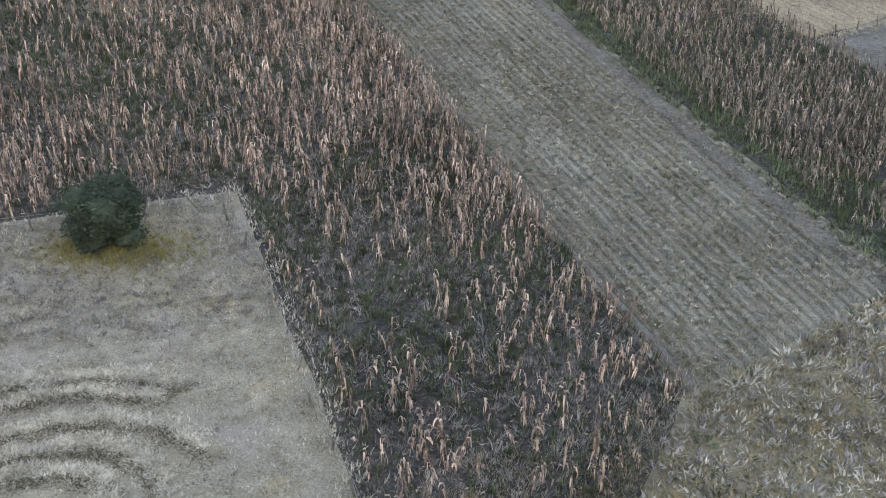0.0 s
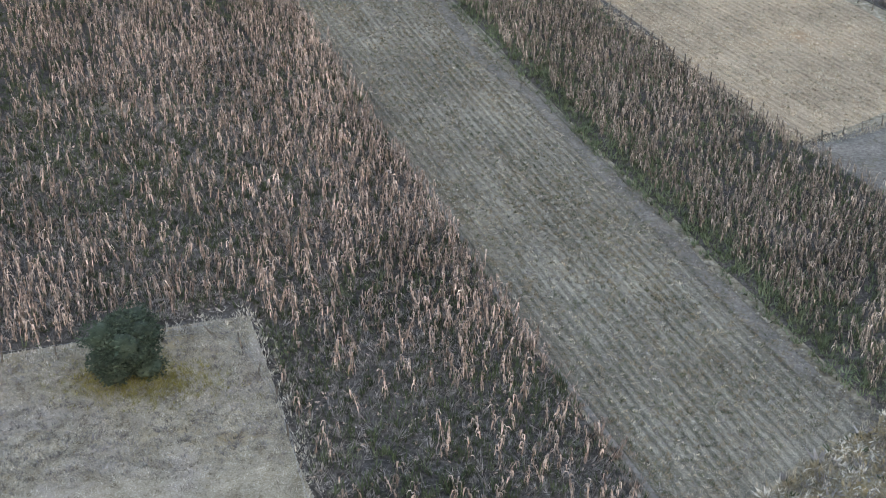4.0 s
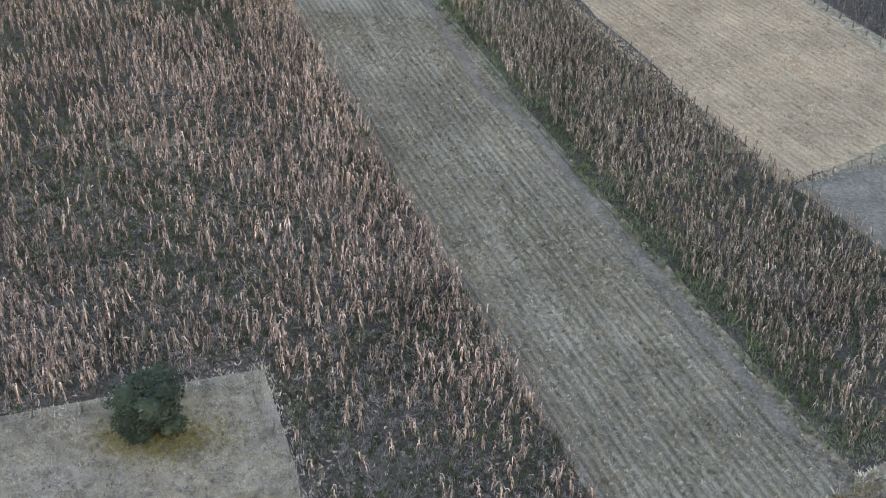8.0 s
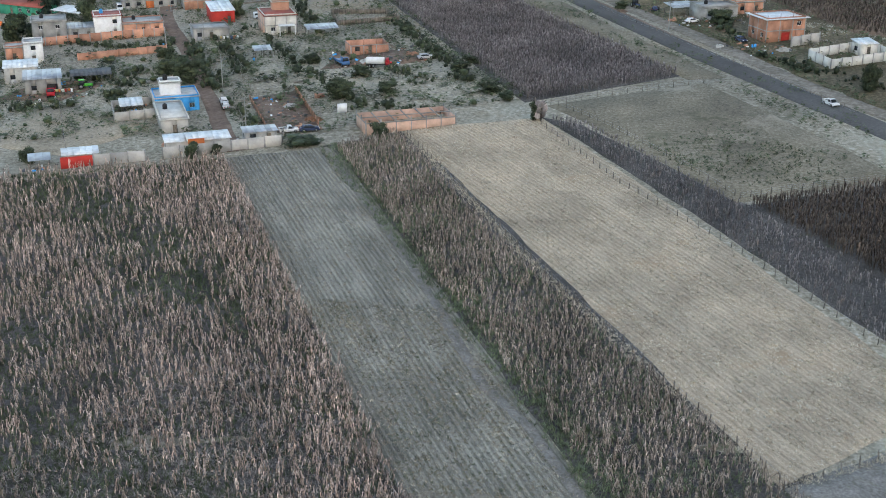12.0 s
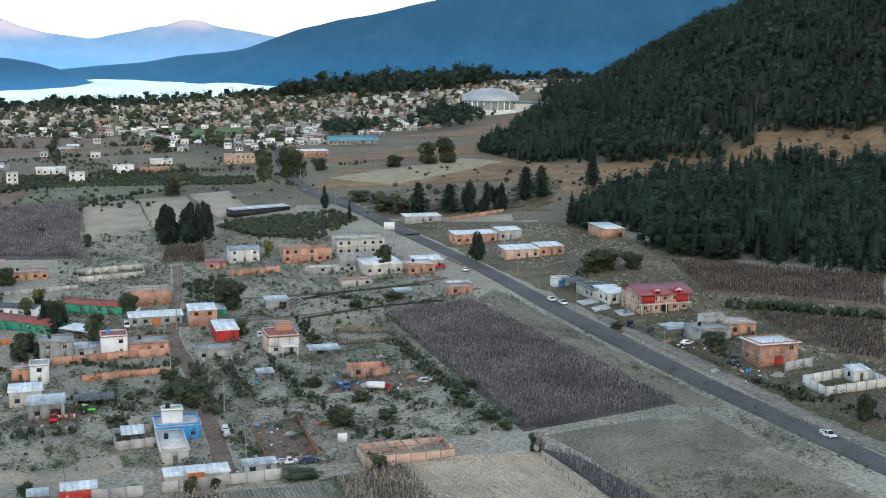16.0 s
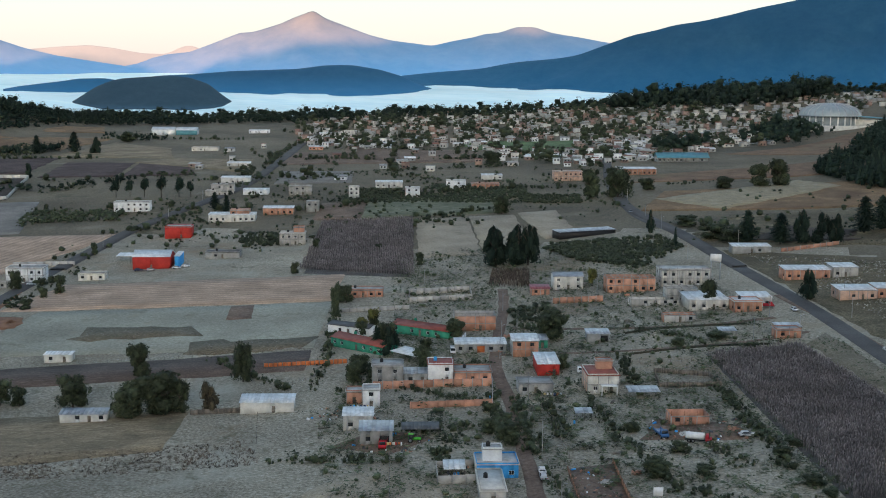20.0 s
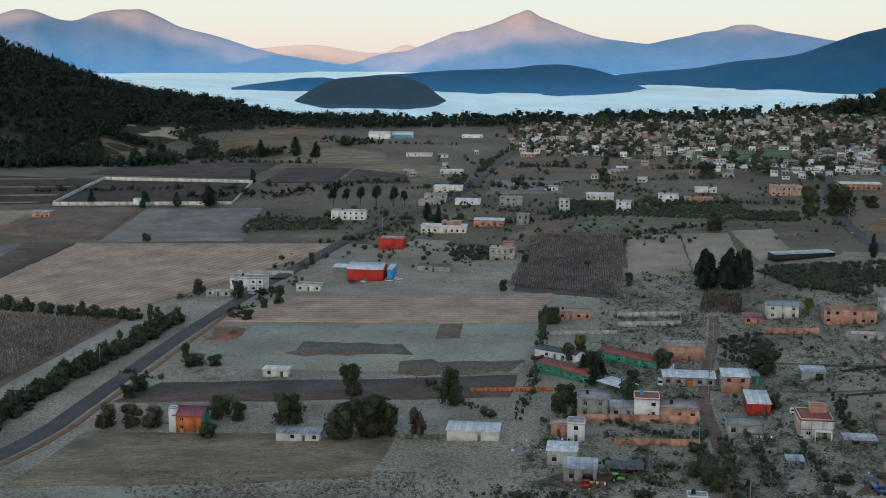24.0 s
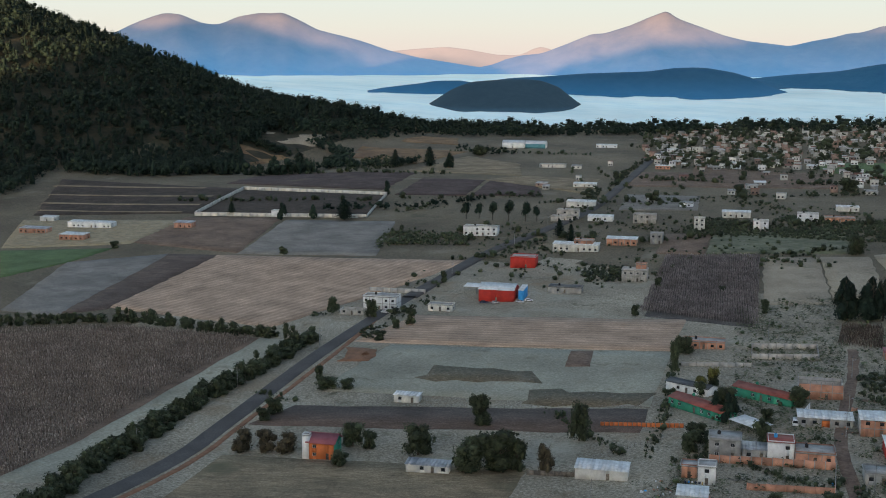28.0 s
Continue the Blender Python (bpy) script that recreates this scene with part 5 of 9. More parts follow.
SCRUB = [(-440, 700), (-380, 560), (-250, 600), (-160, 720), (-60, 690), (-150, 930), (-420, 960)]
p = scattered(SCRUB, 0.035)
p = p[rng.uniform(0, 1, len(p)) < 1.3 * patch(p, 0.03, 8.0) ** 3]
h = rng.gamma(2.2, 0.6, len(p)).clip(0.4, 4.0)
spread_out("scrub_far", CROWN, p, h, M["leaf"], "dark scrub and hedges between the lots", "scrub", squash=h * 2.3)
p = np.concatenate([np.array(along_line([(48, 400), (73, 331), (86, 288), (100, 256), (121, 208)], 0.5)) + rng.normal(0, 0.8, (1, 2)), scattered([(60, 440), (95, 345), (128, 290), (150, 300), (120, 400), (85, 470)], 0.05)])
p = p + rng.normal(0, 0.9, p.shape)
h = rng.uniform(0.4, 1.5, len(p))
spread_out("scrub_east", LOW, p, h, M["weed"], "scrub beyond the road", "scrub", squash=h * 1.6)
bank = [(5, 432), (14, 445), (70, 300), (90, 262), (84, 228), (62, 292)]
p = scattered(bank, 0.5)
p = p[rng.uniform(0, 1, len(p)) < 1.4 * patch(p, 0.13, 3.0) - 0.2]
h = rng.uniform(0.3, 1.2, len(p))
spread_out("scrub_bank", LOW, p, h, M["weed"], "weeds on the roadside bank", "scrub", squash=h * 1.7)
for name, poly, dens in (("maize_plot", [(-236, 560), (-277, 695), (-225, 715), (-172, 548)], 0.9), ("maize_slope", [(85.1, 483.0), (112.6, 465.6), (155.0, 438.8), (139.0, 391.9), (112.9, 409.3), (87.3, 425.8)], 0.6), ("maize_slope_low", [(94.4, 387.7), (131.1, 368.7), (117.0, 327.2), (108.7, 334.2), (100.1, 361.1)], 0.6), ("maize_far_west", [(-500, 385), (-450, 419), (-376, 430), (-345, 322), (-314, 236), (-420, 280)], 0.5)):
    p = scattered(poly, dens, 1.2)
    spread_out(name, MAIZE_FAR, p, rng.normal(2.2, 0.3, len(p)), M["maize_grey" if name == "maize_plot" else "maize_dim" if name == "maize_far_west" else "maize_brown"], "dry maize standing on the plot", "maize", lean=0.08, squash=np.full(len(p), 3.4))
for poly in ([(-124, 637), (-67, 664), (-52, 633), (-68, 569), (-109, 601)], [(-304, 797), (-237, 823), (-141, 827), (-131, 788), (-220, 778), (-291, 770)], [(-473, 662), (-488, 702), (-430, 714), (-410, 681)], [(-257, 844), (-254, 876), (-186, 868), (-178, 830), (-219, 822)], [(-309, 840), (-268, 830), (-257, 796), (-292, 793)], [(-310, 638), (-306, 660), (-282, 657), (-273, 620), (-292, 616)], [(-109, 475), (-96, 489), (-82, 465), (-87, 446), (-103, 458)], [(-128, 628), (-88, 651), (-80, 591), (-97, 586)], [(-110, 607), (-80, 650), (-56, 625), (-78, 578)]):
    p = scattered(poly, 0.27)
    p = p[rng.uniform(0, 1, len(p)) < 0.3 + 0.7 * patch(p, 0.08, 4.0)]
    h = rng.uniform(0.8, 2.3, len(p))
    spread_out("scrub_thicket", CROWN, p, h, M["leaf"], "thicket of dark green shrubs between lots", "scrub", squash=h * 2.2)

p = np.concatenate([scattered([(60, 700), (60, 860), (235, 730), (225, 620)], 0.006), scattered([(-60, 640), (-30, 900), (60, 900), (60, 640)], 0.004)])
h = rng.gamma(2.5, 0.6, len(p)).clip(0.5, 4)
spread_out("scrub_slope", CROWN, p, h, M["leaf"], "dark shrubs on the brown slope", "scrub", squash=h * 2.0)
# dry grass and low weeds between the road and the plantation
EAST_LOTS = [(-20, 610), (45, 590), (120, 440), (135, 330), (104, 290)]
for key, density, low, high, coarse, text in (("hay", 0.22, 0.3, 0.8, 5.0, "pale dry grass tufts between the houses and the woods"), ("dead_weed", 0.16, 0.3, 0.9, 1.0, "brown dead weeds between the houses and the woods"), ("weed", 0.1, 0.4, 1.1, 3.0, "low green weeds between the houses and the woods")):
    p = scattered(EAST_LOTS, density)
    p = p[rng.uniform(0, 1, len(p)) < 1.6 * patch(p, 0.07, coarse) - 0.25]
    h = rng.uniform(low, high, len(p))
    spread_out("grass_east", TUFTS, p, h, M[key], text, "grass", squash=h * rng.uniform(1.2, 2.6, len(p)), lean=0.2)
for line in ([(-127, 289), (-116, 292), (-101, 296)], [(-101, 340), (-88, 310)], [(-82, 339), (-76, 327), (-69, 314)], [(-69, 328), (-57, 332), (-46, 340)], [(-122, 359), (-90, 365)], [(-107, 471), (-93, 478)], [(-140, 328), (-133, 331)], [(-114, 345), (-84, 356)], [(-124, 323), (-130, 348)], [(-62, 318), (-53, 290)], [(-60, 306), (-40, 312), (-15, 305)], [(-155, 478), (-130, 486)], [(-30, 415), (-10, 425), (5, 436)], [(-60, 440), (-20, 452)], [(12, 290), (-12, 350), (-27, 405)], [(-44, 300), (-30, 290), (-14, 288)], [(-30, 345), (-8, 350)], [(-70, 717), (-50, 693), (-16, 670)]):
    q = along_line(line, 0.5)
    q = q + rng.normal(0, 1.3, q.shape)
    q = q[rng.uniform(0, 1, len(q)) < 0.25 + 0.8 * patch(q, 0.3, 1.0)]
    h = rng.gamma(3.0, 0.32, len(q)).clip(0.35, 2.2)
    spread_out("scrub_row", LOW, q, h, M["leaf"], "dark green weeds along a lot boundary", "scrub", squash=h * rng.uniform(1.2, 2.2, len(q)))
p = scattered([(-130, 526), (-110, 523), (-119, 563), (-137, 562)], 0.9, 1.1)
spread_out("maize_small", MAIZE_FAR, p, rng.normal(2.2, 0.3, len(p)), M["maize_brown"], "small plot of red-brown maize", "maize", squash=np.full(len(p), 3.0))
for line in [[(-494.0, 702.0), (-398.0, 742.0)], [(-399.0, 640.0), (-339.0, 676.0)], [(-450.0, 857.0), (-339.0, 919.0)], [(-310.0, 734.0), (-260.0, 771.0)], [(-294.0, 799.0), (-153.0, 874.0)], [(-773.0, 966.0), (-623.0, 1000.0)], [(-562.0, 832.0), (-476.0, 887.0)], [(-751.0, 1205.0), (-589.0, 1231.0)], [(-223.0, 706.0), (-188.0, 757.0)], [(-733.0, 742.0), (-579.0, 808.0)], [(-312.0, 1064.0), (-152.0, 1138.0)], [(-491.0, 1052.0), (-360.0, 1048.0)], [(-119.0, 884.0), (-49.0, 921.0)], [(-190.0, 943.0), (-114.0, 978.0)], [(-50.0, 714.0), (-20.0, 664.0)], [(-397.0, 723.0), (-298.0, 738.0)]]:
    q = along_line(line, 1.6)
    q = q + rng.normal(0, 3.0, q.shape)
    q = q[rng.uniform(0, 1, len(q)) < 0.15 + 0.95 * patch(q, 0.05, 1.0)]
    h = rng.gamma(3.0, 0.8, len(q)).clip(0.8, 6.5)
    spread_out("trees_hedgerow", CROWN, q, h, M["leaf"], "dark hedgerow of shrubs and small trees between plots", "trees", squash=h * rng.uniform(1.3, 2.2, len(q)))
for line in ([(-86, 355), (-73, 318)], [(-78, 354), (-63, 307)], [(-95, 321), (-79, 324)], [(-113, 358), (-84, 345)], [(-55, 350), (-40, 314)], [(-37, 314), (-22, 279)], [(-23, 284), (-4, 273)], [(-18, 316), (-7, 300)], [(-68, 365), (-59, 378)], [(-54, 408), (-44, 368)], [(-46, 444), (-26, 430)], [(-139, 390), (-127, 354)], [(-103, 454), (-79, 431)], [(-137, 355), (-124, 347)], [(-87, 320), (-85, 291)], [(-110, 289), (-94, 292)], [(-54, 287), (-42, 258)], [(-19, 372), (-8, 337)], [(-8, 337), (3, 299)], [(-69, 352), (-57, 316)], [(42, 447), (65, 513)], [(74, 356), (77, 330)], [(78, 313), (86, 297)], [(85, 302), (101, 278)], [(94, 407), (117, 394)], [(-106, 321), (-91, 314)], [(-129, 285), (-112, 290)], [(-77, 344), (-61, 301)], [(-104, 391), (-93, 393)], [(-198, 387), (-152, 352)], [(-312, 359), (-293, 355)], [(-157, 396), (-145, 354)], [(-181, 468), (-157, 396)]):
    q = along_line(line, 0.3)
    q = q + rng.normal(0, 1.2, q.shape)
    q = q[rng.uniform(0, 1, len(q)) < 0.2 + 0.9 * patch(q, 0.35, 3.0)]
    h = rng.gamma(2.6, 0.36, len(q)).clip(0.3, 2.4)
    spread_out("scrub_boundary", CROWN, q, h, M["leaf"], "dark shrubs and weeds along a lot boundary", "scrub", squash=h * rng.uniform(1.1, 2.0, len(q)))
p = scattered(LOTS, 0.24)
p = p[(rng.uniform(0, 1, len(p)) < 1.8 * patch(p, 0.06, 11.0) * patch(p, 0.3, 5.0) - 0.25) & off_lane(p)]
h = rng.gamma(2.4, 0.3, len(p)).clip(0.25, 1.8)
spread_out("weeds_lots_dark", LOW, p, h, M["leaf"], "dark green weed clumps on the lots", "weeds", squash=h * rng.uniform(1.1, 2.4, len(p)))
p = scattered([(52, 405), (64, 360), (88, 290), (112, 292), (135, 330), (120, 385), (90, 430), (62, 470)], 0.3)
p = p[rng.uniform(0, 1, len(p)) < 1.5 * patch(p, 0.08, 4.0) - 0.3]
h = rng.gamma(2.4, 0.32, len(p)).clip(0.25, 1.9)
spread_out("weeds_east", LOW, p, h, M["weed"], "green weeds on the lots beyond the road", "weeds", squash=h * rng.uniform(1.1, 2.4, len(p)))
for line in ([(-465, 650), (-452, 671), (-425, 678)], [(-530, 764), (-519, 786), (-500, 805)], [(-346, 939), (-285, 980), (-224, 1020)], [(-344, 779), (-312, 773), (-283, 769)], [(-384, 780), (-413, 868), (-446, 962)], [(-444, 985), (-474, 1082), (-512, 1222)], [(-429, 1031), (-398, 1077)], [(-367, 688), (-337, 677)], [(-296, 641), (-263, 621)], [(-299, 705), (-254, 712)], [(-275, 814), (-244, 841), (-213, 842)], [(-514, 883), (-464, 889)], [(-455, 1136), (-410, 1205)], [(-306, 1051), (-241, 1098)], [(-282, 897), (-226, 923)], [(-380, 482), (-369, 505)], [(-374, 658), (-374, 686), (-370, 711)], [(-579, 1338), (-487, 1332)], [(-406, 1159), (-323, 1142)], [(-330, 452), (-343, 500), (-350, 542)]):
    q = along_line(line, 1.5)
    q = q + rng.normal(0, 2.2, q.shape)
    q = q[rng.uniform(0, 1, len(q)) < 0.1 + 0.9 * patch(q, 0.08, 6.0)]
    h = rng.gamma(3.2, 0.75, len(q)).clip(0.8, 6.5)
    spread_out("trees_midfield", ROUNDS, q, h, M["leaf"], "dark shrubs and trees along a plot boundary", "trees", squash=h * rng.uniform(1.1, 1.8, len(q)))
# ---- trees that stand singly: trunk with limbs, crown of many leaves ----
def prism(p0, p1, r0, r1, sides=7):
    p0, p1 = np.array(p0, float), np.array(p1, float)
    d = (p1 - p0) / np.linalg.norm(p1 - p0)
    a = np.cross(d, (0.3, 0.9, 0.2))
    a /= np.linalg.norm(a)
    b = np.cross(d, a)
    t = np.arange(sides) * 2 * math.pi / sides
    ring = np.cos(t)[:, None] * a + np.sin(t)[:, None] * b
    v = np.concatenate([p0 + ring * r0, p1 + ring * r1])
    f = []
    for k in range(sides):
        n = (k + 1) % sides
        f += [(k, n, n + sides), (k, n + sides, k + sides)]
    return v, np.array(f)


def mesh_of(name, geometry, mat):
    me = bpy.data.meshes.new(name)
    fill_mesh(me, *geometry)
    me.materials.append(mat)
    return me


def lobed(n, lobes, size, low=0.25, wide=0.75):
    pieces = []
    for k in range(lobes):
        a, h = rng.uniform(0, 6.28), rng.uniform(low, 0.8)
        r = wide * rng.uniform(0.2, 1.0) * (1.15 - abs(h - 0.4))
        c = np.array((r * math.cos(a), r * math.sin(a), h))
        m = n // lobes
        d = rng.normal(0, 1, (m, 3))
        d /= np.linalg.norm(d, axis=1)[:, None]
        ctr = c + d * rng.uniform(0.75, 1.05, (m, 1)) * np.array((0.46, 0.46, 0.22)) * rng.uniform(0.7, 1.1)
        e = rng.normal(0, 1, (m, 3, 3))
        e /= np.linalg.norm(e, axis=2)[..., None]
        e[..., 2] *= 0.5
        v = (ctr[:, None, :] + e * size * rng.uniform(0.6, 1.3, (m, 1, 1))).reshape(-1, 3)
        v[:, 2] = v[:, 2].clip(0.04, 1.0)
        pieces.append((v, np.arange(3 * m).reshape(-1, 3)))
        g, q = core(ball, sides=7, fill=1.0)
        pieces.append((g * np.array((0.64, 0.64, 0.3)) + c - np.array((0, 0, 0.15)), q))
    return joined(pieces)


def limbs(n, top, reach):
    pieces = [prism((0, 0, -0.05), (0.02, 0.01, top), 0.07, 0.03)]
    for k in range(n):
        a = k * 2.4 + rng.uniform(0, 0.8)
        h = top * rng.uniform(0.35, 0.9)
        pieces.append(prism((0, 0, h), (reach * math.cos(a), reach * math.sin(a), h + rng.uniform(0.12, 0.3)), 0.028, 0.008, 5))
    return joined(pieces)


def cedar(n, lobes, size):
    """A bushy conifer crown: leafy lumps that draw in towards the top."""
    v, f = lobed(n, lobes, size, 0.1, 0.75)
    v[:, :2] *= (1.18 - 0.8 * v[:, 2:3]) * 0.95
    v[:, 2] = np.minimum(v[:, 2] * 1.12, 1.05 - 0.35 * np.hypot(v[:, 0], v[:, 1]))
    return v, f


def boughs(tiers, sides):
    """A conifer crown of unit radius and height: ragged whorls with needle sprays on them."""
    v, f = joined([whorled(tiers, sides, 0.26, 0.46, 0.5), clump(1100, fir, 0.04)])
    v[:, :2] /= 0.25
    return v, f


KINDS = {
    "broad": [(mesh_of("trunk", limbs(6, 0.6, 0.45), M["bark"]), mesh_of("crown", lobed(2300, 14, 0.1, 0.12, 0.7), M["leaf"])) for k in range(4)],
    "russet": [(mesh_of("trunk", limbs(10, 0.7, 0.5), M["bark"]), mesh_of("crown", lobed(1500, 13, 0.09, 0.15, 0.7), M["russet_leaf"])) for k in range(2)],
    "golden": [(mesh_of("trunk", limbs(6, 0.6, 0.45), M["bark"]), mesh_of("crown", lobed(1800, 12, 0.1, 0.12, 0.65), M["gold_leaf"]))],
    "bush": [(mesh_of("trunk", limbs(7, 0.55, 0.5), M["bark"]), mesh_of("crown", lobed(20000, 30, 0.05, 0.1), M["bush_leaf"]))],
    "conifer": [(mesh_of("trunk", limbs(8, 0.9, 0.4), M["bark"]), mesh_of("crown", cedar(1500, 15, 0.1) if k % 3 else boughs(20, 11), M["pine"])) for k in range(6)],
    "pine": [(mesh_of("trunk", limbs(6, 0.85, 0.4), M["bark"]), mesh_of("crown", lobed(900, 9, 0.1, 0.48, 0.62), M["pine"])) for k in range(3)],
    "bare": [(mesh_of("trunk", limbs(16, 0.8, 0.6), M["bark"]), mesh_of("crown", lobed(260, 10, 0.05), M["maize_grey"]))],
    "hedge": [(mesh_of("trunk", limbs(5, 0.5, 0.4), M["bark"]), mesh_of("crown", lobed(640, 8, 0.13, 0.08, 0.6), M["leaf"])) for k in range(4)],
}
TREE_LABELS = {"russet": "brown half-bare tree with thin foliage", "golden": "yellow-green leafy tree between the houses", "broad": "dark green leafy tree with an uneven crown", "bush": "rounded dark green bush standing in dry pasture", "conifer": "dark green conifer tapering to its top", "pine": "tall pine with a bare lower trunk", "bare": "leafless grey shrub beside the field", "hedge": "dark green hedge shrub beside the road"}
TREE_NAMES = {"russet": "tree", "golden": "tree", "broad": "tree", "bush": "bush", "conifer": "conifer", "pine": "pine_tree", "bare": "shrub", "hedge": "hedge_shrub"}


def tree(kind, x, y, height, radius, group=""):
    trunk, crown = KINDS[kind][rng.integers(0, len(KINDS[kind]))]
    e = tagged(new(TREE_NAMES[kind]), TREE_LABELS[kind], "tree" if kind not in ("bush", "bare", "hedge") else "shrub", group)
    e.matrix_world = Matrix.LocRotScale((x, y, tz(x, y)), Euler((0, 0, rng.uniform(0, 6.28))), (radius, radius, height))
    for name, me in (("trunk", trunk), ("crown", crown)):
        o = new(name, me)
        o.parent = e
    return e


def along(line, step):
    """Plan points every so many metres along a line."""
    pts = [np.array(p, float) for p in line]
    res, left = [], 0.0
    for a, b in zip(pts[:-1], pts[1:]):
        d = np.linalg.norm(b - a)
        s = left
        while s < d:
            res.append(a + (b - a) * s / d)
            s += step
        left = s - d
    return res


for q in along([(-262, 200), (-275, 222), (-293.5, 252), (-310, 297), (-317, 323), (-323, 345), (-329, 370), (-337, 402), (-349, 442)], 1.8):
    q = q + rng.normal(0, 1.6, 2) + np.array((-2, 1))
    tree("hedge", q[0], q[1], rng.uniform(4.2, 9.5), rng.uniform(2.8, 5.2), "hedge along the western road")
for q in along([(-530, 385), (-506, 392), (-478, 416), (-450, 431), (-418, 430), (-387, 432), (-359, 438)], 3.2):
    q = q + rng.normal(0, 1.3, 2)
    tree("hedge", q[0], q[1], rng.uniform(4.5, 8.5), rng.uniform(2.6, 4.4), "hedge between two fields")
# ---- trees that stand singly ----
tree("bush", -25.4, 79.2, 4.9, 3.8)
tree("golden", -155.1, 442.0, 8.0, 3.2)
tree("golden", -158.5, 437.1, 5.5, 2.6)
tree("golden", -83.3, 529.6, 8.5, 2.6)
tree("russet", -268.8, 300.0, 9.0, 4.3)
tree("russet", -261.9, 303.5, 8.4, 4.3)
tree("russet", -254.5, 305.9, 7.9, 4.3)
tree("broad", -238.6, 321.7, 9.0, 4.7)
tree("broad", -231.6, 321.8, 6.7, 3.1)
tree("broad", -230.6, 303.2, 5.3, 3.4)
tree("broad", -213.7, 324.0, 10.6, 5.7)
tree("broad", -210.9, 359.8, 12.8, 4.8)
tree("broad", -181.8, 321.0, 14.5, 9.0)
tree("broad", -189.0, 317.5, 11.5, 7.6)
tree("broad", -176.9, 325.1, 10.2, 3.6)
tree("broad", -172.4, 360.2, 13.5, 4.2)
tree("russet", -167.5, 326.1, 10.7, 3.2)
tree("conifer", -134.9, 401.9, 10.5, 4.1)
tree("conifer", -141.6, 406.5, 8.9, 2.5)
tree("broad", -116.0, 379.3, 9.4, 3.9)
tree("broad", -134.6, 364.5, 7.7, 4.5)
tree("broad", -155.2, 428.6, 5.6, 3.1)
tree("conifer", -138.1, 573.7, 18.8, 8.6)
tree("conifer", -129.4, 576.9, 17.7, 7.6)
tree("conifer", -123.0, 579.2, 20.0, 7.4)
tree("broad", -174.4, 738.5, 12.3, 5.0)
tree("broad", -177.8, 576.0, 4.1, 2.6)
tree("broad", -378.5, 493.8, 8.4, 3.8)
tree("broad", -352.8, 491.6, 9.4, 3.7)
tree("broad", -325.1, 486.6, 9.1, 3.3)
tree("broad", -327.3, 476.1, 5.6, 2.5)
tree("broad", -320.8, 453.6, 4.9, 4.0)
tree("broad", -366.9, 582.5, 7.3, 2.9)
tree("broad", -301.5, 383.5, 7.2, 2.3)
tree("broad", -290.5, 374.8, 5.8, 5.0)
tree("broad", -283.3, 378.4, 5.1, 4.1)
tree("broad", -288.7, 339.7, 6.6, 3.9)
tree("broad", -286.4, 330.6, 5.4, 3.4)
tree("broad", -510.4, 611.7, 5.3, 4.5)
tree("broad", -632.1, 579.1, 5.7, 4.0)
tree("conifer", -588.3, 843.3, 12.7, 4.3)
tree("conifer", -641.4, 708.0, 10.9, 4.0)
tree("conifer", -593.6, 711.9, 13.3, 4.3)
tree("conifer", -570.7, 721.0, 11.4, 3.9)
tree("conifer", -545.3, 726.1, 15.6, 7.7)
tree("pine", -462.2, 764.6, 13.6, 5.0)
tree("pine", -453.2, 768.3, 12.8, 4.2)
tree("pine", -441.5, 768.0, 14.4, 5.0)
tree("pine", -428.4, 768.3, 16.0, 5.8)
tree("pine", -417.0, 773.1, 15.1, 4.9)
tree("pine", -409.4, 776.2, 11.7, 4.1)
tree("conifer", -679.7, 1050.5, 20.2, 8.2)
tree("conifer", -653.0, 1046.2, 16.4, 6.9)
tree("conifer", -710.8, 1034.1, 17.9, 6.4)
tree("broad", -694.1, 1177.7, 11.7, 10.2)
tree("conifer", -811.5, 961.0, 20.3, 9.4)
tree("conifer", -809.2, 999.4, 20.8, 13.2)
tree("broad", -177.7, 460.0, 14.4, 2.8)
tree("broad", -186.1, 487.5, 7.6, 3.0)
tree("broad", -233.2, 547.9, 6.3, 2.5)
tree("broad", -248.4, 613.6, 6.4, 3.1)
tree("conifer", -366.8, 728.5, 11.7, 4.6)
tree("conifer", -351.1, 713.9, 12.2, 3.7)
tree("broad", -253.2, 1030.9, 12.1, 10.9)
tree("conifer", -143.3, 591.5, 17.5, 6.3)
tree("conifer", -131.3, 594.0, 17.5, 6.8)
tree("conifer", -126.4, 604.2, 15.3, 6.0)
tree("broad", -174.9, 742.2, 11.6, 5.7)
tree("broad", -131.8, 817.3, 20.5, 9.3)
tree("broad", -112.5, 815.8, 21.9, 10.8)
tree("conifer", -74.4, 675.9, 13.0, 2.9)
tree("conifer", -56.7, 633.7, 10.3, 1.8)
tree("broad", -29.7, 487.5, 11.7, 3.7)
tree("conifer", 7.9, 503.6, 12.6, 4.7)
tree("broad", -23.2, 894.1, 17.0, 9.2)
tree("broad", -10.0, 900.1, 20.5, 10.1)
tree("broad", -46.1, 877.8, 9.2, 7.4)
tree("broad", -99.0, 864.7, 9.1, 7.3)
tree("conifer", -21.2, 645.4, 16.9, 6.6)
tree("conifer", -4.6, 641.7, 15.9, 7.0)
tree("conifer", 5.9, 643.0, 17.8, 6.0)
tree("conifer", 15.9, 646.2, 16.0, 5.8)
tree("conifer", 22.5, 644.3, 15.4, 5.6)
tree("conifer", 37.7, 676.3, 19.4, 8.0)
tree("conifer", 47.0, 687.1, 18.4, 7.2)
tree("conifer", 79.8, 725.1, 18.1, 6.1)
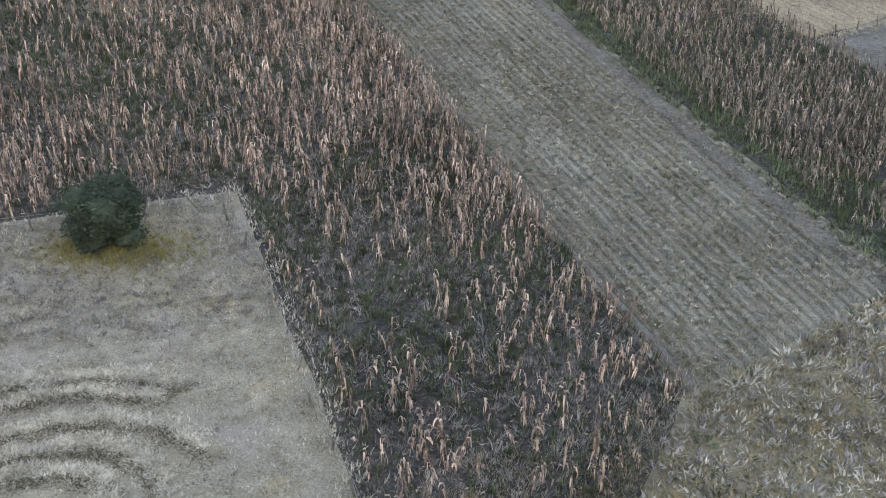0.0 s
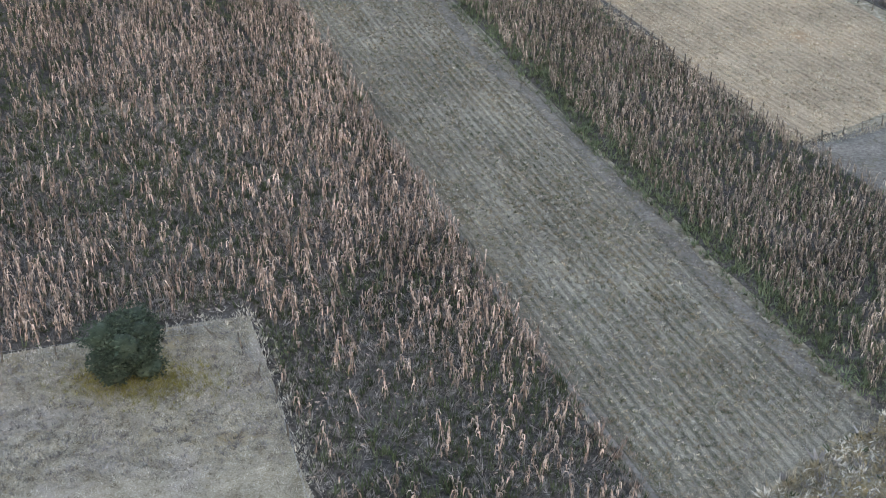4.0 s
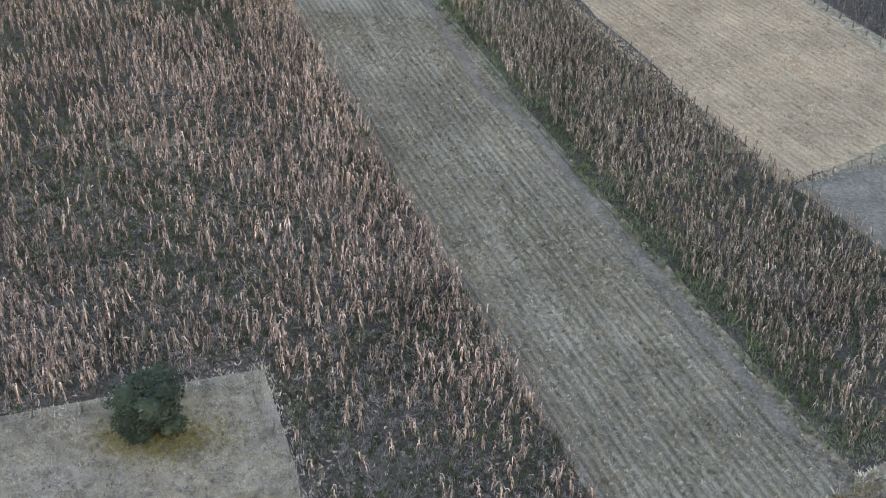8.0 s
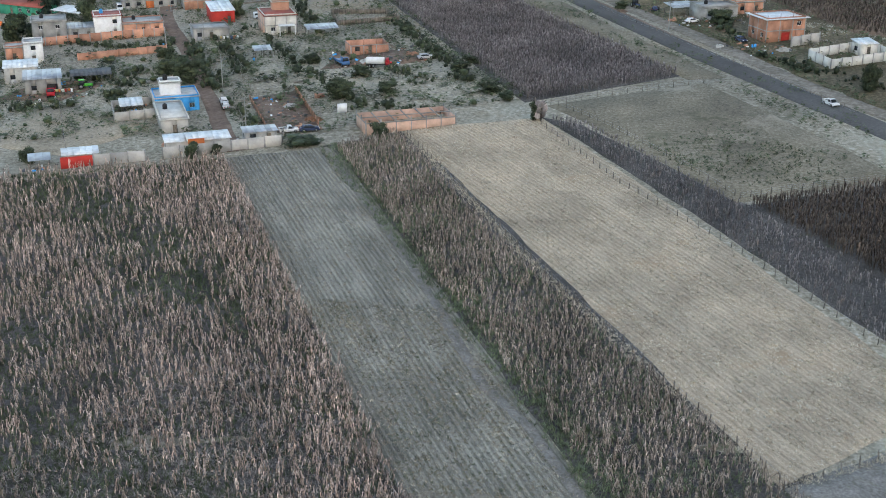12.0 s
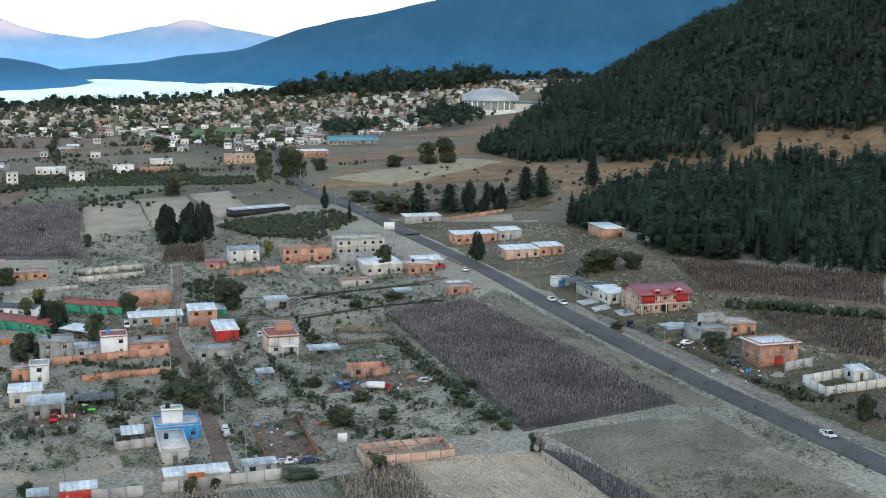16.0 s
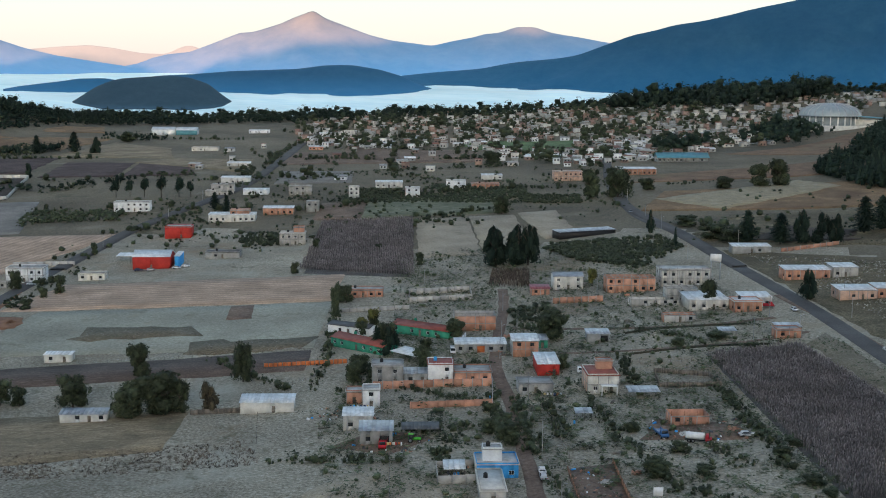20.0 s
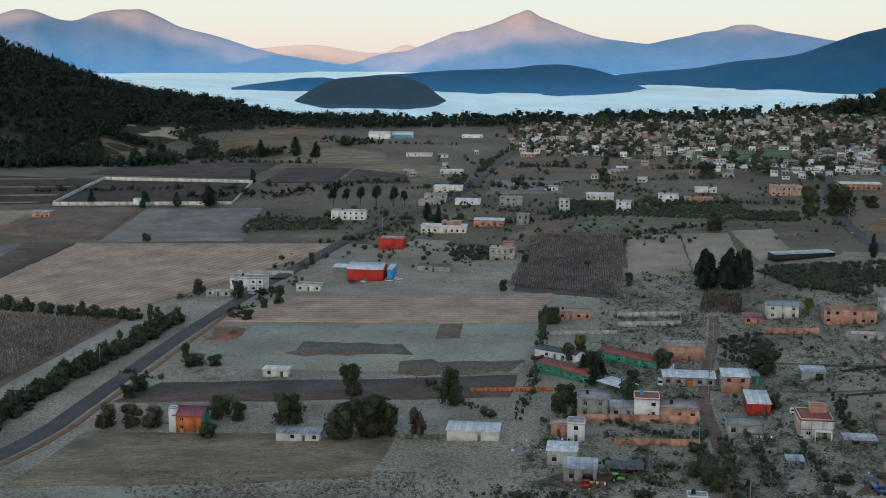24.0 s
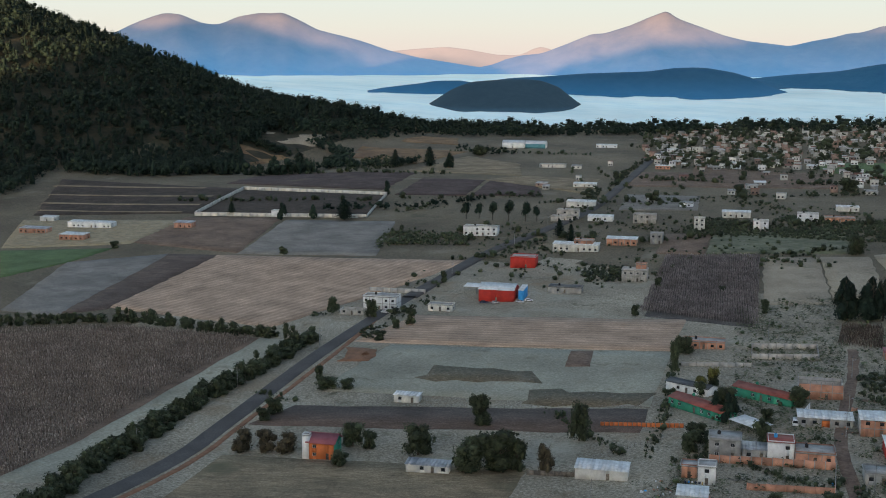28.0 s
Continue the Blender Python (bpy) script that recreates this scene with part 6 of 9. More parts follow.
tree("broad", -57.8, 705.5, 6.1, 9.9)
tree("broad", -38.6, 659.0, 8.2, 9.3)
tree("broad", -28.8, 647.0, 8.0, 8.5)
tree("broad", -82.2, 429.1, 11.0, 6.6)
tree("broad", -140.2, 412.3, 9.7, 4.5)
tree("broad", -121.8, 403.4, 6.1, 2.8)
tree("broad", -118.3, 427.8, 7.7, 4.2)
tree("broad", -155.3, 442.1, 5.4, 2.7)
tree("broad", -69.9, 388.1, 5.7, 2.6)
tree("bare", 18.9, 264.5, 5.6, 2.1)
tree("broad", 56.4, 469.6, 9.5, 8.9)
tree("broad", 67.9, 472.8, 6.9, 5.8)
tree("broad", 76.1, 351.5, 4.2, 4.1)
tree("broad", 95.7, 277.4, 6.9, 2.6)
tree("broad", -17.0, 257.0, 3.6, 2.3)
tree("broad", -137.3, 376.1, 6.6, 4.6)
tree("broad", -183.3, 486.4, 8.0, 3.4)
tree("broad", 50.1, 376.2, 2.6, 2.5)
tree("broad", -55.7, 245.8, 3.8, 2.2)
tree("broad", -51.1, 248.4, 2.3, 1.5)
tree("broad", -33.6, 253.3, 2.0, 4.7)
tree("broad", -90.8, 245.7, 3.4, 2.3)
tree("broad", 17.8, 265.8, 4.5, 1.8)
tree("broad", 3.4, 318.4, 2.2, 3.0)
tree("broad", -28.6, 289.7, 3.4, 3.1)
tree("broad", -29.0, 291.6, 4.4, 4.0)
tree("broad", -70.4, 310.3, 6.3, 4.6)
tree("broad", -77.6, 318.6, 4.2, 3.5)
tree("broad", -39.2, 324.1, 2.9, 2.5)
tree("broad", -24.8, 309.5, 3.1, 3.0)
tree("broad", -17.2, 292.4, 2.9, 3.1)
tree("broad", 1.1, 308.7, 3.0, 3.3)
tree("broad", 8.0, 289.4, 2.6, 3.1)
tree("broad", 11.9, 282.6, 2.2, 2.5)
tree("broad", -213.6, 617.0, 3.1, 3.1)
tree("broad", -182.1, 590.1, 4.1, 2.3)
tree("broad", -35.8, 423.0, 2.9, 3.2)
tree("broad", -23.4, 434.4, 2.9, 4.5)
tree("broad", -10.8, 423.0, 2.0, 2.8)
tree("broad", -50.9, 364.3, 4.7, 3.2)
tree("broad", -83.0, 338.0, 3.1, 3.0)
# ---- building blocks ----
GRID = radians(18.4)


def box(x0, y0, z0, x1, y1, z1):
    return np.array([(x0, y0, z0), (x1, y0, z0), (x1, y1, z0), (x0, y1, z0), (x0, y0, z1), (x1, y0, z1), (x1, y1, z1), (x0, y1, z1)], float)


BOX_FACES = np.array([(0, 3, 2, 1), (4, 5, 6, 7), (0, 1, 5, 4), (1, 2, 6, 5), (2, 3, 7, 6), (3, 0, 4, 7)])


def solid(bs):
    """Boxes, or skewed boxes of eight corners, as one mesh's vertices and faces."""
    return np.concatenate(bs), np.concatenate([BOX_FACES + 8 * k for k in range(len(bs))])


def part(name, bs, mat, parent, label=""):
    me = bpy.data.meshes.new(name)
    fill_mesh(me, *solid(bs))
    me.materials.append(mat)
    o = new(name, me)
    o.parent = parent
    return tagged(o, label) if label else o


def shared(name, me, parent, at, turn=0.0, label=""):
    o = new(name, me)
    o.parent = parent
    o.matrix_basis = Matrix.LocRotScale(at, Euler((0, 0, turn)), None)
    return tagged(o, label) if label else o


def box_mesh(name, bs, mat):
    me = bpy.data.meshes.new(name)
    fill_mesh(me, *solid(bs))
    me.materials.append(mat)
    return me


def base(name, x, y, turn, label, category, group="", z=None):
    e = tagged(new(name), label, category, group)
    e.matrix_world = Matrix.LocRotScale((x, y, tz(x, y) if z is None else z), Euler((0, 0, turn)), None)
    return e


FRAME = {k: box_mesh("window_frame", [box(-0.65, -0.04, 0, -0.58, 0.04, 1.15), box(0.58, -0.04, 0, 0.65, 0.04, 1.15), box(-0.58, -0.04, 1.08, 0.58, 0.04, 1.15), box(-0.58, -0.04, 0, 0.58, 0.04, 0.07), box(-0.03, -0.03, 0.07, 0.03, 0.03, 1.08)], M[k]) for k in ("whitewash", "black")}
PANE = box_mesh("pane", [box(-0.58, -0.01, 0.07, 0.58, 0.01, 1.08)], M["glass"])
DOOR = {k: box_mesh("door", [box(-0.5, -0.03, 0, 0.5, 0.03, 2.1), box(-0.42, -0.045, 0.15, 0.42, -0.03, 0.95), box(-0.42, -0.045, 1.1, 0.42, -0.03, 2.0)], M[k]) for k in ("wood", "whitewash", "blue", "red", "black")}
GATE = {k: box_mesh("garage_door", [box(-1.3, -0.03, 0, 1.3, 0.03, 2.3)], M[k]) for k in ("black", "red", "orange", "blue", "whitewash", "wood")}
SLAT = {k: box_mesh("slat", [box(-1.25, -0.06, 0, 1.25, -0.03, 0.22)], M[k]) for k in GATE}


def pierced(length, height, openings, thick=0.2):
    """A wall along x from the ground, with openings (x0, x1, z0, z1) through it."""
    xs = sorted({0.0, length} | {v for o in openings for v in o[:2]})
    res = []
    for a, b in zip(xs[:-1], xs[1:]):
        zs = [-1.2]
        for o in sorted((o for o in openings if o[0] <= a + 1e-6 and o[1] >= b - 1e-6), key=lambda o: o[2]):
            res.append(box(a, 0, zs[-1], b, thick, o[2]))
            zs.append(o[3])
        res.append(box(a, 0, zs[-1], b, thick, height))
    return [r for r in res if np.ptp(r[:, 2]) > 0.01]


def house(x, y, w, d, storeys=1, wall="brick", roof="slab", label="", turn=GRID, front=None, door="wood", gate=None, columns=None, high=2.75, frame="black", roof_mat=None, windows=True, tank=None, name="house", rise=1.4, over=0.35, stubs=False, extra=0.0, side=None):
    """A house on a plan corner: pierced walls, windows, door, columns, roof."""
    h = storeys * high + extra
    zs = [tz(x + a * math.cos(turn) - b * math.sin(turn), y + a * math.sin(turn) + b * math.cos(turn)) for a, b in ((0, 0), (w, 0), (0, d), (w, d))]
    e = base(name, x, y, turn, label, "house" if name == "house" else name.replace("_", " "), z=sum(zs) / 4)
    mf, ms = M[front or wall], M[side or wall]
    columns = wall in ("brick", "salmon", "block") if columns is None else columns
    sides = (("front", w, (0, 0), 0.0, mf), ("back", w, (w, d), math.pi, ms), ("right", d - 0.4, (w, 0.2), math.pi / 2, ms), ("left", d - 0.4, (0, d - 0.2), -math.pi / 2, ms))
    for which, length, at, rot, mat in sides:
        openings, wins = [], []
        n = max(1, int(length / 3.4))
        for s in range(storeys):
            for k in range(n):
                c = length * (k + 0.5) / n
                if which == "front" and s == 0 and k == n // 2 and gate is None and door:
                    openings.append((c - 0.5, c + 0.5, 0.0, 2.1))
                    shared("door", DOOR[door], e, (c, 0.08, 0))
                elif which == "front" and s == 0 and k == n // 2 and gate:
                    openings.append((c - 1.3, c + 1.3, 0.0, 2.3))
                    leaf_door = shared("garage_door", GATE[gate], e, (c, 0.1, 0))
                    for j in range(6):
                        shared("slat", SLAT[gate], leaf_door, (0, 0, 0.12 + 0.36 * j))
                elif windows and which != "back" and length > 2.6 and rng.uniform() < (0.7 if which == "front" else 0.3):
                    if openings and openings[-1][1] > c - 0.7 and abs(openings[-1][2] - s * high) < 1.2:
                        continue
                    openings.append((c - 0.65, c + 0.65, s * high + 0.95, s * high + 2.1))
                    wins.append((c, s * high + 0.95))
        me = box_mesh("wall", pierced(length, h, openings), mat)
        o = shared("wall", me, e, (at[0], at[1], 0), rot)
        for c, z in wins:
            cr, sr = math.cos(rot), math.sin(rot)
            f = shared("window", FRAME[frame], e, (at[0] + c * cr - 0.1 * sr, at[1] + c * sr + 0.1 * cr, z), rot)
            shared("pane", PANE, f, (0, 0, 0))
    if columns:
        post = box_mesh("column", [box(-0.12, -0.12, -1.0, 0.12, 0.12, h + (0.7 if stubs else 0.0))], M["concrete"])
        nx = max(1, round(w / 3.6))
        for k in range(nx + 1):
            shared("column", post, e, (w * k / nx, 0.09, 0))
        for k in range(1, max(1, round(d / 4)) + 1):
            for xx in (0.09, w - 0.09):
                shared("column", post, e, (xx, d * k / max(1, round(d / 4)), 0))
        for s in range(1, storeys + 1):
            part("beam", [box(-0.03, -0.03, s * high - 0.25, w + 0.03, 0.0, s * high), box(-0.03, 0, s * high - 0.25, 0.0, d, s * high), box(w, 0, s * high - 0.25, w + 0.03, d, s * high)], M["concrete"], e)
    if columns and roof in ("slab", "none") and rng.uniform() < 0.75:
        for k in range(max(1, round(w / 3.6)) + 1):
            xx = w * k / max(1, round(w / 3.6))
            part("starter_bars", [box(xx - 0.09, 0.0, h, xx - 0.05, 0.04, h + rng.uniform(0.9, 1.5)), box(xx + 0.05, 0.1, h, xx + 0.09, 0.14, h + rng.uniform(0.9, 1.5))], M["rust"], e)
    if roof == "slab":
        part("roof", [box(-over, -over, h, w + over, d + over, h + 0.16)], M[roof_mat or "slab"], e)
        part("parapet", [box(0, 0, h + 0.16, w, 0.14, h + 0.5), box(0, d - 0.14, h + 0.16, w, d, h + 0.5), box(0, 0.14, h + 0.16, 0.14, d - 0.14, h + 0.5), box(w - 0.14, 0.14, h + 0.16, w, d - 0.14, h + 0.5)], mf, e)
    elif roof == "sheet":
        rm = M[roof_mat or "sheet_white"]
        n = max(3, int(w / 1.1))
        for k in range(n):
            a, b = -over + (w + 2 * over) * k / n, -over + (w + 2 * over) * (k + 1) / n
            q = box(a, -over, h, b - 0.02, d + over, h + 0.06)
            q[:, 2] += rise * 0.5 * (q[:, 1] + over) / (d + 2 * over) + (0.02 if k % 2 else 0.0)
            part("roof_sheet", [q], rm, e)
        q = box(0, d - 0.2, h, w, d, h + 0.01)
        q[4:, 2] = h + rise * 0.5 * 0.9
        part("gable", [q], ms, e)
    elif roof == "gable":
        rm = M[roof_mat or "sheet_red"]
        for sgn in (0, 1):
            q = box(-over, -over, h, w + over, d / 2, h + 0.1) if sgn == 0 else box(-over, d / 2, h, w + over, d + over, h + 0.1)
            t = (q[:, 1] + over) / (d / 2 + over) if sgn == 0 else (d + over - q[:, 1]) / (d / 2 + over)
            q[:, 2] += rise * t
            part("roof", [q], rm, e)
        part("ridge", [box(-over, d / 2 - 0.15, h + rise + 0.08, w + over, d / 2 + 0.15, h + rise + 0.16)], rm, e)
        for xx in (0.0, w - 0.2):
            g = box(xx, 0.1, h, xx + 0.2, d - 0.1, h + 0.01)
            g[4:, 1] = d / 2 + np.sign(g[4:, 1] - d / 2) * 0.05
            g[4:, 2] = h + rise * 0.97
            part("gable", [g], ms, e)
    elif roof == "beams":
        for k in range(max(3, int(w / 3.0)) + 1):
            xx = w * k / max(3, int(w / 3.0))
            part("roof_beam", [box(xx - 0.09, 0, h - 0.25, xx + 0.09, d, h)], M["concrete"], e)
        part("roof_beam", [box(0, d * 0.45, h, w, d * 0.45 + 0.2, h + 0.2)], M["concrete"], e)
    if not tank and roof == "slab" and name == "house" and d > 6 and rng.uniform() < 0.4:
        tank = "black"
    if tank:
        water_tank(e, w * 0.3, d * 0.6, h + 0.16 if roof != "gable" else h + 1.2, tank)
    return e


def turned(profile, sides=14):
    """A lathed solid: rings of (radius, height)."""
    v, f = [], []
    for r, z in profile:
        for k in range(sides):
            a = 2 * math.pi * k / sides
            v.append((r * math.cos(a), r * math.sin(a), z))
    for j in range(len(profile) - 1):
        for k in range(sides):
            n = (k + 1) % sides
            a, b = j * sides, (j + 1) * sides
            f.append((a + k, a + n, b + n, b + k))
    return np.array(v), np.array(f)


TANK = {k: (mesh_of("tank_body", turned([(0.0, 0.0), (0.55, 0.0), (0.58, 0.1), (0.55, 0.3), (0.58, 0.5), (0.55, 0.75), (0.57, 0.95), (0.35, 1.2), (0.25, 1.25)]), M[m]), mesh_of("lid", turned([(0.0, 1.34), (0.22, 1.33), (0.27, 1.25), (0.0, 1.25)]), M[m])) for k, m in (("black", "black"), ("blue", "blue"), ("green", "green"))}


def water_tank(house_empty, lx, ly, lz, colour):
    m = house_empty.matrix_world @ Matrix.Translation((lx, ly, lz))
    e = tagged(new("water_tank"), f"{colour} plastic water tank on a flat roof", "water tank")
    e.matrix_world = m
    for name, me in zip(("tank_body", "lid"), TANK[colour]):
        shared(name, me, e, (0, 0, 0))
    return e


def wall_run(points, height, mat, label, step=3.0, name="yard_wall", post="concrete", panel_thick=0.16, cap=False):
    """A free-standing wall of panels between posts."""
    e = base(name, points[0][0], points[0][1], 0.0, label, "wall")
    x0, y0, z0 = e.matrix_world.translation
    post_me = box_mesh("post", [box(-0.13, -0.13, -0.6, 0.13, 0.13, height + 0.08)], M[post])
    for a, b in zip(points[:-1], points[1:]):
        a, b = np.array(a, float), np.array(b, float)
        length = np.linalg.norm(b - a)
        n = max(1, round(length / step))
        rot = math.atan2(b[1] - a[1], b[0] - a[0])
        panel = box_mesh("panel", [box(0.13, -panel_thick / 2, -0.6, length / n - 0.13, panel_thick / 2, height)], M[mat])
        for k in range(n + 1):
            q = a + (b - a) * k / n
            z = tz(*q) - z0
            shared("post", post_me, e, (q[0] - x0, q[1] - y0, z), rot)
            if k < n:
                shared("panel", panel, e, (q[0] - x0, q[1] - y0, z), rot)
    return e


def canopy(x, y, w, d, h, label, turn=GRID, mat="sheet_grey", tilt=0.5):
    """A sheet roof on posts."""
    e = base("canopy", x, y, turn, label, "canopy")
    for a in (0.1, w / 2, w - 0.1):
        for b in (0.1, d - 0.1):
            part("post", [box(a - 0.07, b - 0.07, -0.5, a + 0.07, b + 0.07, h + tilt * b / d)], M["wood"], e)
    n = max(3, int(w / 1.1))
    for k in range(n):
        q = box(-0.3 + (w + 0.6) * k / n, -0.3, h, -0.3 + (w + 0.6) * (k + 1) / n - 0.02, d + 0.3, h + 0.05)
        q[:, 2] += tilt * q[:, 1] / d + (0.02 if k % 2 else 0)
        part("roof_sheet", [q], M[mat], e)
    return e


# ---- the near lots by the lane ----
blue = house(-71.8, 281.0, 10.4, 9, 1, "block", "slab", "bright blue house with a flat concrete roof", front="blue", high=3.6, frame="whitewash", columns=False, name="house")
house(-71.0, 284.0, 4.8, 4, 1, "whitewash", "slab", "white stair tower on the blue house's roof", windows=False, door=None, high=6.8, tank="black", columns=False, name="roof_room")
wall_run([(-80.4, 276.2), (-70.5, 279.4)], 2.3, "block", "grey block wall round a roofless yard")
wall_run([(-80.4, 276.2), (-84.0, 287.0), (-75.0, 290.0)], 2.3, "block", "grey block wall round a roofless yard")
canopy(-80.0, 281.0, 5.0, 5.5, 2.4, "pale sheet canopy inside a block-walled yard", mat="sheet_white")
house(-66.4, 263.9, 6.0, 15.5, 1, "block", "slab", "long low block house with a pale roof slab", high=3.3, roof_mat="offwhite", columns=False)
house(-61.6, 247.4, 13.5, 5.0, 1, "block", "sheet", "low house with a pale blue-white sheet roof behind the block wall", high=2.9, rise=0.6, gate="orange", columns=False)
house(-57.0, 248.2, 3.4, 3.2, 1, "orange", "sheet", "small orange room with a white roof", high=3.6, rise=0.3, columns=False, door=None, windows=False, name="roof_room")
house(-46.0, 254.5, 7.0, 4.0, 1, "block", "sheet", "unfinished block room with a sheet roof", high=2.6, rise=0.3, roof_mat="sheet_grey", columns=False)
wall_run([(-62.2, 246.2), (-37.9, 253.2)], 2.5, "block", "grey block wall facing the maize field", 3.4)
wall_run([(-82.4, 240.7), (-76.0, 242.8)], 2.5, "red", "red-painted block wall facing the maize", 6.5)
wall_run([(-76.0, 242.8), (-65.6, 245.0)], 2.4, "block", "grey block wall facing the maize", 3.5)
house(-82.0, 241.8, 7.0, 4.5, 1, "block", "sheet", "shed with a pale blue sheet roof behind a red wall", high=2.5, rise=0.4, columns=False)
canopy(-88.5, 240.0, 4.0, 3.0, 2.2, "blue-grey sheet lean-to by the wall", mat="sheet_grey")
wall_run([(-37.9, 253.2), (-38.5, 262.0)], 1.6, "wood", "low plank fence by the parked cars", 2.5)
house(-19.9, 258.3, 20.8, 9.0, 1, "salmon", "beams", "unroofed salmon block building with concrete beams", high=2.3, windows=False, door=None, stubs=True)
sign = base("sign_board", -26.7, 275.4, GRID, "blank white board on two posts", "sign")
for a in (-0.8, 0.8):
    part("post", [box(a - 0.06, -0.06, -0.3, a + 0.06, 0.06, 2.4)], M["wood"], sign)
part("board", [box(-1.15, -0.1, 0.5, 1.15, 0.0, 2.7)], M["whitewash"], sign)
wall_run([(-31.5, 268.0), (-40.5, 298.0)], 1.3, "redsoil", "low red-brown brick wall under construction", 3.0, post="brick")
wall_run([(-43.0, 266.0), (-51.0, 292.0)], 0.9, "redsoil", "low red-brown brick wall under construction", 3.0, post="brick")
house(-29.2, 330.9, 10.8, 7.0, 1, "brick", "none", "roofless half-built orange brick house", high=2.6)
canopy(-43.8, 355.0, 9.0, 5.0, 2.5, "open shelter with a few roof sheets", mat="sheet_grey")
# both sides of the lane
house(-57.2, 359.9, 9.6, 12.5, 2, "offwhite", "slab", "two-storey white and brick house with a red roof slab", front="offwhite", side="salmon", roof_mat="sheet_red", frame="whitewash", columns=True)
porch = base("porch", -52.6, 357.8, GRID, "white concrete porch frame before the house", "porch")
for a in (0.0, 4.6):
    part("column", [box(a, 0, -0.5, a + 0.25, 0.25, 3.0)], M["whitewash"], porch)
part("beam", [box(0, 0, 3.0, 4.85, 2.4, 3.25)], M["whitewash"], porch)
house(-56.0, 368.5, 5.0, 3.6, 1, "brick", "slab", "brick stair room on a red roof", high=8.0, windows=False, door=None, columns=False, name="roof_room")
house(-90.3, 402.0, 9.0, 9.0, 2, "block", "sheet", "two-storey grey and brick house with a sheet roof", front="brick")
house(-76.5, 378.5, 7.0, 14.0, 1, "red", "sheet", "shed with red walls and a white sheet roof", high=3.8, columns=False, windows=False)
house(-77.9, 356.5, 10.5, 8.5, 1, "concrete", "slab", "grey concrete house with a dark flat roof", high=3.0, roof_mat="concrete", columns=False)
house(-88.0, 414.0, 7.5, 7.0, 1, "green", "sheet", "small green and grey house with a sheet roof", high=3.0, roof_mat="sheet_grey", columns=False)
house(-68.0, 425.0, 8.0, 6.0, 1, "concrete", "sheet", "grey shed with a dark opening", high=3.0, roof_mat="sheet_grey", gate="black", columns=False)
canopy(-56.0, 333.0, 4.5, 3.5, 2.2, "small grey sheet shelter on a lot", mat="sheet_grey")
house(-111.5, 404.5, 18.0, 9.0, 1, "concrete", "sheet", "yard house with a pale sheet roof and an orange shutter", high=3.0, rise=0.8, gate="orange", columns=False)
wall_run([(-113.0, 424.0), (-111.8, 405.0)], 3.2, "whitewash", "white wall of the yard")
house(-121.0, 437.6, 15.7, 10.0, 2, "brick", "beams", "large unfinished two-storey brick house", high=2.9, stubs=True, windows=False, side="block")
wall_run([(-125.8, 357.2), (-107, 362), (-88.6, 365.6)], 2.6, "brick", "orange brick wall before the white house", 3.2)
wall_run([(-107.2, 338.3), (-83.4, 344.7)], 2.1, "brick", "free-standing orange brick wall on a lot", 2.8, post="brick")
wall_run([(-88.6, 365.6), (-83.4, 344.7)], 2.0, "block", "grey wall beside the dirt lane", 3.0)
house(-127.1, 360.5, 9.8, 9.5, 2, "concrete", "slab", "two-storey grey concrete house", high=3.1, frame="whitewash", columns=False)
house(-117.4, 364.2, 7.8, 7.5, 1, "concrete", "sheet", "low wing with a pale blue-grey sheet roof", high=3.2, rise=0.6, roof_mat="sheet_grey", columns=False)
house(-109.7, 365.3, 8.0, 8.5, 2, "whitewash", "slab", "white two-storey house with a red-floored roof terrace", high=3.1, roof_mat="sheet_red", tank="blue", columns=False)
house(-101.4, 366.5, 12.0, 9.5, 1, "brick", "slab", "brick house with a wide grey roof slab", high=3.4)
house(-128.3, 340.0, 4.8, 5.5, 1, "brick", "slab", "small unfinished brick room", high=3.8)
house(-121.7, 336.4, 5.2, 6.5, 2, "whitewash", "slab", "narrow white two-storey house", frame="black", columns=False)
house(-119.9, 314.9, 8.5, 8.5, 1, "block", "sheet", "grey block shed with a white sheet roof", high=4.0, rise=0.5, columns=False)
house(-110.5, 303.0, 9.0, 7.5, 1, "concrete", "sheet", "concrete workshop with a grey sheet roof", high=3.8, roof_mat="sheet_grey", gate="black", columns=False)
canopy(-100.5, 310.0, 10.0, 5.0, 2.8, "brown sheet canopy over a yard", mat="sheet_dark")
house(-156.9, 325.4, 16.0, 7.0, 1, "offwhite", "sheet", "long white shed with a pale sheet roof", high=3.2, rise=1.6, windows=False, columns=False)
# the school
house(-161.0, 411.2, 26.6, 8.0, 1, "green", "gable", "long green school building with a red roof", turn=radians(-26), high=3.0, frame="whitewash", columns=False, tank="green")
house(-144.7, 433.3, 25.6, 8.0, 1, "green", "gable", "long green school building with a red roof", turn=radians(-17), high=3.0, frame="whitewash", columns=False, tank="green")
house(-170.1, 431.0, 18.5, 7.0, 1, "whitewash", "gable", "white school building with a dark roof", turn=radians(-12), high=3.0, roof_mat="sheet_dark", columns=False, rise=1.0)
canopy(-131.6, 392.6, 13.0, 7.0, 3.6, "white sheet roof over a school court", turn=radians(-28), mat="sheet_white")
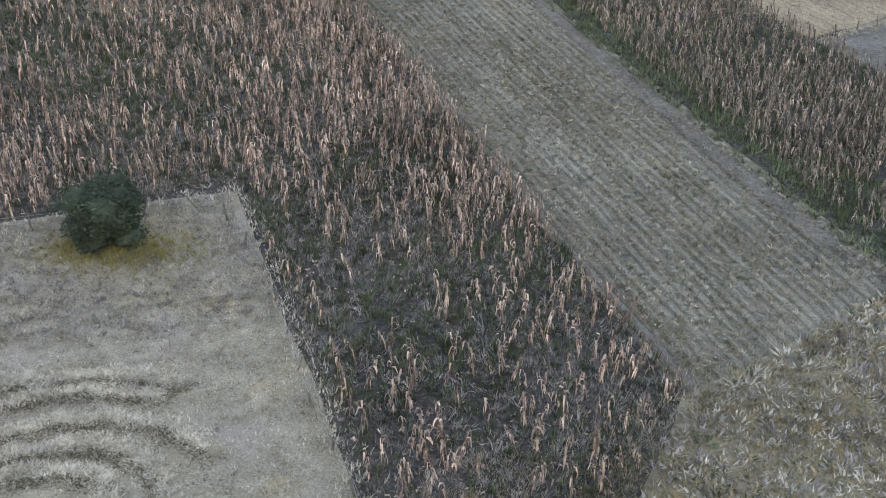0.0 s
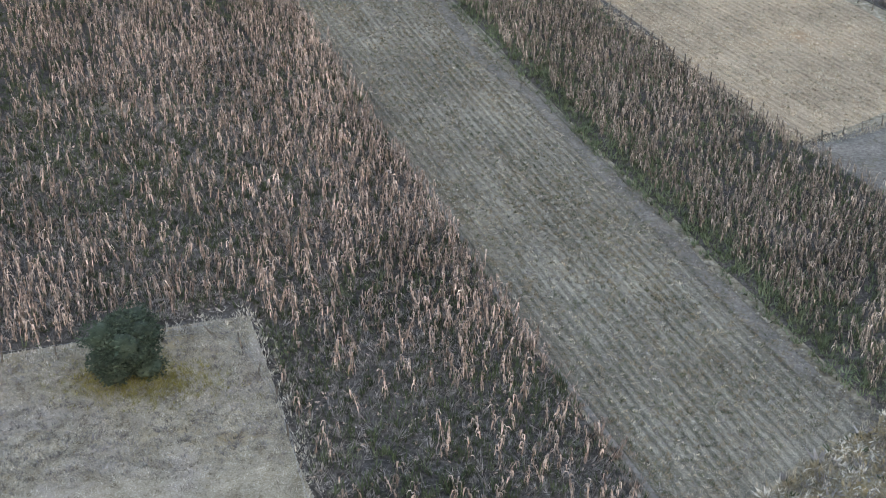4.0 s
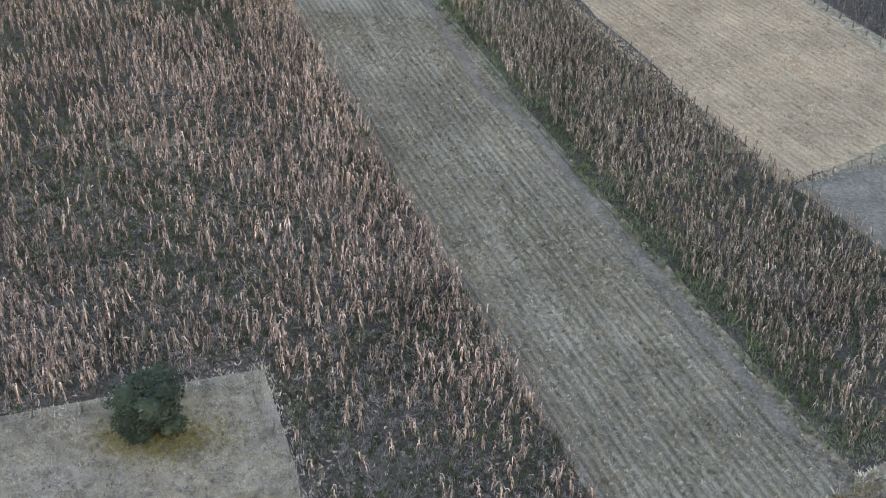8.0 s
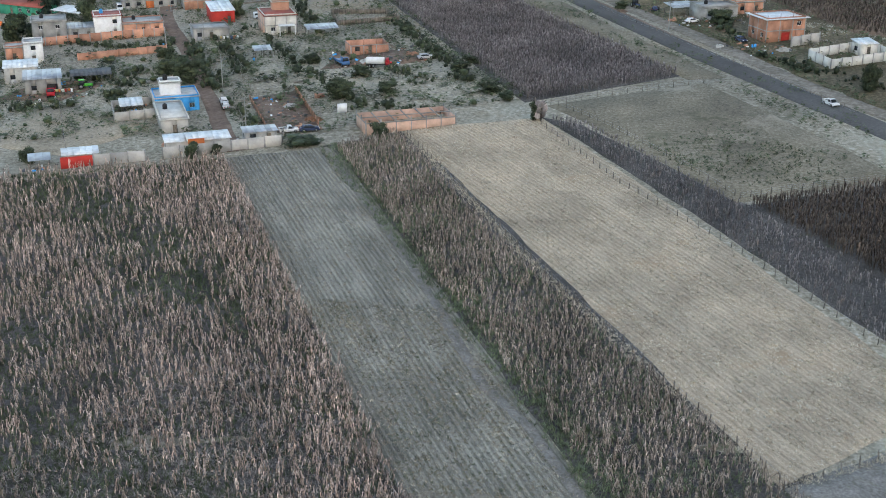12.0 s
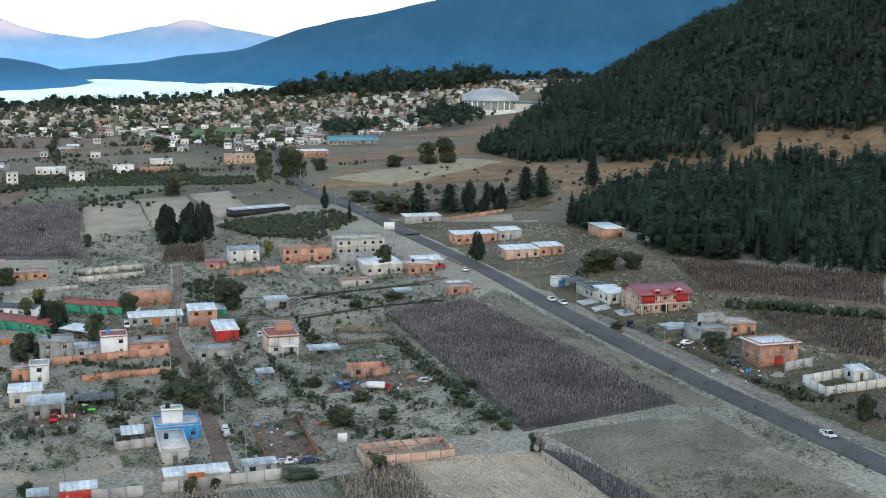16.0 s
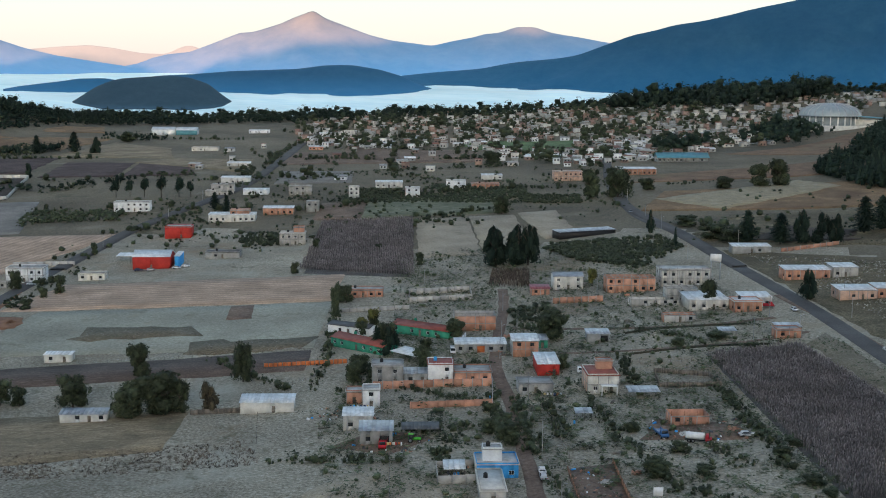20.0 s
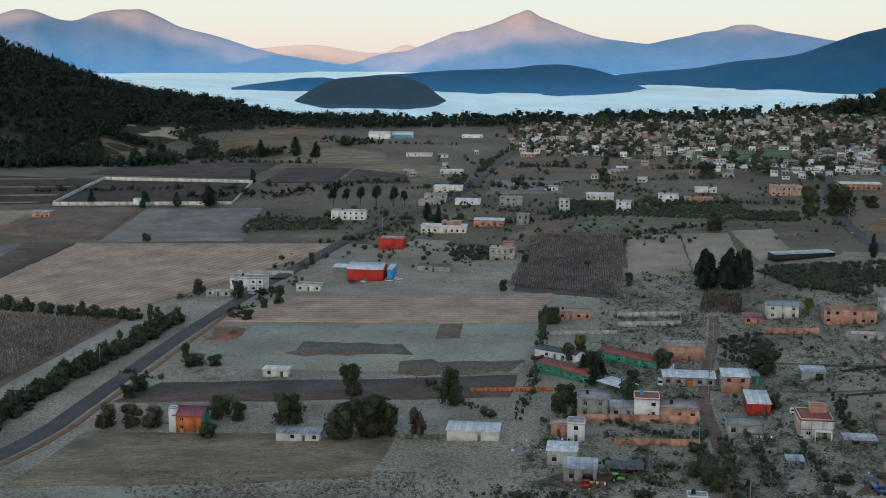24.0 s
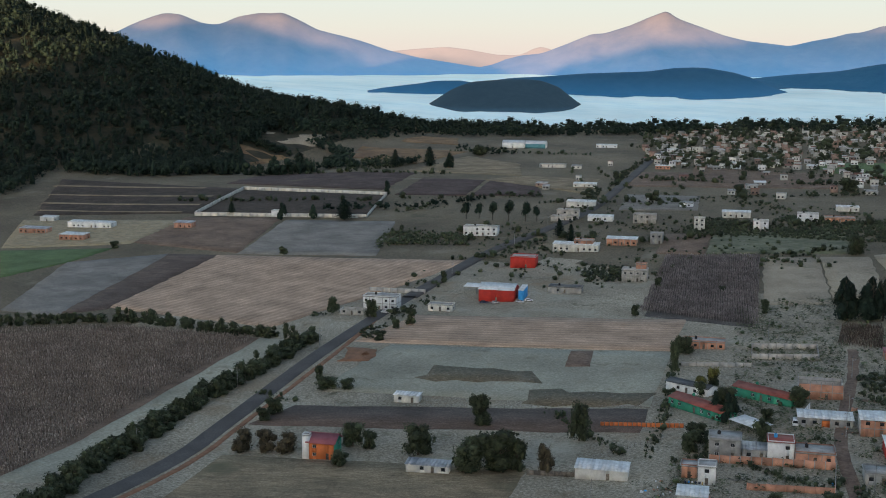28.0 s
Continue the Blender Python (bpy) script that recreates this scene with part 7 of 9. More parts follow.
# lots further in
house(-188.2, 494.9, 18.0, 8.0, 1, "brick", "slab", "long low orange brick house", high=3.2, tank="black")
wall_run([(-155.5, 489.0), (-130.0, 498.0), (-135.5, 515), (-161, 506), (-155.5, 489.0)], 2.4, "block", "grey block wall round an empty lot", 3.5)
wall_run([(-178.0, 467.2), (-151.4, 476.4)], 1.8, "block", "grey block wall of a lot", 3.0)
wall_run([(-93.7, 490.8), (-73.4, 497.0)], 2.6, "brick", "orange brick wall before a gabled house", 3.0)
house(-98.6, 519.0, 13.0, 9.0, 2, "offwhite", "gable", "two-storey pale house with a grey gable roof", roof_mat="sheet_grey", high=2.8, columns=False, frame="whitewash")
house(-106.0, 507.0, 8.0, 7.0, 1, "brick", "sheet", "small brick house with a maroon roof", roof_mat="sheet_maroon")
house(-74.4, 513.5, 21.0, 9.5, 2, "brick", "beams", "unfinished two-storey brick house", high=3.0, stubs=True)
house(-53.0, 528.0, 21.7, 10.5, 2, "block", "slab", "large grey block building with a brick upper floor", high=3.4)
house(-60.5, 486.0, 20.0, 6.0, 1, "block", "none", "grey block shell without a roof", high=2.6)
house(-47.0, 494.0, 12.5, 7.5, 2, "block", "beams", "grey block house shell of two storeys", high=3.0)
house(-44.2, 458.1, 12.0, 6.0, 1, "block", "beams", "low unfinished block and brick house", high=2.8, side="brick")
house(-37.0, 480.0, 16.0, 17.0, 1, "block", "sheet", "workshop with a wide white sheet roof", high=4.0, rise=1.0, columns=False)
house(-19.5, 478.1, 11.0, 8.5, 1, "brick", "slab", "brick house with a white roof slab", high=4.0, roof_mat="sheet_white")
house(-17.0, 488.0, 12.0, 9.0, 1, "block", "sheet", "low shop with a blue-white sheet roof", high=3.6, columns=False)
house(-2.9, 435.5, 8.9, 6.0, 1, "brick", "slab", "small square brick house", high=3.0)
canopy(-3.0, 443.0, 9.0, 5.0, 2.8, "grey sheet canopy over old timber", mat="sheet_grey")
canopy(-22.5, 437.0, 6.0, 4.0, 2.4, "grey sheet lean-to on a lot", mat="sheet_grey")
sign = base("billboard", -31.0, 545.0, radians(0), "white billboard on a roof frame", "sign")
for a in (-2.0, 2.0):
    part("post", [box(a - 0.15, 0, -0.5, a + 0.15, 0.3, 9.0)], M["steel"], sign)
part("board", [box(-2.4, -0.1, 8.2, 2.4, 0.1, 11.6)], M["whitewash"], sign)
# beyond the road
pink = house(60.4, 394.4, 17.8, 14.5, 2, "salmon", "gable", "salmon and red two-storey house with a maroon roof", high=3.0, roof_mat="sheet_maroon", frame="whitewash", front="salmon", gate="black", columns=True, rise=2.4, over=1.5)
for dx, wide in ((4.2, 2.6), (11.6, 3.4)):
    top = 6.0 + 0.25
    dormer = part("dormer_wall", [box(dx, -0.9, top, dx + wide, 2.6, top + 1.0)], M["red"], pink, "red dormer front")
    for sg in (-1, 1):
        q = box(dx - 0.35, -1.3, top + 0.9, dx + wide / 2, 4.6, top + 1.02) if sg < 0 else box(dx + wide / 2, -1.3, top + 0.9, dx + wide + 0.35, 4.6, top + 1.02)
        q[:, 2] += 1.1 * (1 - np.abs(q[:, 0] - dx - wide / 2) / (wide / 2 + 0.35))
        part("dormer_roof", [q], M["sheet_maroon"], pink, "small maroon gable")
    g = box(dx, -0.95, top + 1.0, dx + wide, -0.8, top + 1.01)
    g[4:, 0] = dx + wide / 2 + np.sign(g[4:, 0] - dx - wide / 2) * 0.05
    g[4:, 2] = top + 1.95
    part("dormer_gable", [g], M["whitewash"], pink)
    part("pane", [box(dx + wide / 2 - 0.5, -0.93, top + 0.1, dx + wide / 2 + 0.5, -0.9, top + 0.9)], M["glass"], pink)
part("upper_front", [box(0.3, -0.14, 3.15, 5.0, -0.02, 5.8), box(13.0, -0.14, 3.15, 17.4, -0.02, 5.8)], M["red"], pink, "red-painted upper front")
part("balcony", [box(-0.6, -1.5, 2.85, 18.2, -0.04, 3.05)], M["offwhite"], pink, "pale balcony slab")
for k in range(25):
    part("baluster", [box(-0.5 + 0.77 * k, -1.42, 3.05, -0.42 + 0.77 * k, -1.34, 3.85)], M["red"], pink)
part("handrail", [box(-0.6, -1.46, 3.85, 18.2, -1.3, 3.95)], M["red"], pink)
for k in range(5):
    part("porch_column", [box(-0.4 + 4.5 * k, -1.45, -0.6, -0.12 + 4.5 * k, -1.17, 2.85)], M["offwhite"], pink)
house(52.0, 411.0, 8.0, 13.0, 1, "offwhite", "sheet", "long annex with a white sheet roof", high=3.6, columns=False)
house(83.0, 326.2, 11.8, 9.2, 2, "brick", "slab", "two-storey brick house with a white roof slab", high=3.0, roof_mat="sheet_white", gate="red", over=0.9, side="brick", frame="whitewash", columns=True)
wall_run([(89.8, 308.5), (92.5, 297.9), (109.7, 303.8), (107.0, 315.5), (89.8, 308.5)], 2.5, "offwhite", "pale wall round an empty lot", 3.2)
house(103.0, 309.0, 5.0, 4.0, 1, "offwhite", "sheet", "small hut with a white roof inside a walled lot", high=2.8, columns=False)
wall_run([(88.5, 321.0), (97.0, 325.0)], 2.8, "block", "grey block wall beside a brick house", 3.0)
house(71.8, 355.4, 11.0, 9.0, 1, "concrete", "slab", "unfinished grey concrete house", high=3.4, gate="black", columns=False)
house(82.0, 361.5, 9.5, 9.0, 1, "brick", "slab", "brick and concrete house with a grey slab", high=3.4)
house(76.0, 366.0, 7.0, 5.0, 1, "block", "none", "unroofed grey block room", high=5.2, windows=False, door=None)
canopy(64.0, 362.0, 8.0, 6.0, 2.8, "grey sheet canopy before a house", mat="sheet_grey")
house(47.6, 419.0, 9.0, 15.0, 1, "block", "slab", "low grey block house with a dark roof", high=3.2, roof_mat="sheet_dark", columns=False)
canopy(41.0, 436.0, 8.0, 9.0, 3.0, "dark sheet canopy beside the road", mat="sheet_dark")
house(35.8, 443.5, 6.0, 4.0, 1, "whitewash", "slab", "small white and blue roadside shop", high=3.0, gate="blue", columns=False)
house(20.2, 501.9, 15.0, 10.0, 1, "salmon", "sheet", "salmon house with a maroon porch and white sheet roof", high=3.8)
house(34.5, 507.0, 11.0, 9.0, 1, "brick", "sheet", "brick house with a white sheet roof", high=3.8)
house(-1.2, 543.4, 20.0, 9.0, 1, "brick", "sheet", "long brick house with a white sheet roof", high=4.2)
house(19.0, 551.0, 11.0, 9.0, 1, "block", "sheet", "grey house with a white sheet roof", high=4.2)
house(66.0, 543.0, 10.0, 18.0, 1, "brick", "sheet", "brick shed with a white sheet roof at the wood's edge", high=4.2, gate="black", windows=False)
house(-26.6, 610.8, 19.0, 8.0, 1, "concrete", "sheet", "long grey house with a white sheet roof", high=3.4, columns=False)
wall_run([(-4.0, 618.0), (24.0, 640.0)], 2.0, "brick", "long low brick wall", 4.0)
# along the western road
house(-244.4, 304.4, 9.0, 8.0, 2, "orange", "gable", "orange and green house with a maroon roof", roof_mat="sheet_maroon", high=2.7, rise=2.4, over=0.7, side="green", frame="whitewash", columns=False)
house(-246.2, 303.6, 2.4, 2.6, 1, "whitewash", "slab", "white tower of the orange house", high=8.0, windows=False, door=None, columns=False, name="tower", over=0.15)
house(-207.7, 307.8, 14.0, 4.5, 1, "offwhite", "sheet", "low open shed with a grey sheet roof", high=2.5, roof_mat="sheet_grey", columns=False)
house(-256.5, 372.0, 9.7, 5.0, 1, "offwhite", "sheet", "small white shed in a frosted field", high=2.8, rise=0.4, columns=False)
house(-371.5, 490.3, 12.5, 6.0, 1, "block", "none", "grey block shell beside the road", high=2.8)
house(-368.0, 505.3, 18.0, 10.0, 2, "whitewash", "slab", "white two-storey building with a bare front", high=3.4, columns=True)
wall_run([(-392.0, 545.0), (-360.0, 553.0)], 2.6, "block", "grey block wall of a roadside lot", 4.0)
house(-335.1, 516.9, 13.0, 6.5, 1, "offwhite", "slab", "small pale roadside house", high=3.2, columns=False)
house(-323.2, 548.2, 19.0, 15.0, 1, "red", "gable", "red hall with a white gable roof", roof_mat="sheet_white", high=6.0, windows=False, columns=False, rise=2.6)
house(-304.0, 557.0, 2.5, 14.0, 1, "blue", "sheet", "blue banner-clad side bay of the red hall", high=5.5, windows=False, door=None, columns=False, roof_mat="sheet_white", name="side_bay")
canopy(-340.0, 561.0, 14.0, 9.0, 4.2, "white sheet canopy beside the red hall", mat="sheet_white")
house(-350.6, 631.8, 15.0, 11.0, 2, "red", "slab", "red two-storey building with a brick base", high=3.2, windows=False, columns=False)
house(-349.2, 684.3, 29.0, 10.0, 1, "offwhite", "sheet", "long white building with a white sheet roof", high=4.2, columns=False)
house(-338.0, 692.0, 12.0, 8.0, 2, "brick", "slab", "brick upper house behind a white one", high=3.2)
house(-273.2, 620.6, 14.0, 10.0, 2, "block", "slab", "two-storey grey house with a brick annex", high=3.2, frame="whitewash")
house(-268.0, 628.0, 6.0, 5.0, 1, "brick", "slab", "brick room above the grey house", high=9.0, windows=False, door=None, name="roof_room")
house(-298.2, 579.9, 18.0, 8.5, 1, "concrete", "slab", "unfinished grey house with a dark roof", high=3.2, roof_mat="sheet_dark", columns=False)
house(-430.6, 708.8, 23.5, 9.0, 2, "whitewash", "slab", "white house with wide dark windows", high=3.0, columns=False)
house(-325.9, 714.6, 19.4, 8.5, 1, "brick", "sheet", "long brick house with a white sheet roof", high=4.0)
house(-301.5, 728.0, 8.0, 8.5, 2, "concrete", "slab", "narrow grey two-storey house", high=3.3, columns=False)
house(-292.3, 781.9, 7.0, 7.0, 3, "offwhite", "slab", "narrow pale three-storey house", high=2.9, columns=False)
house(-257.7, 801.4, 10.0, 8.5, 2, "whitewash", "slab", "white and orange two-storey house", high=3.0, side="orange", columns=False)
house(-295.1, 845.3, 20.0, 8.5, 1, "offwhite", "sheet", "white hall with a white roof", high=4.0, columns=False)
house(-223.5, 852.1, 20.0, 9.0, 1, "brick", "slab", "long low orange brick house", high=3.4)
house(-342.7, 795.4, 16.0, 9.0, 2, "block", "slab", "unfinished grey block house shell", high=3.0)
house(-400.0, 780.0, 16.0, 9.0, 1, "block", "slab", "grey block house beside the road", high=3.4)
house(-420.0, 845.0, 22.0, 10.0, 1, "offwhite", "sheet", "pale hall beside the road", high=4.4, columns=False)
house(-376, 791, 18, 9, 1, "whitewash", "sheet", "white low building among the far plots", high=3.2, columns=False)
house(-401, 791, 16, 9, 2, "block", "slab", "grey block two-storey house among the far plots", high=3.2, columns=False)
house(-575, 1094, 26, 10, 1, "offwhite", "slab", "pale low building among the far plots", high=3.2, columns=False)
house(-618, 1319, 24, 10, 1, "whitewash", "sheet", "white low building among the far plots", high=3.2, columns=False)
house(-465, 1131, 14, 8, 1, "brick", "sheet", "brick low building among the far plots", high=3.2, columns=False)
house(-231, 911, 16, 8, 1, "offwhite", "sheet", "pale low building among the far plots", high=3.2, columns=False)
house(-240, 843, 14, 8, 2, "whitewash", "slab", "white two-storey house among the far plots", high=3.2, columns=False)
house(-472, 962, 20, 9, 1, "offwhite", "sheet", "pale low building among the far plots", high=3.2, columns=False)
house(-522, 1302, 12, 8, 1, "whitewash", "sheet", "white low building among the far plots", high=3.2, columns=False)
house(-492, 1301, 12, 8, 2, "offwhite", "slab", "pale two-storey house among the far plots", high=3.2, columns=False)
# farm at the foot of the western woods
house(-693.6, 583.7, 19.0, 10.0, 1, "brick", "sheet", "brick barn with a white sheet roof", high=4.0)
house(-727.8, 620.9, 36.0, 9.0, 1, "whitewash", "sheet", "long white barn with blue-grey windows", high=4.0, columns=False, frame="whitewash")
house(-745.0, 590.0, 22.0, 9.0, 1, "brick", "sheet", "low brick house with a grey roof", high=3.6, roof_mat="sheet_grey")
house(-770.0, 630.0, 12.0, 8.0, 1, "offwhite", "sheet", "small pale house at the wood's edge", high=3.4, columns=False)
house(-648.0, 652.0, 14.0, 8.0, 1, "brick", "sheet", "red brick house with a grey roof", high=4.0, roof_mat="sheet_grey")
wall_run([(-670, 697), (-606, 717), (-535, 740), (-586, 840), (-722, 814), (-671, 699)], 3.0, "offwhite", "long white wall round dark ground", 7.0)
house(-608.0, 716.0, 7.0, 6.0, 1, "whitewash", "slab", "small white gatehouse in a long wall", high=4.5, columns=False)
# larger buildings before the town
house(-112.7, 1063.5, 44.0, 14.0, 1, "concrete", "gable", "long low hall with a teal roof", roof_mat="sheet_teal", high=3.4, columns=False, rise=4.0, over=1.0)
house(-131.9, 958.0, 30.0, 12.0, 1, "brick", "sheet", "brick house row with pale roofs", high=4.6)
house(-174.4, 911.0, 22.0, 11.0, 2, "salmon", "slab", "salmon and white two-storey house", high=3.4)
house(-716.0, 1266.0, 26.0, 16.0, 1, "whitewash", "gable", "white hall with a white gable roof", high=6.0, rise=3.0, columns=False, roof_mat="sheet_white", windows=False)
house(-690.0, 1276.0, 24.0, 16.0, 1, "sheet_white", "gable", "pale hall with a light blue front", high=5.0, rise=3.5, columns=False, roof_mat="sheet_white", front="sheet_teal", windows=False, door=None)
barn = house(-121.0, 652.0, 36.0, 8.0, 1, "black", "sheet", "long dark greenhouse with a white edge", turn=radians(41), high=3.0, rise=1.2, roof_mat="sheet_grey", windows=False, door=None, columns=False, name="greenhouse")
# ---- the town on the far rise ----
TOWN_WALLS = ("concrete", "town_brick", "block", "whitewash", "town_brick", "concrete", "whitewash", "town_brick", "block", "offwhite")
TOWN_ROOFS = ("concrete", "town_tiles", "slab", "sheet_white", "town_tiles", "sheet_grey", "slab", "town_tiles", "concrete")
TOWN_WINDOW = box_mesh("window", [box(-0.7, -0.06, 0, 0.7, 0.06, 1.3)], M["glass"])
TOWN_FORMS = []
for w, d, h in ((6, 7, 2.8), (7, 6, 4.9), (5, 7, 4.8), (8, 6, 2.9), (6, 6, 5.2), (10, 6, 3.0), (7, 8, 4.8)):
    walls = [box(0, 0, -1.5, w, 0.2, h), box(0, d - 0.2, -1.5, w, d, h), box(0, 0.2, -1.5, 0.2, d - 0.2, h), box(w - 0.2, 0.2, -1.5, w, d - 0.2, h)]
    roof = box(-0.3, -0.3, h, w + 0.3, d + 0.3, h + 0.18)
    if h < 4.1:
        roof[:, 2] += 0.9 * (roof[:, 1] + 0.3) / d
    TOWN_FORMS.append((w, d, h, box_mesh("wall", walls, M["offwhite"]), box_mesh("roof", [roof], M["slab"])))


def town_house(x, y, turn, group):
    w, d, h, walls, roof = TOWN_FORMS[rng.integers(0, len(TOWN_FORMS))]
    wall_key = TOWN_WALLS[rng.integers(0, len(TOWN_WALLS))]
    roof_key = TOWN_ROOFS[rng.integers(0, len(TOWN_ROOFS))]
    tall = "two-storey" if h > 5 else "low"
    colour = {"whitewash": "white", "offwhite": "off-white", "salmon": "salmon", "town_brick": "weathered brick", "block": "grey block", "yellow": "ochre", "concrete": "bare concrete"}[wall_key]
    e = base("town_house", x, y, turn, f"{tall} {colour} house of the town", "house", group)
    for name, me, key in (("wall", walls, wall_key), ("roof", roof, roof_key)):
        o = shared(name, me, e, (0, 0, 0))
        o.material_slots[0].link = "OBJECT"
        o.material_slots[0].material = M[key]
    for k in range(2):
        shared("window", TOWN_WINDOW, e, (w * (0.28 + 0.44 * k), 0.0, (h - 2.2) if h > 5 else 1.1))


p = scattered(TOWN, 0.011)
p = p[~inside(p, TOWN_MEADOW)]
kept = []
for q in p:
    street = ((q[0] * 0.949 + q[1] * 0.316) % 62) < 9
    if street or np.hypot(q[0] - 36, q[1] - 1400) < 60:
        continue
    if all((q[0] - r[0]) ** 2 + (q[1] - r[1]) ** 2 > (12.5 if q[0] < -330 else 10.0) ** 2 for r in kept):
        kept.append(q)
kept.sort(key=lambda q: q[0] ** 2 + q[1] ** 2)
for q in kept[:265]:
    town_house(q[0], q[1], GRID + rng.normal(0, 0.12), "houses of the town")
# the rest of the town, too small to tell apart
for key, roof_key, share in (("offwhite", "slab", 0), ("town_brick", "town_tiles", 1), ("concrete", "sheet_grey", 2), ("block", "town_tiles", 3)):
    walls, roofs = [], []
    for q in kept[265:][share::4]:
        w, d, h = TOWN_FORMS[rng.integers(0, len(TOWN_FORMS))][:3]
        c, s_ = math.cos(GRID), math.sin(GRID)
        for b, store in ((box(0, 0, -2, w, d, h), walls), (box(-0.3, -0.3, h, w + 0.3, d + 0.3, h + 0.2), roofs)):
            g = b.copy()
            g[:, 0], g[:, 1] = q[0] + b[:, 0] * c - b[:, 1] * s_, q[1] + b[:, 0] * s_ + b[:, 1] * c
            g[:, 2] += tz(*q)
            store.append(g)
    far = bpy.data.meshes.new("houses_far")
    v, f = solid(walls + roofs)
    fill_mesh(far, v, f, np.repeat([0, 1], [6 * len(walls), 6 * len(roofs)]))
    far.materials.append(M[key]), far.materials.append(M[roof_key])
    tagged(new("houses_far", far), "far houses crowded along the valley's rim", "houses", kind="stuff")
for q in scattered([(-500, 880), (-240, 870), (-190, 1000), (-330, 1150), (-560, 1180)], 0.00035):
    if abs(q[0] + 420 + (q[1] - 900) * 0.3) > 25:
        town_house(q[0], q[1], GRID + rng.normal(0, 0.1), "scattered houses before the town")

# the arena: podium, drum, columns, ribbed dome, sheet-roofed wing
arena = base("arena", 36, 1400, 0.0, "large arena with a ribbed grey dome", "arena")
az_ = tz(36, 1400)


def ringed(name, profile, mat, sides=48, label=""):
    me = bpy.data.meshes.new(name)
    fill_mesh(me, *turned(profile, sides))
    me.materials.append(mat)
    o = new(name, me)
    o.parent = arena
    return tagged(o, label) if label else o


ringed("podium", [(42, -6), (42, 2.0), (41, 2.2), (0, 2.2)], M["offwhite"], label="white round podium")
ringed("drum", [(29.5, 2), (29.5, 12)], M["dome_glass"], label="pale glazed drum")
ringed("cornice", [(31.5, 11.6), (33, 11.8), (33, 13.2), (31.0, 13.4)], M["dome"])
dome_line = [(32.5 * math.cos(a), 13.2 + 12.5 * math.sin(a)) for a in np.linspace(0, math.pi / 2 - 0.02, 12)]
ringed("dome", dome_line, M["dome"], label="grey sheet dome")
for k in range(24):
    a = 2 * math.pi * k / 24
    o = part("column", [box(29.4, -0.5, 2, 30.4, 0.5, 12)], M["whitewash"], arena)
    o.matrix_basis = Matrix.Rotation(a, 4, "Z")
    rib = [np.array([(r0 * 1.004, -0.35, z0), (r1 * 1.004, -0.35, z1), (r1 * 1.004, 0.35, z1), (r0 * 1.004, 0.35, z0), (r0 * 1.015, -0.35, z0 + 0.4), (r1 * 1.015, -0.35, z1 + 0.4), (r1 * 1.015, 0.35, z1 + 0.4), (r0 * 1.015, 0.35, z0 + 0.4)]) for (r0, z0), (r1, z1) in zip(dome_line[:-2], dome_line[1:-1])]
    o = part("rib", rib, M["steel"], arena)
    o.matrix_basis = Matrix.Rotation(a, 4, "Z")
wing = box(22, -16, 12, 66, 14, 12.5)
wing[:, 2] += np.where(wing[:, 0] > 40, -3.0, 0)
part("wing_roof", [wing], M["sheet_teal"], arena, "blue-grey sheet roof of the side wing")
part("wing_wall", [box(24, -12, -6, 62, -11.6, 8.8), box(61.6, -11.6, -6, 62, 12, 8.6)], M["offwhite"], arena)
# ---- vehicles, poles, fences ----
def tapered(x0, x1, y, z0, z1, tx0, tx1, ty):
    """A box whose top is drawn in: for cabins and bonnets."""
    b = box(x0, -y, z0, x1, y, z1)
    b[4:, 0] = (x0 + tx0, x1 - tx1, x1 - tx1, x0 + tx0)
    b[4:, 1] = (-y + ty, -y + ty, y - ty, y - ty)
    return b


WHEEL = (mesh_of("tyre", turned([(0.2, -0.11), (0.33, -0.11), (0.35, -0.06), (0.35, 0.06), (0.33, 0.11), (0.2, 0.11)], 16), M["tyre"]), mesh_of("rim", turned([(0.0, -0.08), (0.2, -0.09), (0.21, 0.09), (0.0, 0.08)], 12), M["steel"]))


def wheels(e, xs, y, scale=1.0):
    for x in xs:
        for s in (-1, 1):
            w = new("wheel")
            w.parent = e
            w.matrix_basis = Matrix.LocRotScale((x, s * y, 0.35 * scale), Euler((math.pi / 2, 0, 0)), (scale, scale, scale))
            for name, me in zip(("tyre", "rim"), WHEEL):
                shared(name, me, w, (0, 0, 0))


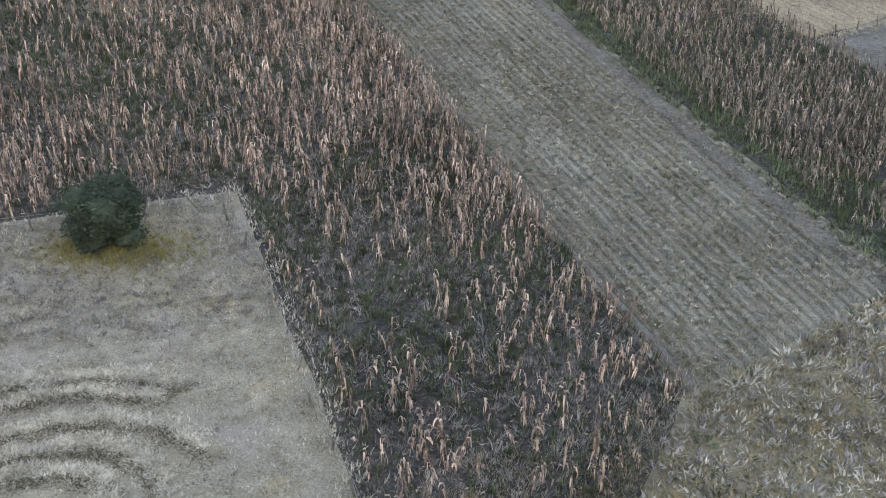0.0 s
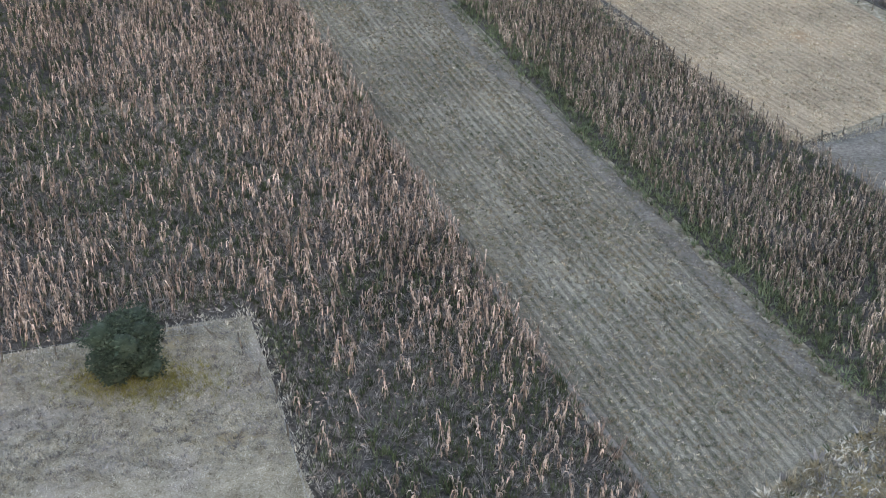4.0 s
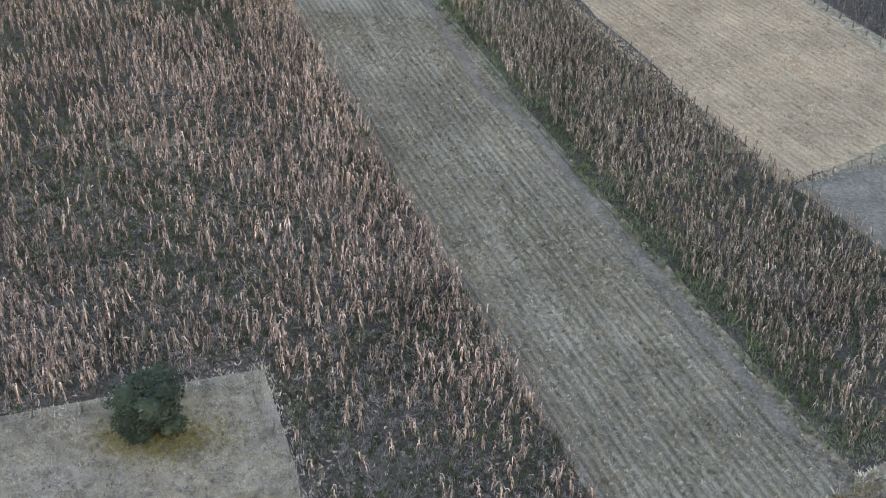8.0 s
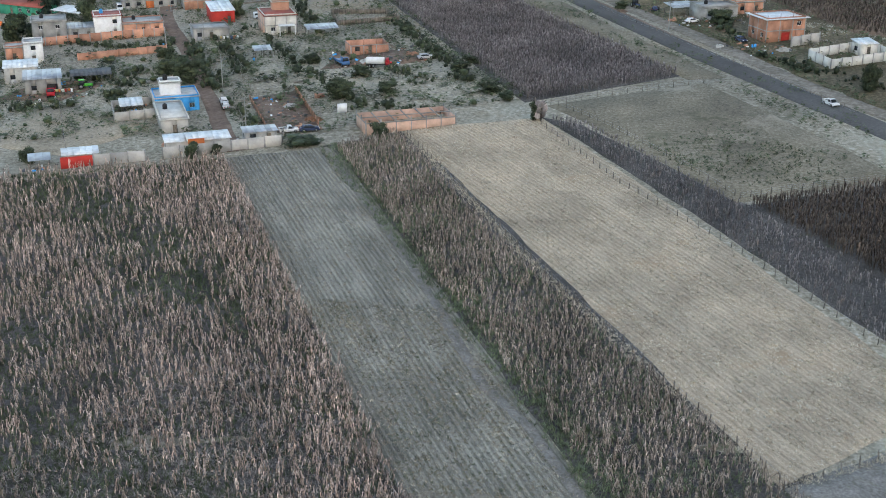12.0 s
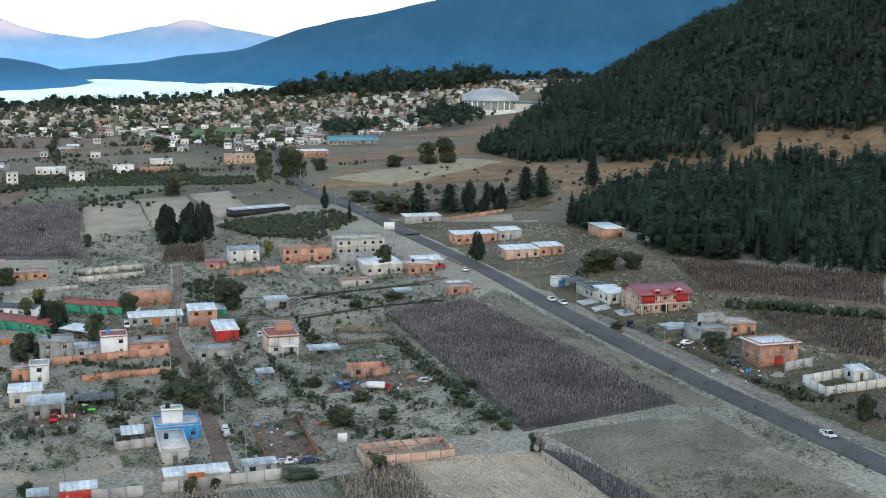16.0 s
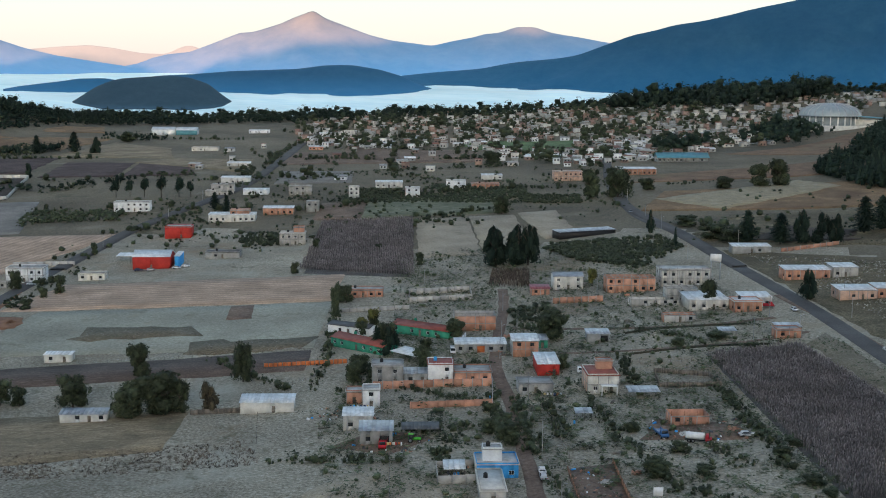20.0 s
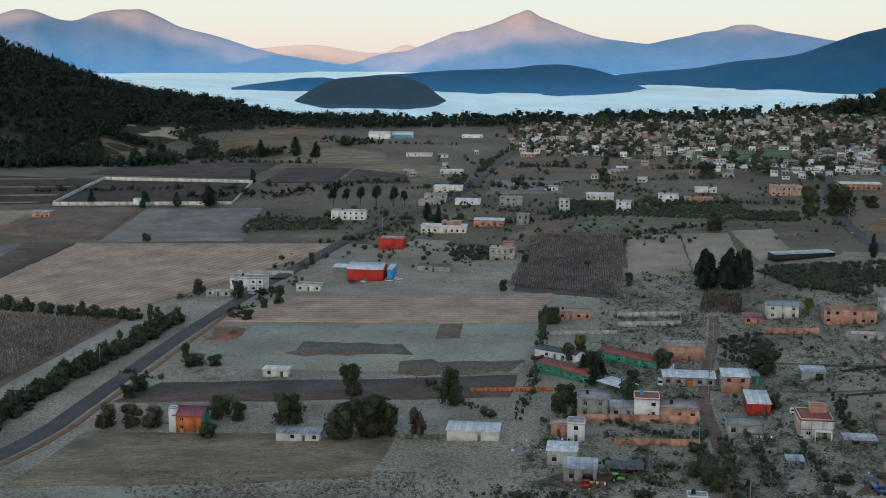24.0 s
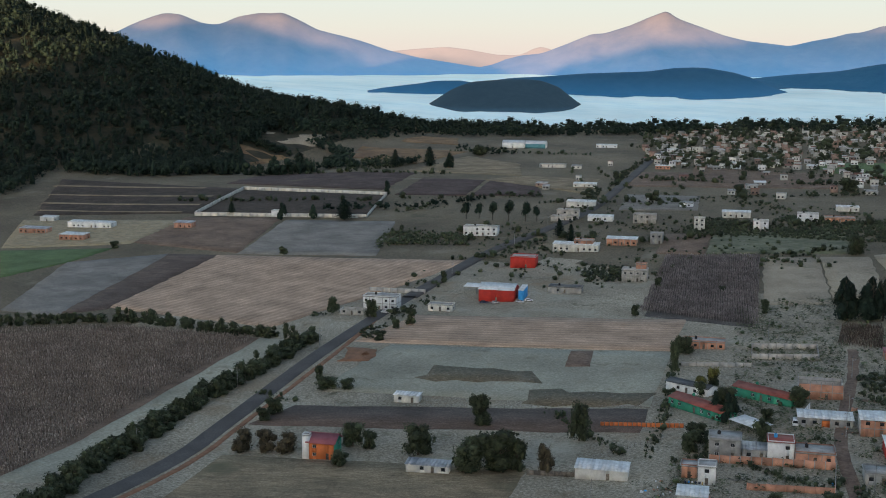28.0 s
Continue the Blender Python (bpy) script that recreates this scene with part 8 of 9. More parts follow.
def vehicle(kind, x, y, turn, colour, label):
    name = {"car": "car", "pickup": "pickup_truck", "van": "van", "truck": "tank_truck", "lorry": "truck", "tractor": "tractor"}[kind]
    e = base(name, x, y, turn, label, {"truck": "truck", "lorry": "truck", "pickup": "pickup"}.get(kind, kind), z=tz(x, y) + 0.12)
    m = M[colour]
    if kind in ("car", "pickup"):
        part("body", [tapered(-2.2, 2.25, 0.88, 0.32, 0.62, 0.05, 0.05, 0.0), tapered(-2.2, 2.2, 0.88, 0.62, 0.92, 0.04, 0.12, 0.06)], m, e)
        if kind == "car":
            part("cabin", [tapered(-1.75, 1.15, 0.8, 0.92, 1.45, 0.45, 0.75, 0.14)], m, e)
            part("side_glass", [tapered(-1.55, 0.95, 0.815, 0.96, 1.36, 0.36, 0.58, 0.1)], M["glass"], e)
            part("windscreen", [tapered(0.35, 1.2, 0.7, 0.93, 1.40, 0.1, 0.66, 0.08)], M["glass"], e)
        else:
            part("cabin", [tapered(-0.35, 1.2, 0.8, 0.92, 1.6, 0.12, 0.65, 0.14)], m, e)
            part("side_glass", [tapered(-0.2, 1.05, 0.815, 0.98, 1.5, 0.1, 0.5, 0.12)], M["glass"], e)
            part("windscreen", [tapered(0.6, 1.25, 0.7, 0.95, 1.55, 0.1, 0.6, 0.1)], M["glass"], e)
            part("cargo_bed", [box(-2.1, -0.72, 0.7, -0.5, 0.72, 0.935)], M["black"], e)
            part("bed_side", [box(-2.2, -0.88, 0.92, -0.4, -0.76, 1.12), box(-2.2, 0.76, 0.92, -0.4, 0.88, 1.12), box(-2.2, -0.76, 0.92, -2.08, 0.76, 1.12)], m, e)
        for s in (-0.62, 0.62):
            part("headlight", [box(2.17, s - 0.16, 0.66, 2.24, s + 0.16, 0.8)], M["whitewash"], e, "clear headlight")
            part("tail_light", [box(-2.23, s - 0.12, 0.68, -2.17, s + 0.12, 0.86)], M["car_red"], e, "red tail light")
        part("bumper", [box(2.16, -0.85, 0.34, 2.3, 0.85, 0.54), box(-2.3, -0.85, 0.34, -2.16, 0.85, 0.54)], M["black"], e)
        wheels(e, (-1.35, 1.4), 0.82)
    elif kind == "van":
        part("body", [tapered(-2.6, 2.5, 0.95, 0.35, 1.2, 0.03, 0.1, 0.03), tapered(-2.57, 2.3, 0.92, 1.2, 2.1, 0.1, 0.8, 0.12)], m, e)
        part("side_glass", [tapered(-2.3, 1.7, 0.93, 1.25, 1.8, 0.05, 0.3, 0.06)], M["glass"], e)
        part("windscreen", [tapered(1.5, 2.36, 0.8, 1.22, 1.95, 0.2, 0.7, 0.08)], M["glass"], e)
        wheels(e, (-1.6, 1.7), 0.88)
    elif kind in ("truck", "lorry"):
        part("chassis", [box(-3.6, -0.5, 0.6, 3.2, 0.5, 0.85)], M["black"], e)
        part("cab", [tapered(1.6, 3.3, 1.0, 0.7, 1.5, 0.0, 0.1, 0.03), tapered(1.6, 2.7, 1.0, 1.5, 2.4, 0.05, 0.3, 0.1)], m, e)
        part("windscreen", [tapered(2.0, 2.75, 0.85, 1.55, 2.3, 0.1, 0.3, 0.08)], M["glass"], e)
        if kind == "truck":
            o = new("tank", mesh_of("tank", turned([(0.0, -3.6), (0.85, -3.55), (0.95, -3.3), (0.95, 1.0), (0.85, 1.25), (0.0, 1.3)], 16), M["whitewash"]))
            o.parent = e
            o.matrix_basis = Matrix.LocRotScale((0, 0, 1.75), Euler((0, math.pi / 2, 0)), None)
        else:
            part("flatbed", [box(-3.6, -1.1, 0.9, 1.4, 1.1, 1.1), box(-3.6, -1.1, 1.1, 1.4, -1.02, 1.6), box(-3.6, 1.02, 1.1, 1.4, 1.1, 1.6)], m, e)
        wheels(e, (-2.6, -1.6, 2.3), 0.9, 1.35)
    else:
        part("body", [tapered(-0.6, 1.9, 0.45, 0.7, 1.3, 0, 0.1, 0.05), tapered(-1.6, -0.3, 0.8, 0.9, 1.2, 0, 0, 0.1)], m, e)
        part("cab", [tapered(-1.5, -0.2, 0.75, 1.2, 2.3, 0.1, 0.1, 0.05)], M["glass"], e)
        part("cab_roof", [box(-1.6, -0.8, 2.3, -0.1, 0.8, 2.4)], m, e)
        wheels(e, (-1.1,), 0.85, 2.0)
        wheels(e, (1.4,), 0.7, 1.2)
    return e


road_turn = math.atan2(-75, 25)
vehicle("pickup", 84.4, 268.4, road_turn, "car_white", "white pickup driving on the asphalt road")
vehicle("pickup", 33.0, 420.5, road_turn, "car_white", "white pickup parked at the roadside")
vehicle("pickup", 36.5, 414.5, road_turn, "car_white", "white pickup parked at the roadside")
vehicle("pickup", -56.8, 288.3, math.pi / 2 + 0.3, "car_white", "white pickup parked on the dirt lane")
vehicle("pickup", -37.6, 262.6, GRID, "car_white", "white pickup parked behind the block wall")
vehicle("car", -33.0, 263.0, GRID, "car_navy", "dark blue estate car parked beside a pickup")
vehicle("car", -55.6, 284.2, math.pi / 2 + 0.3, "car_silver", "silver car parked behind a pickup")
vehicle("truck", -20.5, 317.5, GRID - 0.35, "car_red", "red truck with a white tank on a lot")
vehicle("lorry", -30.9, 321.4, -1.1, "car_blue", "blue truck on a bare lot")
vehicle("car", -8.6, 324.3, GRID, "car_silver", "pale car on a frosted lot")
vehicle("car", 56.5, 416.5, 0.2, "car_silver", "silver car before the salmon house")
vehicle("car", 68.0, 353.5, GRID + 0.3, "car_white", "white car in a dirt yard")
vehicle("car", 60.0, 371.0, GRID + 0.9, "car_navy", "dark car on the gravel shoulder")
vehicle("tractor", 55.0, 377.0, road_turn, "car_navy", "dark tractor on the gravel shoulder")
vehicle("car", 68.0, 376.0, GRID, "car_white", "white car in a dirt yard")
vehicle("car", 77.0, 329.0, road_turn, "car_navy", "dark car by the brick house")
vehicle("van", -112.9, 406.0, -1.25, "car_white", "white van in the school lane")
vehicle("van", -62.0, 384.0, GRID, "car_white", "white van beside a brick house")
vehicle("tractor", -96.3, 307.5, GRID, "car_green", "bright green tractor in a dirt yard")
vehicle("lorry", -103.5, 302.0, -1.3, "car_red", "red truck in a dirt yard")
vehicle("lorry", -8.0, 487.0, GRID, "car_red", "red truck beside a shop")
vehicle("car", 3.0, 482.0, road_turn, "car_white", "white car on the roadside")
vehicle("car", -95.5, 752.0, road_turn, "car_silver", "silver car on the far road")
for k, q in enumerate(((-301.0, 553.5), (-298.5, 558.5), (-318.0, 545.0), (-312.0, 546.5))):
    vehicle("car", q[0], q[1], GRID + 0.2 * k, ("car_white", "car_white", "car_navy", "car_silver")[k], "parked car beside the red hall")
vehicle("car", -352.0, 503.0, GRID, "car_white", "white car before the white building")

POLE = (mesh_of("shaft", prism((0, 0, -0.5), (0, 0, 8.5), 0.14, 0.09, 8), M["concrete"]), box_mesh("crossarm", [box(-0.8, -0.05, 7.9, 0.8, 0.05, 8.05)], M["wood"]))
LAMP = mesh_of("lamp_arm", joined([prism((0, 0, 6.6), (0.9, 0, 7.2), 0.04, 0.03, 6), prism((0.85, 0, 7.2), (1.3, 0, 7.15), 0.11, 0.08, 6)]), M["steel"])


def pole(x, y, turn=GRID, lamp=True):
    e = base("utility_pole", x, y, turn, "grey utility pole with a short crossarm" + (" and street lamp" if lamp else ""), "utility pole", "poles along the lanes")
    for name, me in zip(("shaft", "crossarm"), POLE):
        shared(name, me, e, (0, 0, 0))
    if lamp:
        shared("lamp_arm", LAMP, e, (0, 0, 0))


for q in ((-60.0, 304.3), (-94.2, 399.4), (-111.1, 475.1), (-6.1, 471.5), (5.0, 443.5), (23.6, 471.0), (22.0, 506.0), (-59.0, 476.4), (-10.6, 432.0), (-77.0, 503.0), (-53.6, 526.1), (-98.8, 421.2), (-47.5, 596.3), (-25.3, 636.0), (-160.2, 526.5), (-339.5, 432.4), (-326.4, 361.6), (-300.9, 282.5), (-47.0, 262.0), (-74.0, 352.0), (60.0, 345.0), (40.0, 400.0), (-372.0, 600.0), (-380.0, 690.0), (-392.0, 760.0), (-104.0, 800.0), (-84.0, 732.0), (-70.0, 690.0)):
    pole(q[0], q[1])

POST = box_mesh("post", [tapered(-0.07, 0.07, 0.07, -0.3, 1.35, 0.015, 0.015, 0.015)], M["wood"])


def tube(points, r):
    """One thin three-sided wire through all the points."""
    v = [np.array(p) + np.array(d) * r for p in points for d in ((1, 0, -0.5), (-1, 0, -0.5), (0, 0, 1))]
    f = []
    for k in range(len(points) - 1):
        for j in range(3):
            a, b = 3 * k + j, 3 * k + (j + 1) % 3
            f += [(a, b, b + 3), (a, b + 3, a + 3)]
    return np.array(v), np.array(f)


def fence(line, step, label, wires=(0.5, 1.1), lean=0.06, high=1.0):
    e = base("fence", line[0][0], line[0][1], 0.0, label, "fence")
    x0, y0, z0 = e.matrix_world.translation
    pts = along(line, step)
    for q in pts:
        o = new("post", POST)
        o.parent = e
        o.matrix_basis = Matrix.LocRotScale((q[0] - x0, q[1] - y0, tz(*q) - z0), Euler((rng.normal(0, lean), rng.normal(0, lean), rng.uniform(0, 3))), (1, 1, high * rng.uniform(0.85, 1.1)))
    for h in wires:
        o = new("wire", mesh_of("wire", tube([(a[0] - x0, a[1] - y0, tz(*a) - z0 + h) for a in pts], 0.012), M["steel"]))
        o.parent = e


fence([(-10.8, 257.4), (-0.8, 228.4), (9.2, 198.5), (17.3, 176.1), (24.2, 159.7), (29.9, 144.9), (35.0, 132.9), (39.5, 122.5)], 2.9, "weathered wooden fence posts along the pale stubble")
fence([(18.8, 262), (31.8, 223.6), (47.2, 193), (61.5, 158), (80, 122)], 3.1, "weathered wooden fence posts along dead weeds")
fence([(23.7, 276), (31.6, 263.0), (44.6, 235.3), (53, 215.0)], 3.0, "wooden fence posts round the fallow field")
fence([(53, 215.0), (63.0, 218.5), (82.3, 223.4), (88, 225)], 2.2, "grey wooden rail fence at the maize field", (0.4, 0.8, 1.2))
fence([(-44, 78), (-33.4, 80.5), (-23.4, 83.1), (-18.1, 84.7), (-12.4, 73.4), (-9.7, 63.8), (-7.7, 58.0), (-5.3, 52.0), (-3.5, 47)], 4.2, "leaning wooden fence posts round the pasture", lean=0.2)
fence([(38.7, 122.3), (53, 130), (64, 137)], 3.0, "wooden posts at the end of the pale field")
fence([(18.5, 280), (16, 284), (-10, 345), (-25, 409)], 3.4, "posts along the edge of the grey maize")
fence([(22, 277), (40, 284), (60, 290)], 4.0, "posts along the fallow field")
fence([(-52, 300), (-64, 335), (-80, 385)], 3.2, "wooden posts along the dirt lane")
fence([(-48, 268), (-57, 296)], 2.6, "wooden posts along the dirt lane")
fence([(-60, 306), (-40, 312), (-15, 305), (0, 300)], 3.2, "posts across a frosted lot")
wall_run([(-40.2, 387.2), (-22.7, 384.0), (-18.0, 373.0), (-36.5, 370.0), (-40.2, 387.2)], 1.5, "wood", "corral of rough grey upright planks", 0.7, name="plank_fence", post="wood", panel_thick=0.07)
fence([(-288, 352), (-230, 377), (-168, 404)], 5.0, "thin posts along tilled ground")
fence([(-160, 345), (-146, 378)], 3.0, "posts beside a shed")
wall_run([(-173.0, 378.0), (-146.0, 388.0)], 1.6, "orange", "orange plank fence behind a shed", 1.6, post="wood")
wall_run([(-172.0, 322.5), (-158.0, 327.0)], 1.6, "wood", "grey plank fence beside a shed", 2.0, post="wood")


# ---- clutter on the lots ----
def timber_stack(x, y, turn, n=6, long=3.6):
    e = base("timber_stack", x, y, turn, "stack of grey weathered timber on the lot", "timber")
    for k in range(n):
        row, col = divmod(k, 3)
        a = rng.normal(0, 0.12)
        part("beam", [box(-long / 2 + a, col * 0.3, row * 0.16 - 0.02, long / 2 + a, col * 0.3 + 0.2, row * 0.16 + 0.13)], M["wood"], e)


def brick_stack(x, y, turn, w, d, h, key="brick"):
    e = base("brick_stack", x, y, turn, "stack of loose orange bricks on the lot" if key == "brick" else "stack of grey concrete blocks", "bricks")
    for k in range(3):
        for j in range(2):
            part("course", [box(k * w / 3, j * d / 2, -0.1, (k + 0.94) * w / 3, (j + 0.94) * d / 2, h * rng.uniform(0.6, 1.0))], M[key], e)


def heap(x, y, r, h, key, label):
    """A heap of loose stones and soil."""
    n = 90
    a, q = rng.uniform(0, 6.28, n), np.sqrt(rng.uniform(0, 1, n))
    bs = []
    for k in range(n):
        s_ = rng.uniform(0.1, 0.28)
        z = h * (1 - q[k]) * rng.uniform(0.5, 1.0)
        b = box(-s_, -s_ * 0.7, -0.4, s_, s_ * 0.7, z + s_)
        c_, d_ = math.cos(a[k] * 3), math.sin(a[k] * 3)
        b = np.stack([b[:, 0] * c_ - b[:, 1] * d_ + r * q[k] * math.cos(a[k]), b[:, 0] * d_ + b[:, 1] * c_ + r * q[k] * math.sin(a[k]), b[:, 2] + rng.normal(0, 0.05, 8)], 1)
        bs.append(b)
    me = box_mesh("rubble_heap", bs, M[key])
    o = tagged(new("rubble_heap", me), label, "rubble", kind="stuff")
    o.matrix_world = Matrix.Translation((x, y, tz(x, y)))


DRUM = mesh_of("drum_body", turned([(0.0, 0.0), (0.29, 0.0), (0.3, 0.28), (0.31, 0.3), (0.3, 0.32), (0.3, 0.58), (0.31, 0.6), (0.3, 0.62), (0.29, 0.88), (0.0, 0.88)], 10), M["blue"])


def drum(x, y):
    e = base("drum", x, y, 0, "blue plastic drum standing in a yard", "drum")
    shared("drum_body", DRUM, e, (0, 0, 0))


for x, y, turn in ((-54, 346, 0.2), (-42, 300, 1.2), (-40, 306, 0.7), (-20, 341, 0.4), (-31, 322, 1.0), (-85, 321, 0.3), (-48, 352, 1.5), (-14, 327, 0.1), (74, 350, 0.9), (60, 372, 0.3), (-126, 316, 0.6), (0, 440, 0.4)):
    timber_stack(x, y, turn)
for x, y, turn, key in ((-36, 264, 0.3, "brick"), (-34, 290, 0.8, "brick"), (-24, 352, 0.3, "block"), (-100, 430, 0.3, "brick"), (-66, 508, 0.3, "brick"), (-50, 480, 0.3, "block"), (70, 322, 0.9, "block"), (-72, 296, 0.3, "block"), (62, 356, 0.2, "brick")):
    brick_stack(x, y, turn, 2.2, 1.3, 1.1, key)
for x, y, r, h, key, label in ((-24, 324, 2.4, 1.0, "block", "grey rubble beside the half-built house"), (-12, 330, 1.8, 0.8, "brick", "broken brick rubble beside the half-built house"), (-33, 272, 2.0, 0.9, "redsoil", "heap of red soil on the building lot"), (-40, 284, 1.6, 0.7, "block", "heap of gravel on the building lot"), (-98, 308, 1.8, 0.6, "dirt", "heap of scrap and earth in the yard"), (86, 318, 2.0, 0.9, "block", "heap of grey sand beside the house"), (76, 342, 1.6, 0.6, "dirt", "heap of earth by the roadside"), (-58, 460, 2.2, 0.9, "shoulder", "heap of pale gravel on a lot"), (50, 372, 1.6, 0.7, "dirt", "heap of earth by the roadside"), (-310, 428, 3.0, 1.6, "redsoil", "heap of turned red soil by the road")):
    heap(x, y, r, h, key, label)
for x, y in ((-78, 283), (-77.2, 283.6), (-104, 312), (-103.2, 312.4), (78.5, 322), (79.4, 322.4), (-56, 330), (-86, 352)):
    drum(x, y)
# ---- loose growth on the near fields ----
p = scattered([(-60, 73), (-17.5, 86.5), (-5, 50), (-12, 40), (-60, 25)], 2.2)
spread_out("grass_pasture", BLADES, p, rng.uniform(0.12, 0.38, len(p)), M["hay"], "pale dry grass tufts on the pasture", "grass", squash=rng.uniform(0.2, 0.6, len(p)))
p = scattered([(-5, 49), (12, 57), (18, 62), (36, 75), (60, 90), (40, 40), (0, 36)], 3.0)
spread_out("grass_verge", BLADES, p, rng.uniform(0.15, 0.5, len(p)), M["verge"], "yellowed grass tufts on the verge", "grass", squash=rng.uniform(0.3, 0.8, len(p)))
p = scattered([(-48, 245), (-30.5, 250), (31, 74), (16, 62)], 1.6, 0.55)
p = p[rng.uniform(0, 1, len(p)) < 0.25 + 0.6 * patch(p, 0.15, 5.0)]
spread_out("grass_stubble", BLADES, p, rng.uniform(0.1, 0.28, len(p)), M["hay"], "short pale stubble in rows", "stubble", squash=rng.uniform(0.15, 0.4, len(p)))
p = scattered([(-30, 251), (-25, 254), (38, 78), (32, 74)], 2.4)
spread_out("weeds_edge", TUFTS, p, rng.uniform(0.3, 0.8, len(p)), M["edge_weed"], "green weeds along the edge of the maize", "weeds", squash=rng.uniform(0.7, 1.6, len(p)))
p = scattered([(40, 245), (60, 262), (78, 226), (55, 220)], 0.9)
p = p[rng.uniform(0, 1, len(p)) < patch(p, 0.12, 3.0)]
spread_out("weeds_fallow", TUFTS, p, rng.uniform(0.3, 0.7, len(p)), M["weed"], "green weeds in the fallow field", "weeds", squash=rng.uniform(0.5, 1.3, len(p)))
# strewn hay on the mown arcs, and rough grass where the fields meet
ARCS = ([(-31, 60.5), (-27, 61.4), (-22.4, 62.2), (-16.5, 61.6)], [(-30, 58), (-27, 59), (-25.3, 59.8), (-22.4, 60.7), (-17.3, 60.1)], [(-30, 55), (-26.2, 56.2), (-23.3, 57.6), (-19.9, 57.9), (-16.4, 57.3), (-14, 55)], [(-29, 53), (-25.6, 54.2), (-23.2, 55.2), (-19.6, 55.3), (-16.9, 53.8), (-15.5, 50.5), (-15, 47)], [(-28, 51), (-24.9, 52.2), (-22.4, 53.2), (-19.4, 52.8), (-18.2, 50.5), (-18, 47)])
for line in ARCS:
    q = along_line(line, 0.011)
    q = q + rng.normal(0, 0.33, q.shape) + 0.5 * np.stack([wavy(q[:, 0], q[:, 1], 0.6, 1.0), wavy(q[:, 0], q[:, 1], 0.7, 3.0)], 1)
    spread_out("hay_swath", WISP, q, rng.uniform(0.1, 0.34, len(q)), M["hay"], "strewn pale hay along a mown arc", "hay", squash=rng.uniform(0.25, 0.6, len(q)), lean=0.5)
    q = along_line(line, 0.032) + np.array((0.2, -1.0))
    q = q + rng.normal(0, 0.28, q.shape)
    spread_out("grass_furrow", WISP, q, rng.uniform(0.08, 0.26, len(q)), M["brown_grass"], "brown flattened grass between hay swaths", "grass", squash=rng.uniform(0.3, 0.7, len(q)), lean=0.4)
for name, line, wide, mat in (("grass_border_pasture", [(-60, 73), (-36, 80), (-17, 87.3), (-12, 74), (-8, 61), (-4, 49)], 0.7, "hay"), ("grass_border_end", [(-3, 49), (10, 57), (16, 60.5), (25, 66), (33, 73), (45, 82)], 1.5, "pasture"), ("grass_border_track", [(0, 44), (12, 53.5), (22, 58), (33, 66.5), (46, 79)], 1.4, "verge"), ("grass_border_maize", [(-48.5, 244), (-20, 158), (3.6, 92), (15, 61.5)], 0.6, "maize")):
    q = np.array(along(line, 0.05 if wide > 1 else 0.1))
    q = q + rng.normal(0, wide, q.shape)
    spread_out(name, BLADES, q, rng.uniform(0.15, 0.6, len(q)), M[mat], "rough dry grass where two fields meet", "grass", squash=rng.uniform(0.3, 0.7, len(q)))

p = scattered([(-60, 73), (-17.5, 86.5), (-4, 49), (-12, 40), (-60, 25)], 2.6)
p = p[rng.uniform(0, 1, len(p)) < 0.15 + 0.9 * patch(p, 0.3, 8.0)]
spread_out("grass_tussocks", FINE, p, rng.uniform(0.1, 0.35, len(p)), M["verge"], "brown grass tussocks on the pasture", "grass", squash=rng.uniform(0.25, 0.8, len(p)), lean=0.3)
p = scattered([(-60, 73), (-17.5, 86.5), (-10, 68), (-60, 58)], 5.0)
spread_out("grass_frosted", FINE, p, rng.uniform(0.15, 0.5, len(p)), M["dead_weed"], "grey frosted grass at the top of the pasture", "grass", squash=rng.uniform(0.25, 0.6, len(p)), lean=0.3)
p = scattered([(10, 50), (15.5, 59.5), (36, 74), (60, 90), (40, 40)], 3.5)
p = p[rng.uniform(0, 1, len(p)) < patch(p, 0.25, 3.0)]
spread_out("weeds_verge", FINE, p, rng.uniform(0.2, 0.7, len(p)), M["dead_weed"], "grey dead weeds on the verge", "weeds", squash=rng.uniform(0.4, 1.0, len(p)), lean=0.3)
p = scattered([(-42, 79), (-17.5, 87), (-4, 50), (-8, 46), (-42, 46)], 7.0)
spread_out("grass_matted", FINE, p, rng.uniform(0.06, 0.22, len(p)), M["hay"], "matted pale hay on the pasture", "grass", squash=rng.uniform(0.3, 0.7, len(p)), lean=0.5)
p = scattered([(-42, 79), (-17.5, 87), (-4, 50), (-8, 46), (-42, 46)], 6.0)
p = p[rng.uniform(0, 1, len(p)) < 0.2 + 0.9 * patch(p, 0.5, 2.0)]
spread_out("grass_brown", FINE, p, rng.uniform(0.1, 0.3, len(p)), M["brown_grass"], "brown matted grass on the pasture", "grass", squash=rng.uniform(0.3, 0.9, len(p)), lean=0.5)
p = scattered([(-8, 130), (14, 126), (31, 75), (16, 62)], 3.2, 0.45)
p = p[rng.uniform(0, 1, len(p)) < 0.2 + 0.7 * patch(p, 0.22, 4.0)]
spread_out("stubble_tufts", FINE, p, rng.uniform(0.08, 0.24, len(p)), M["fallow"], "short ochre stubble tufts in drilled rows", "stubble", squash=rng.uniform(0.2, 0.5, len(p)), lean=0.4)
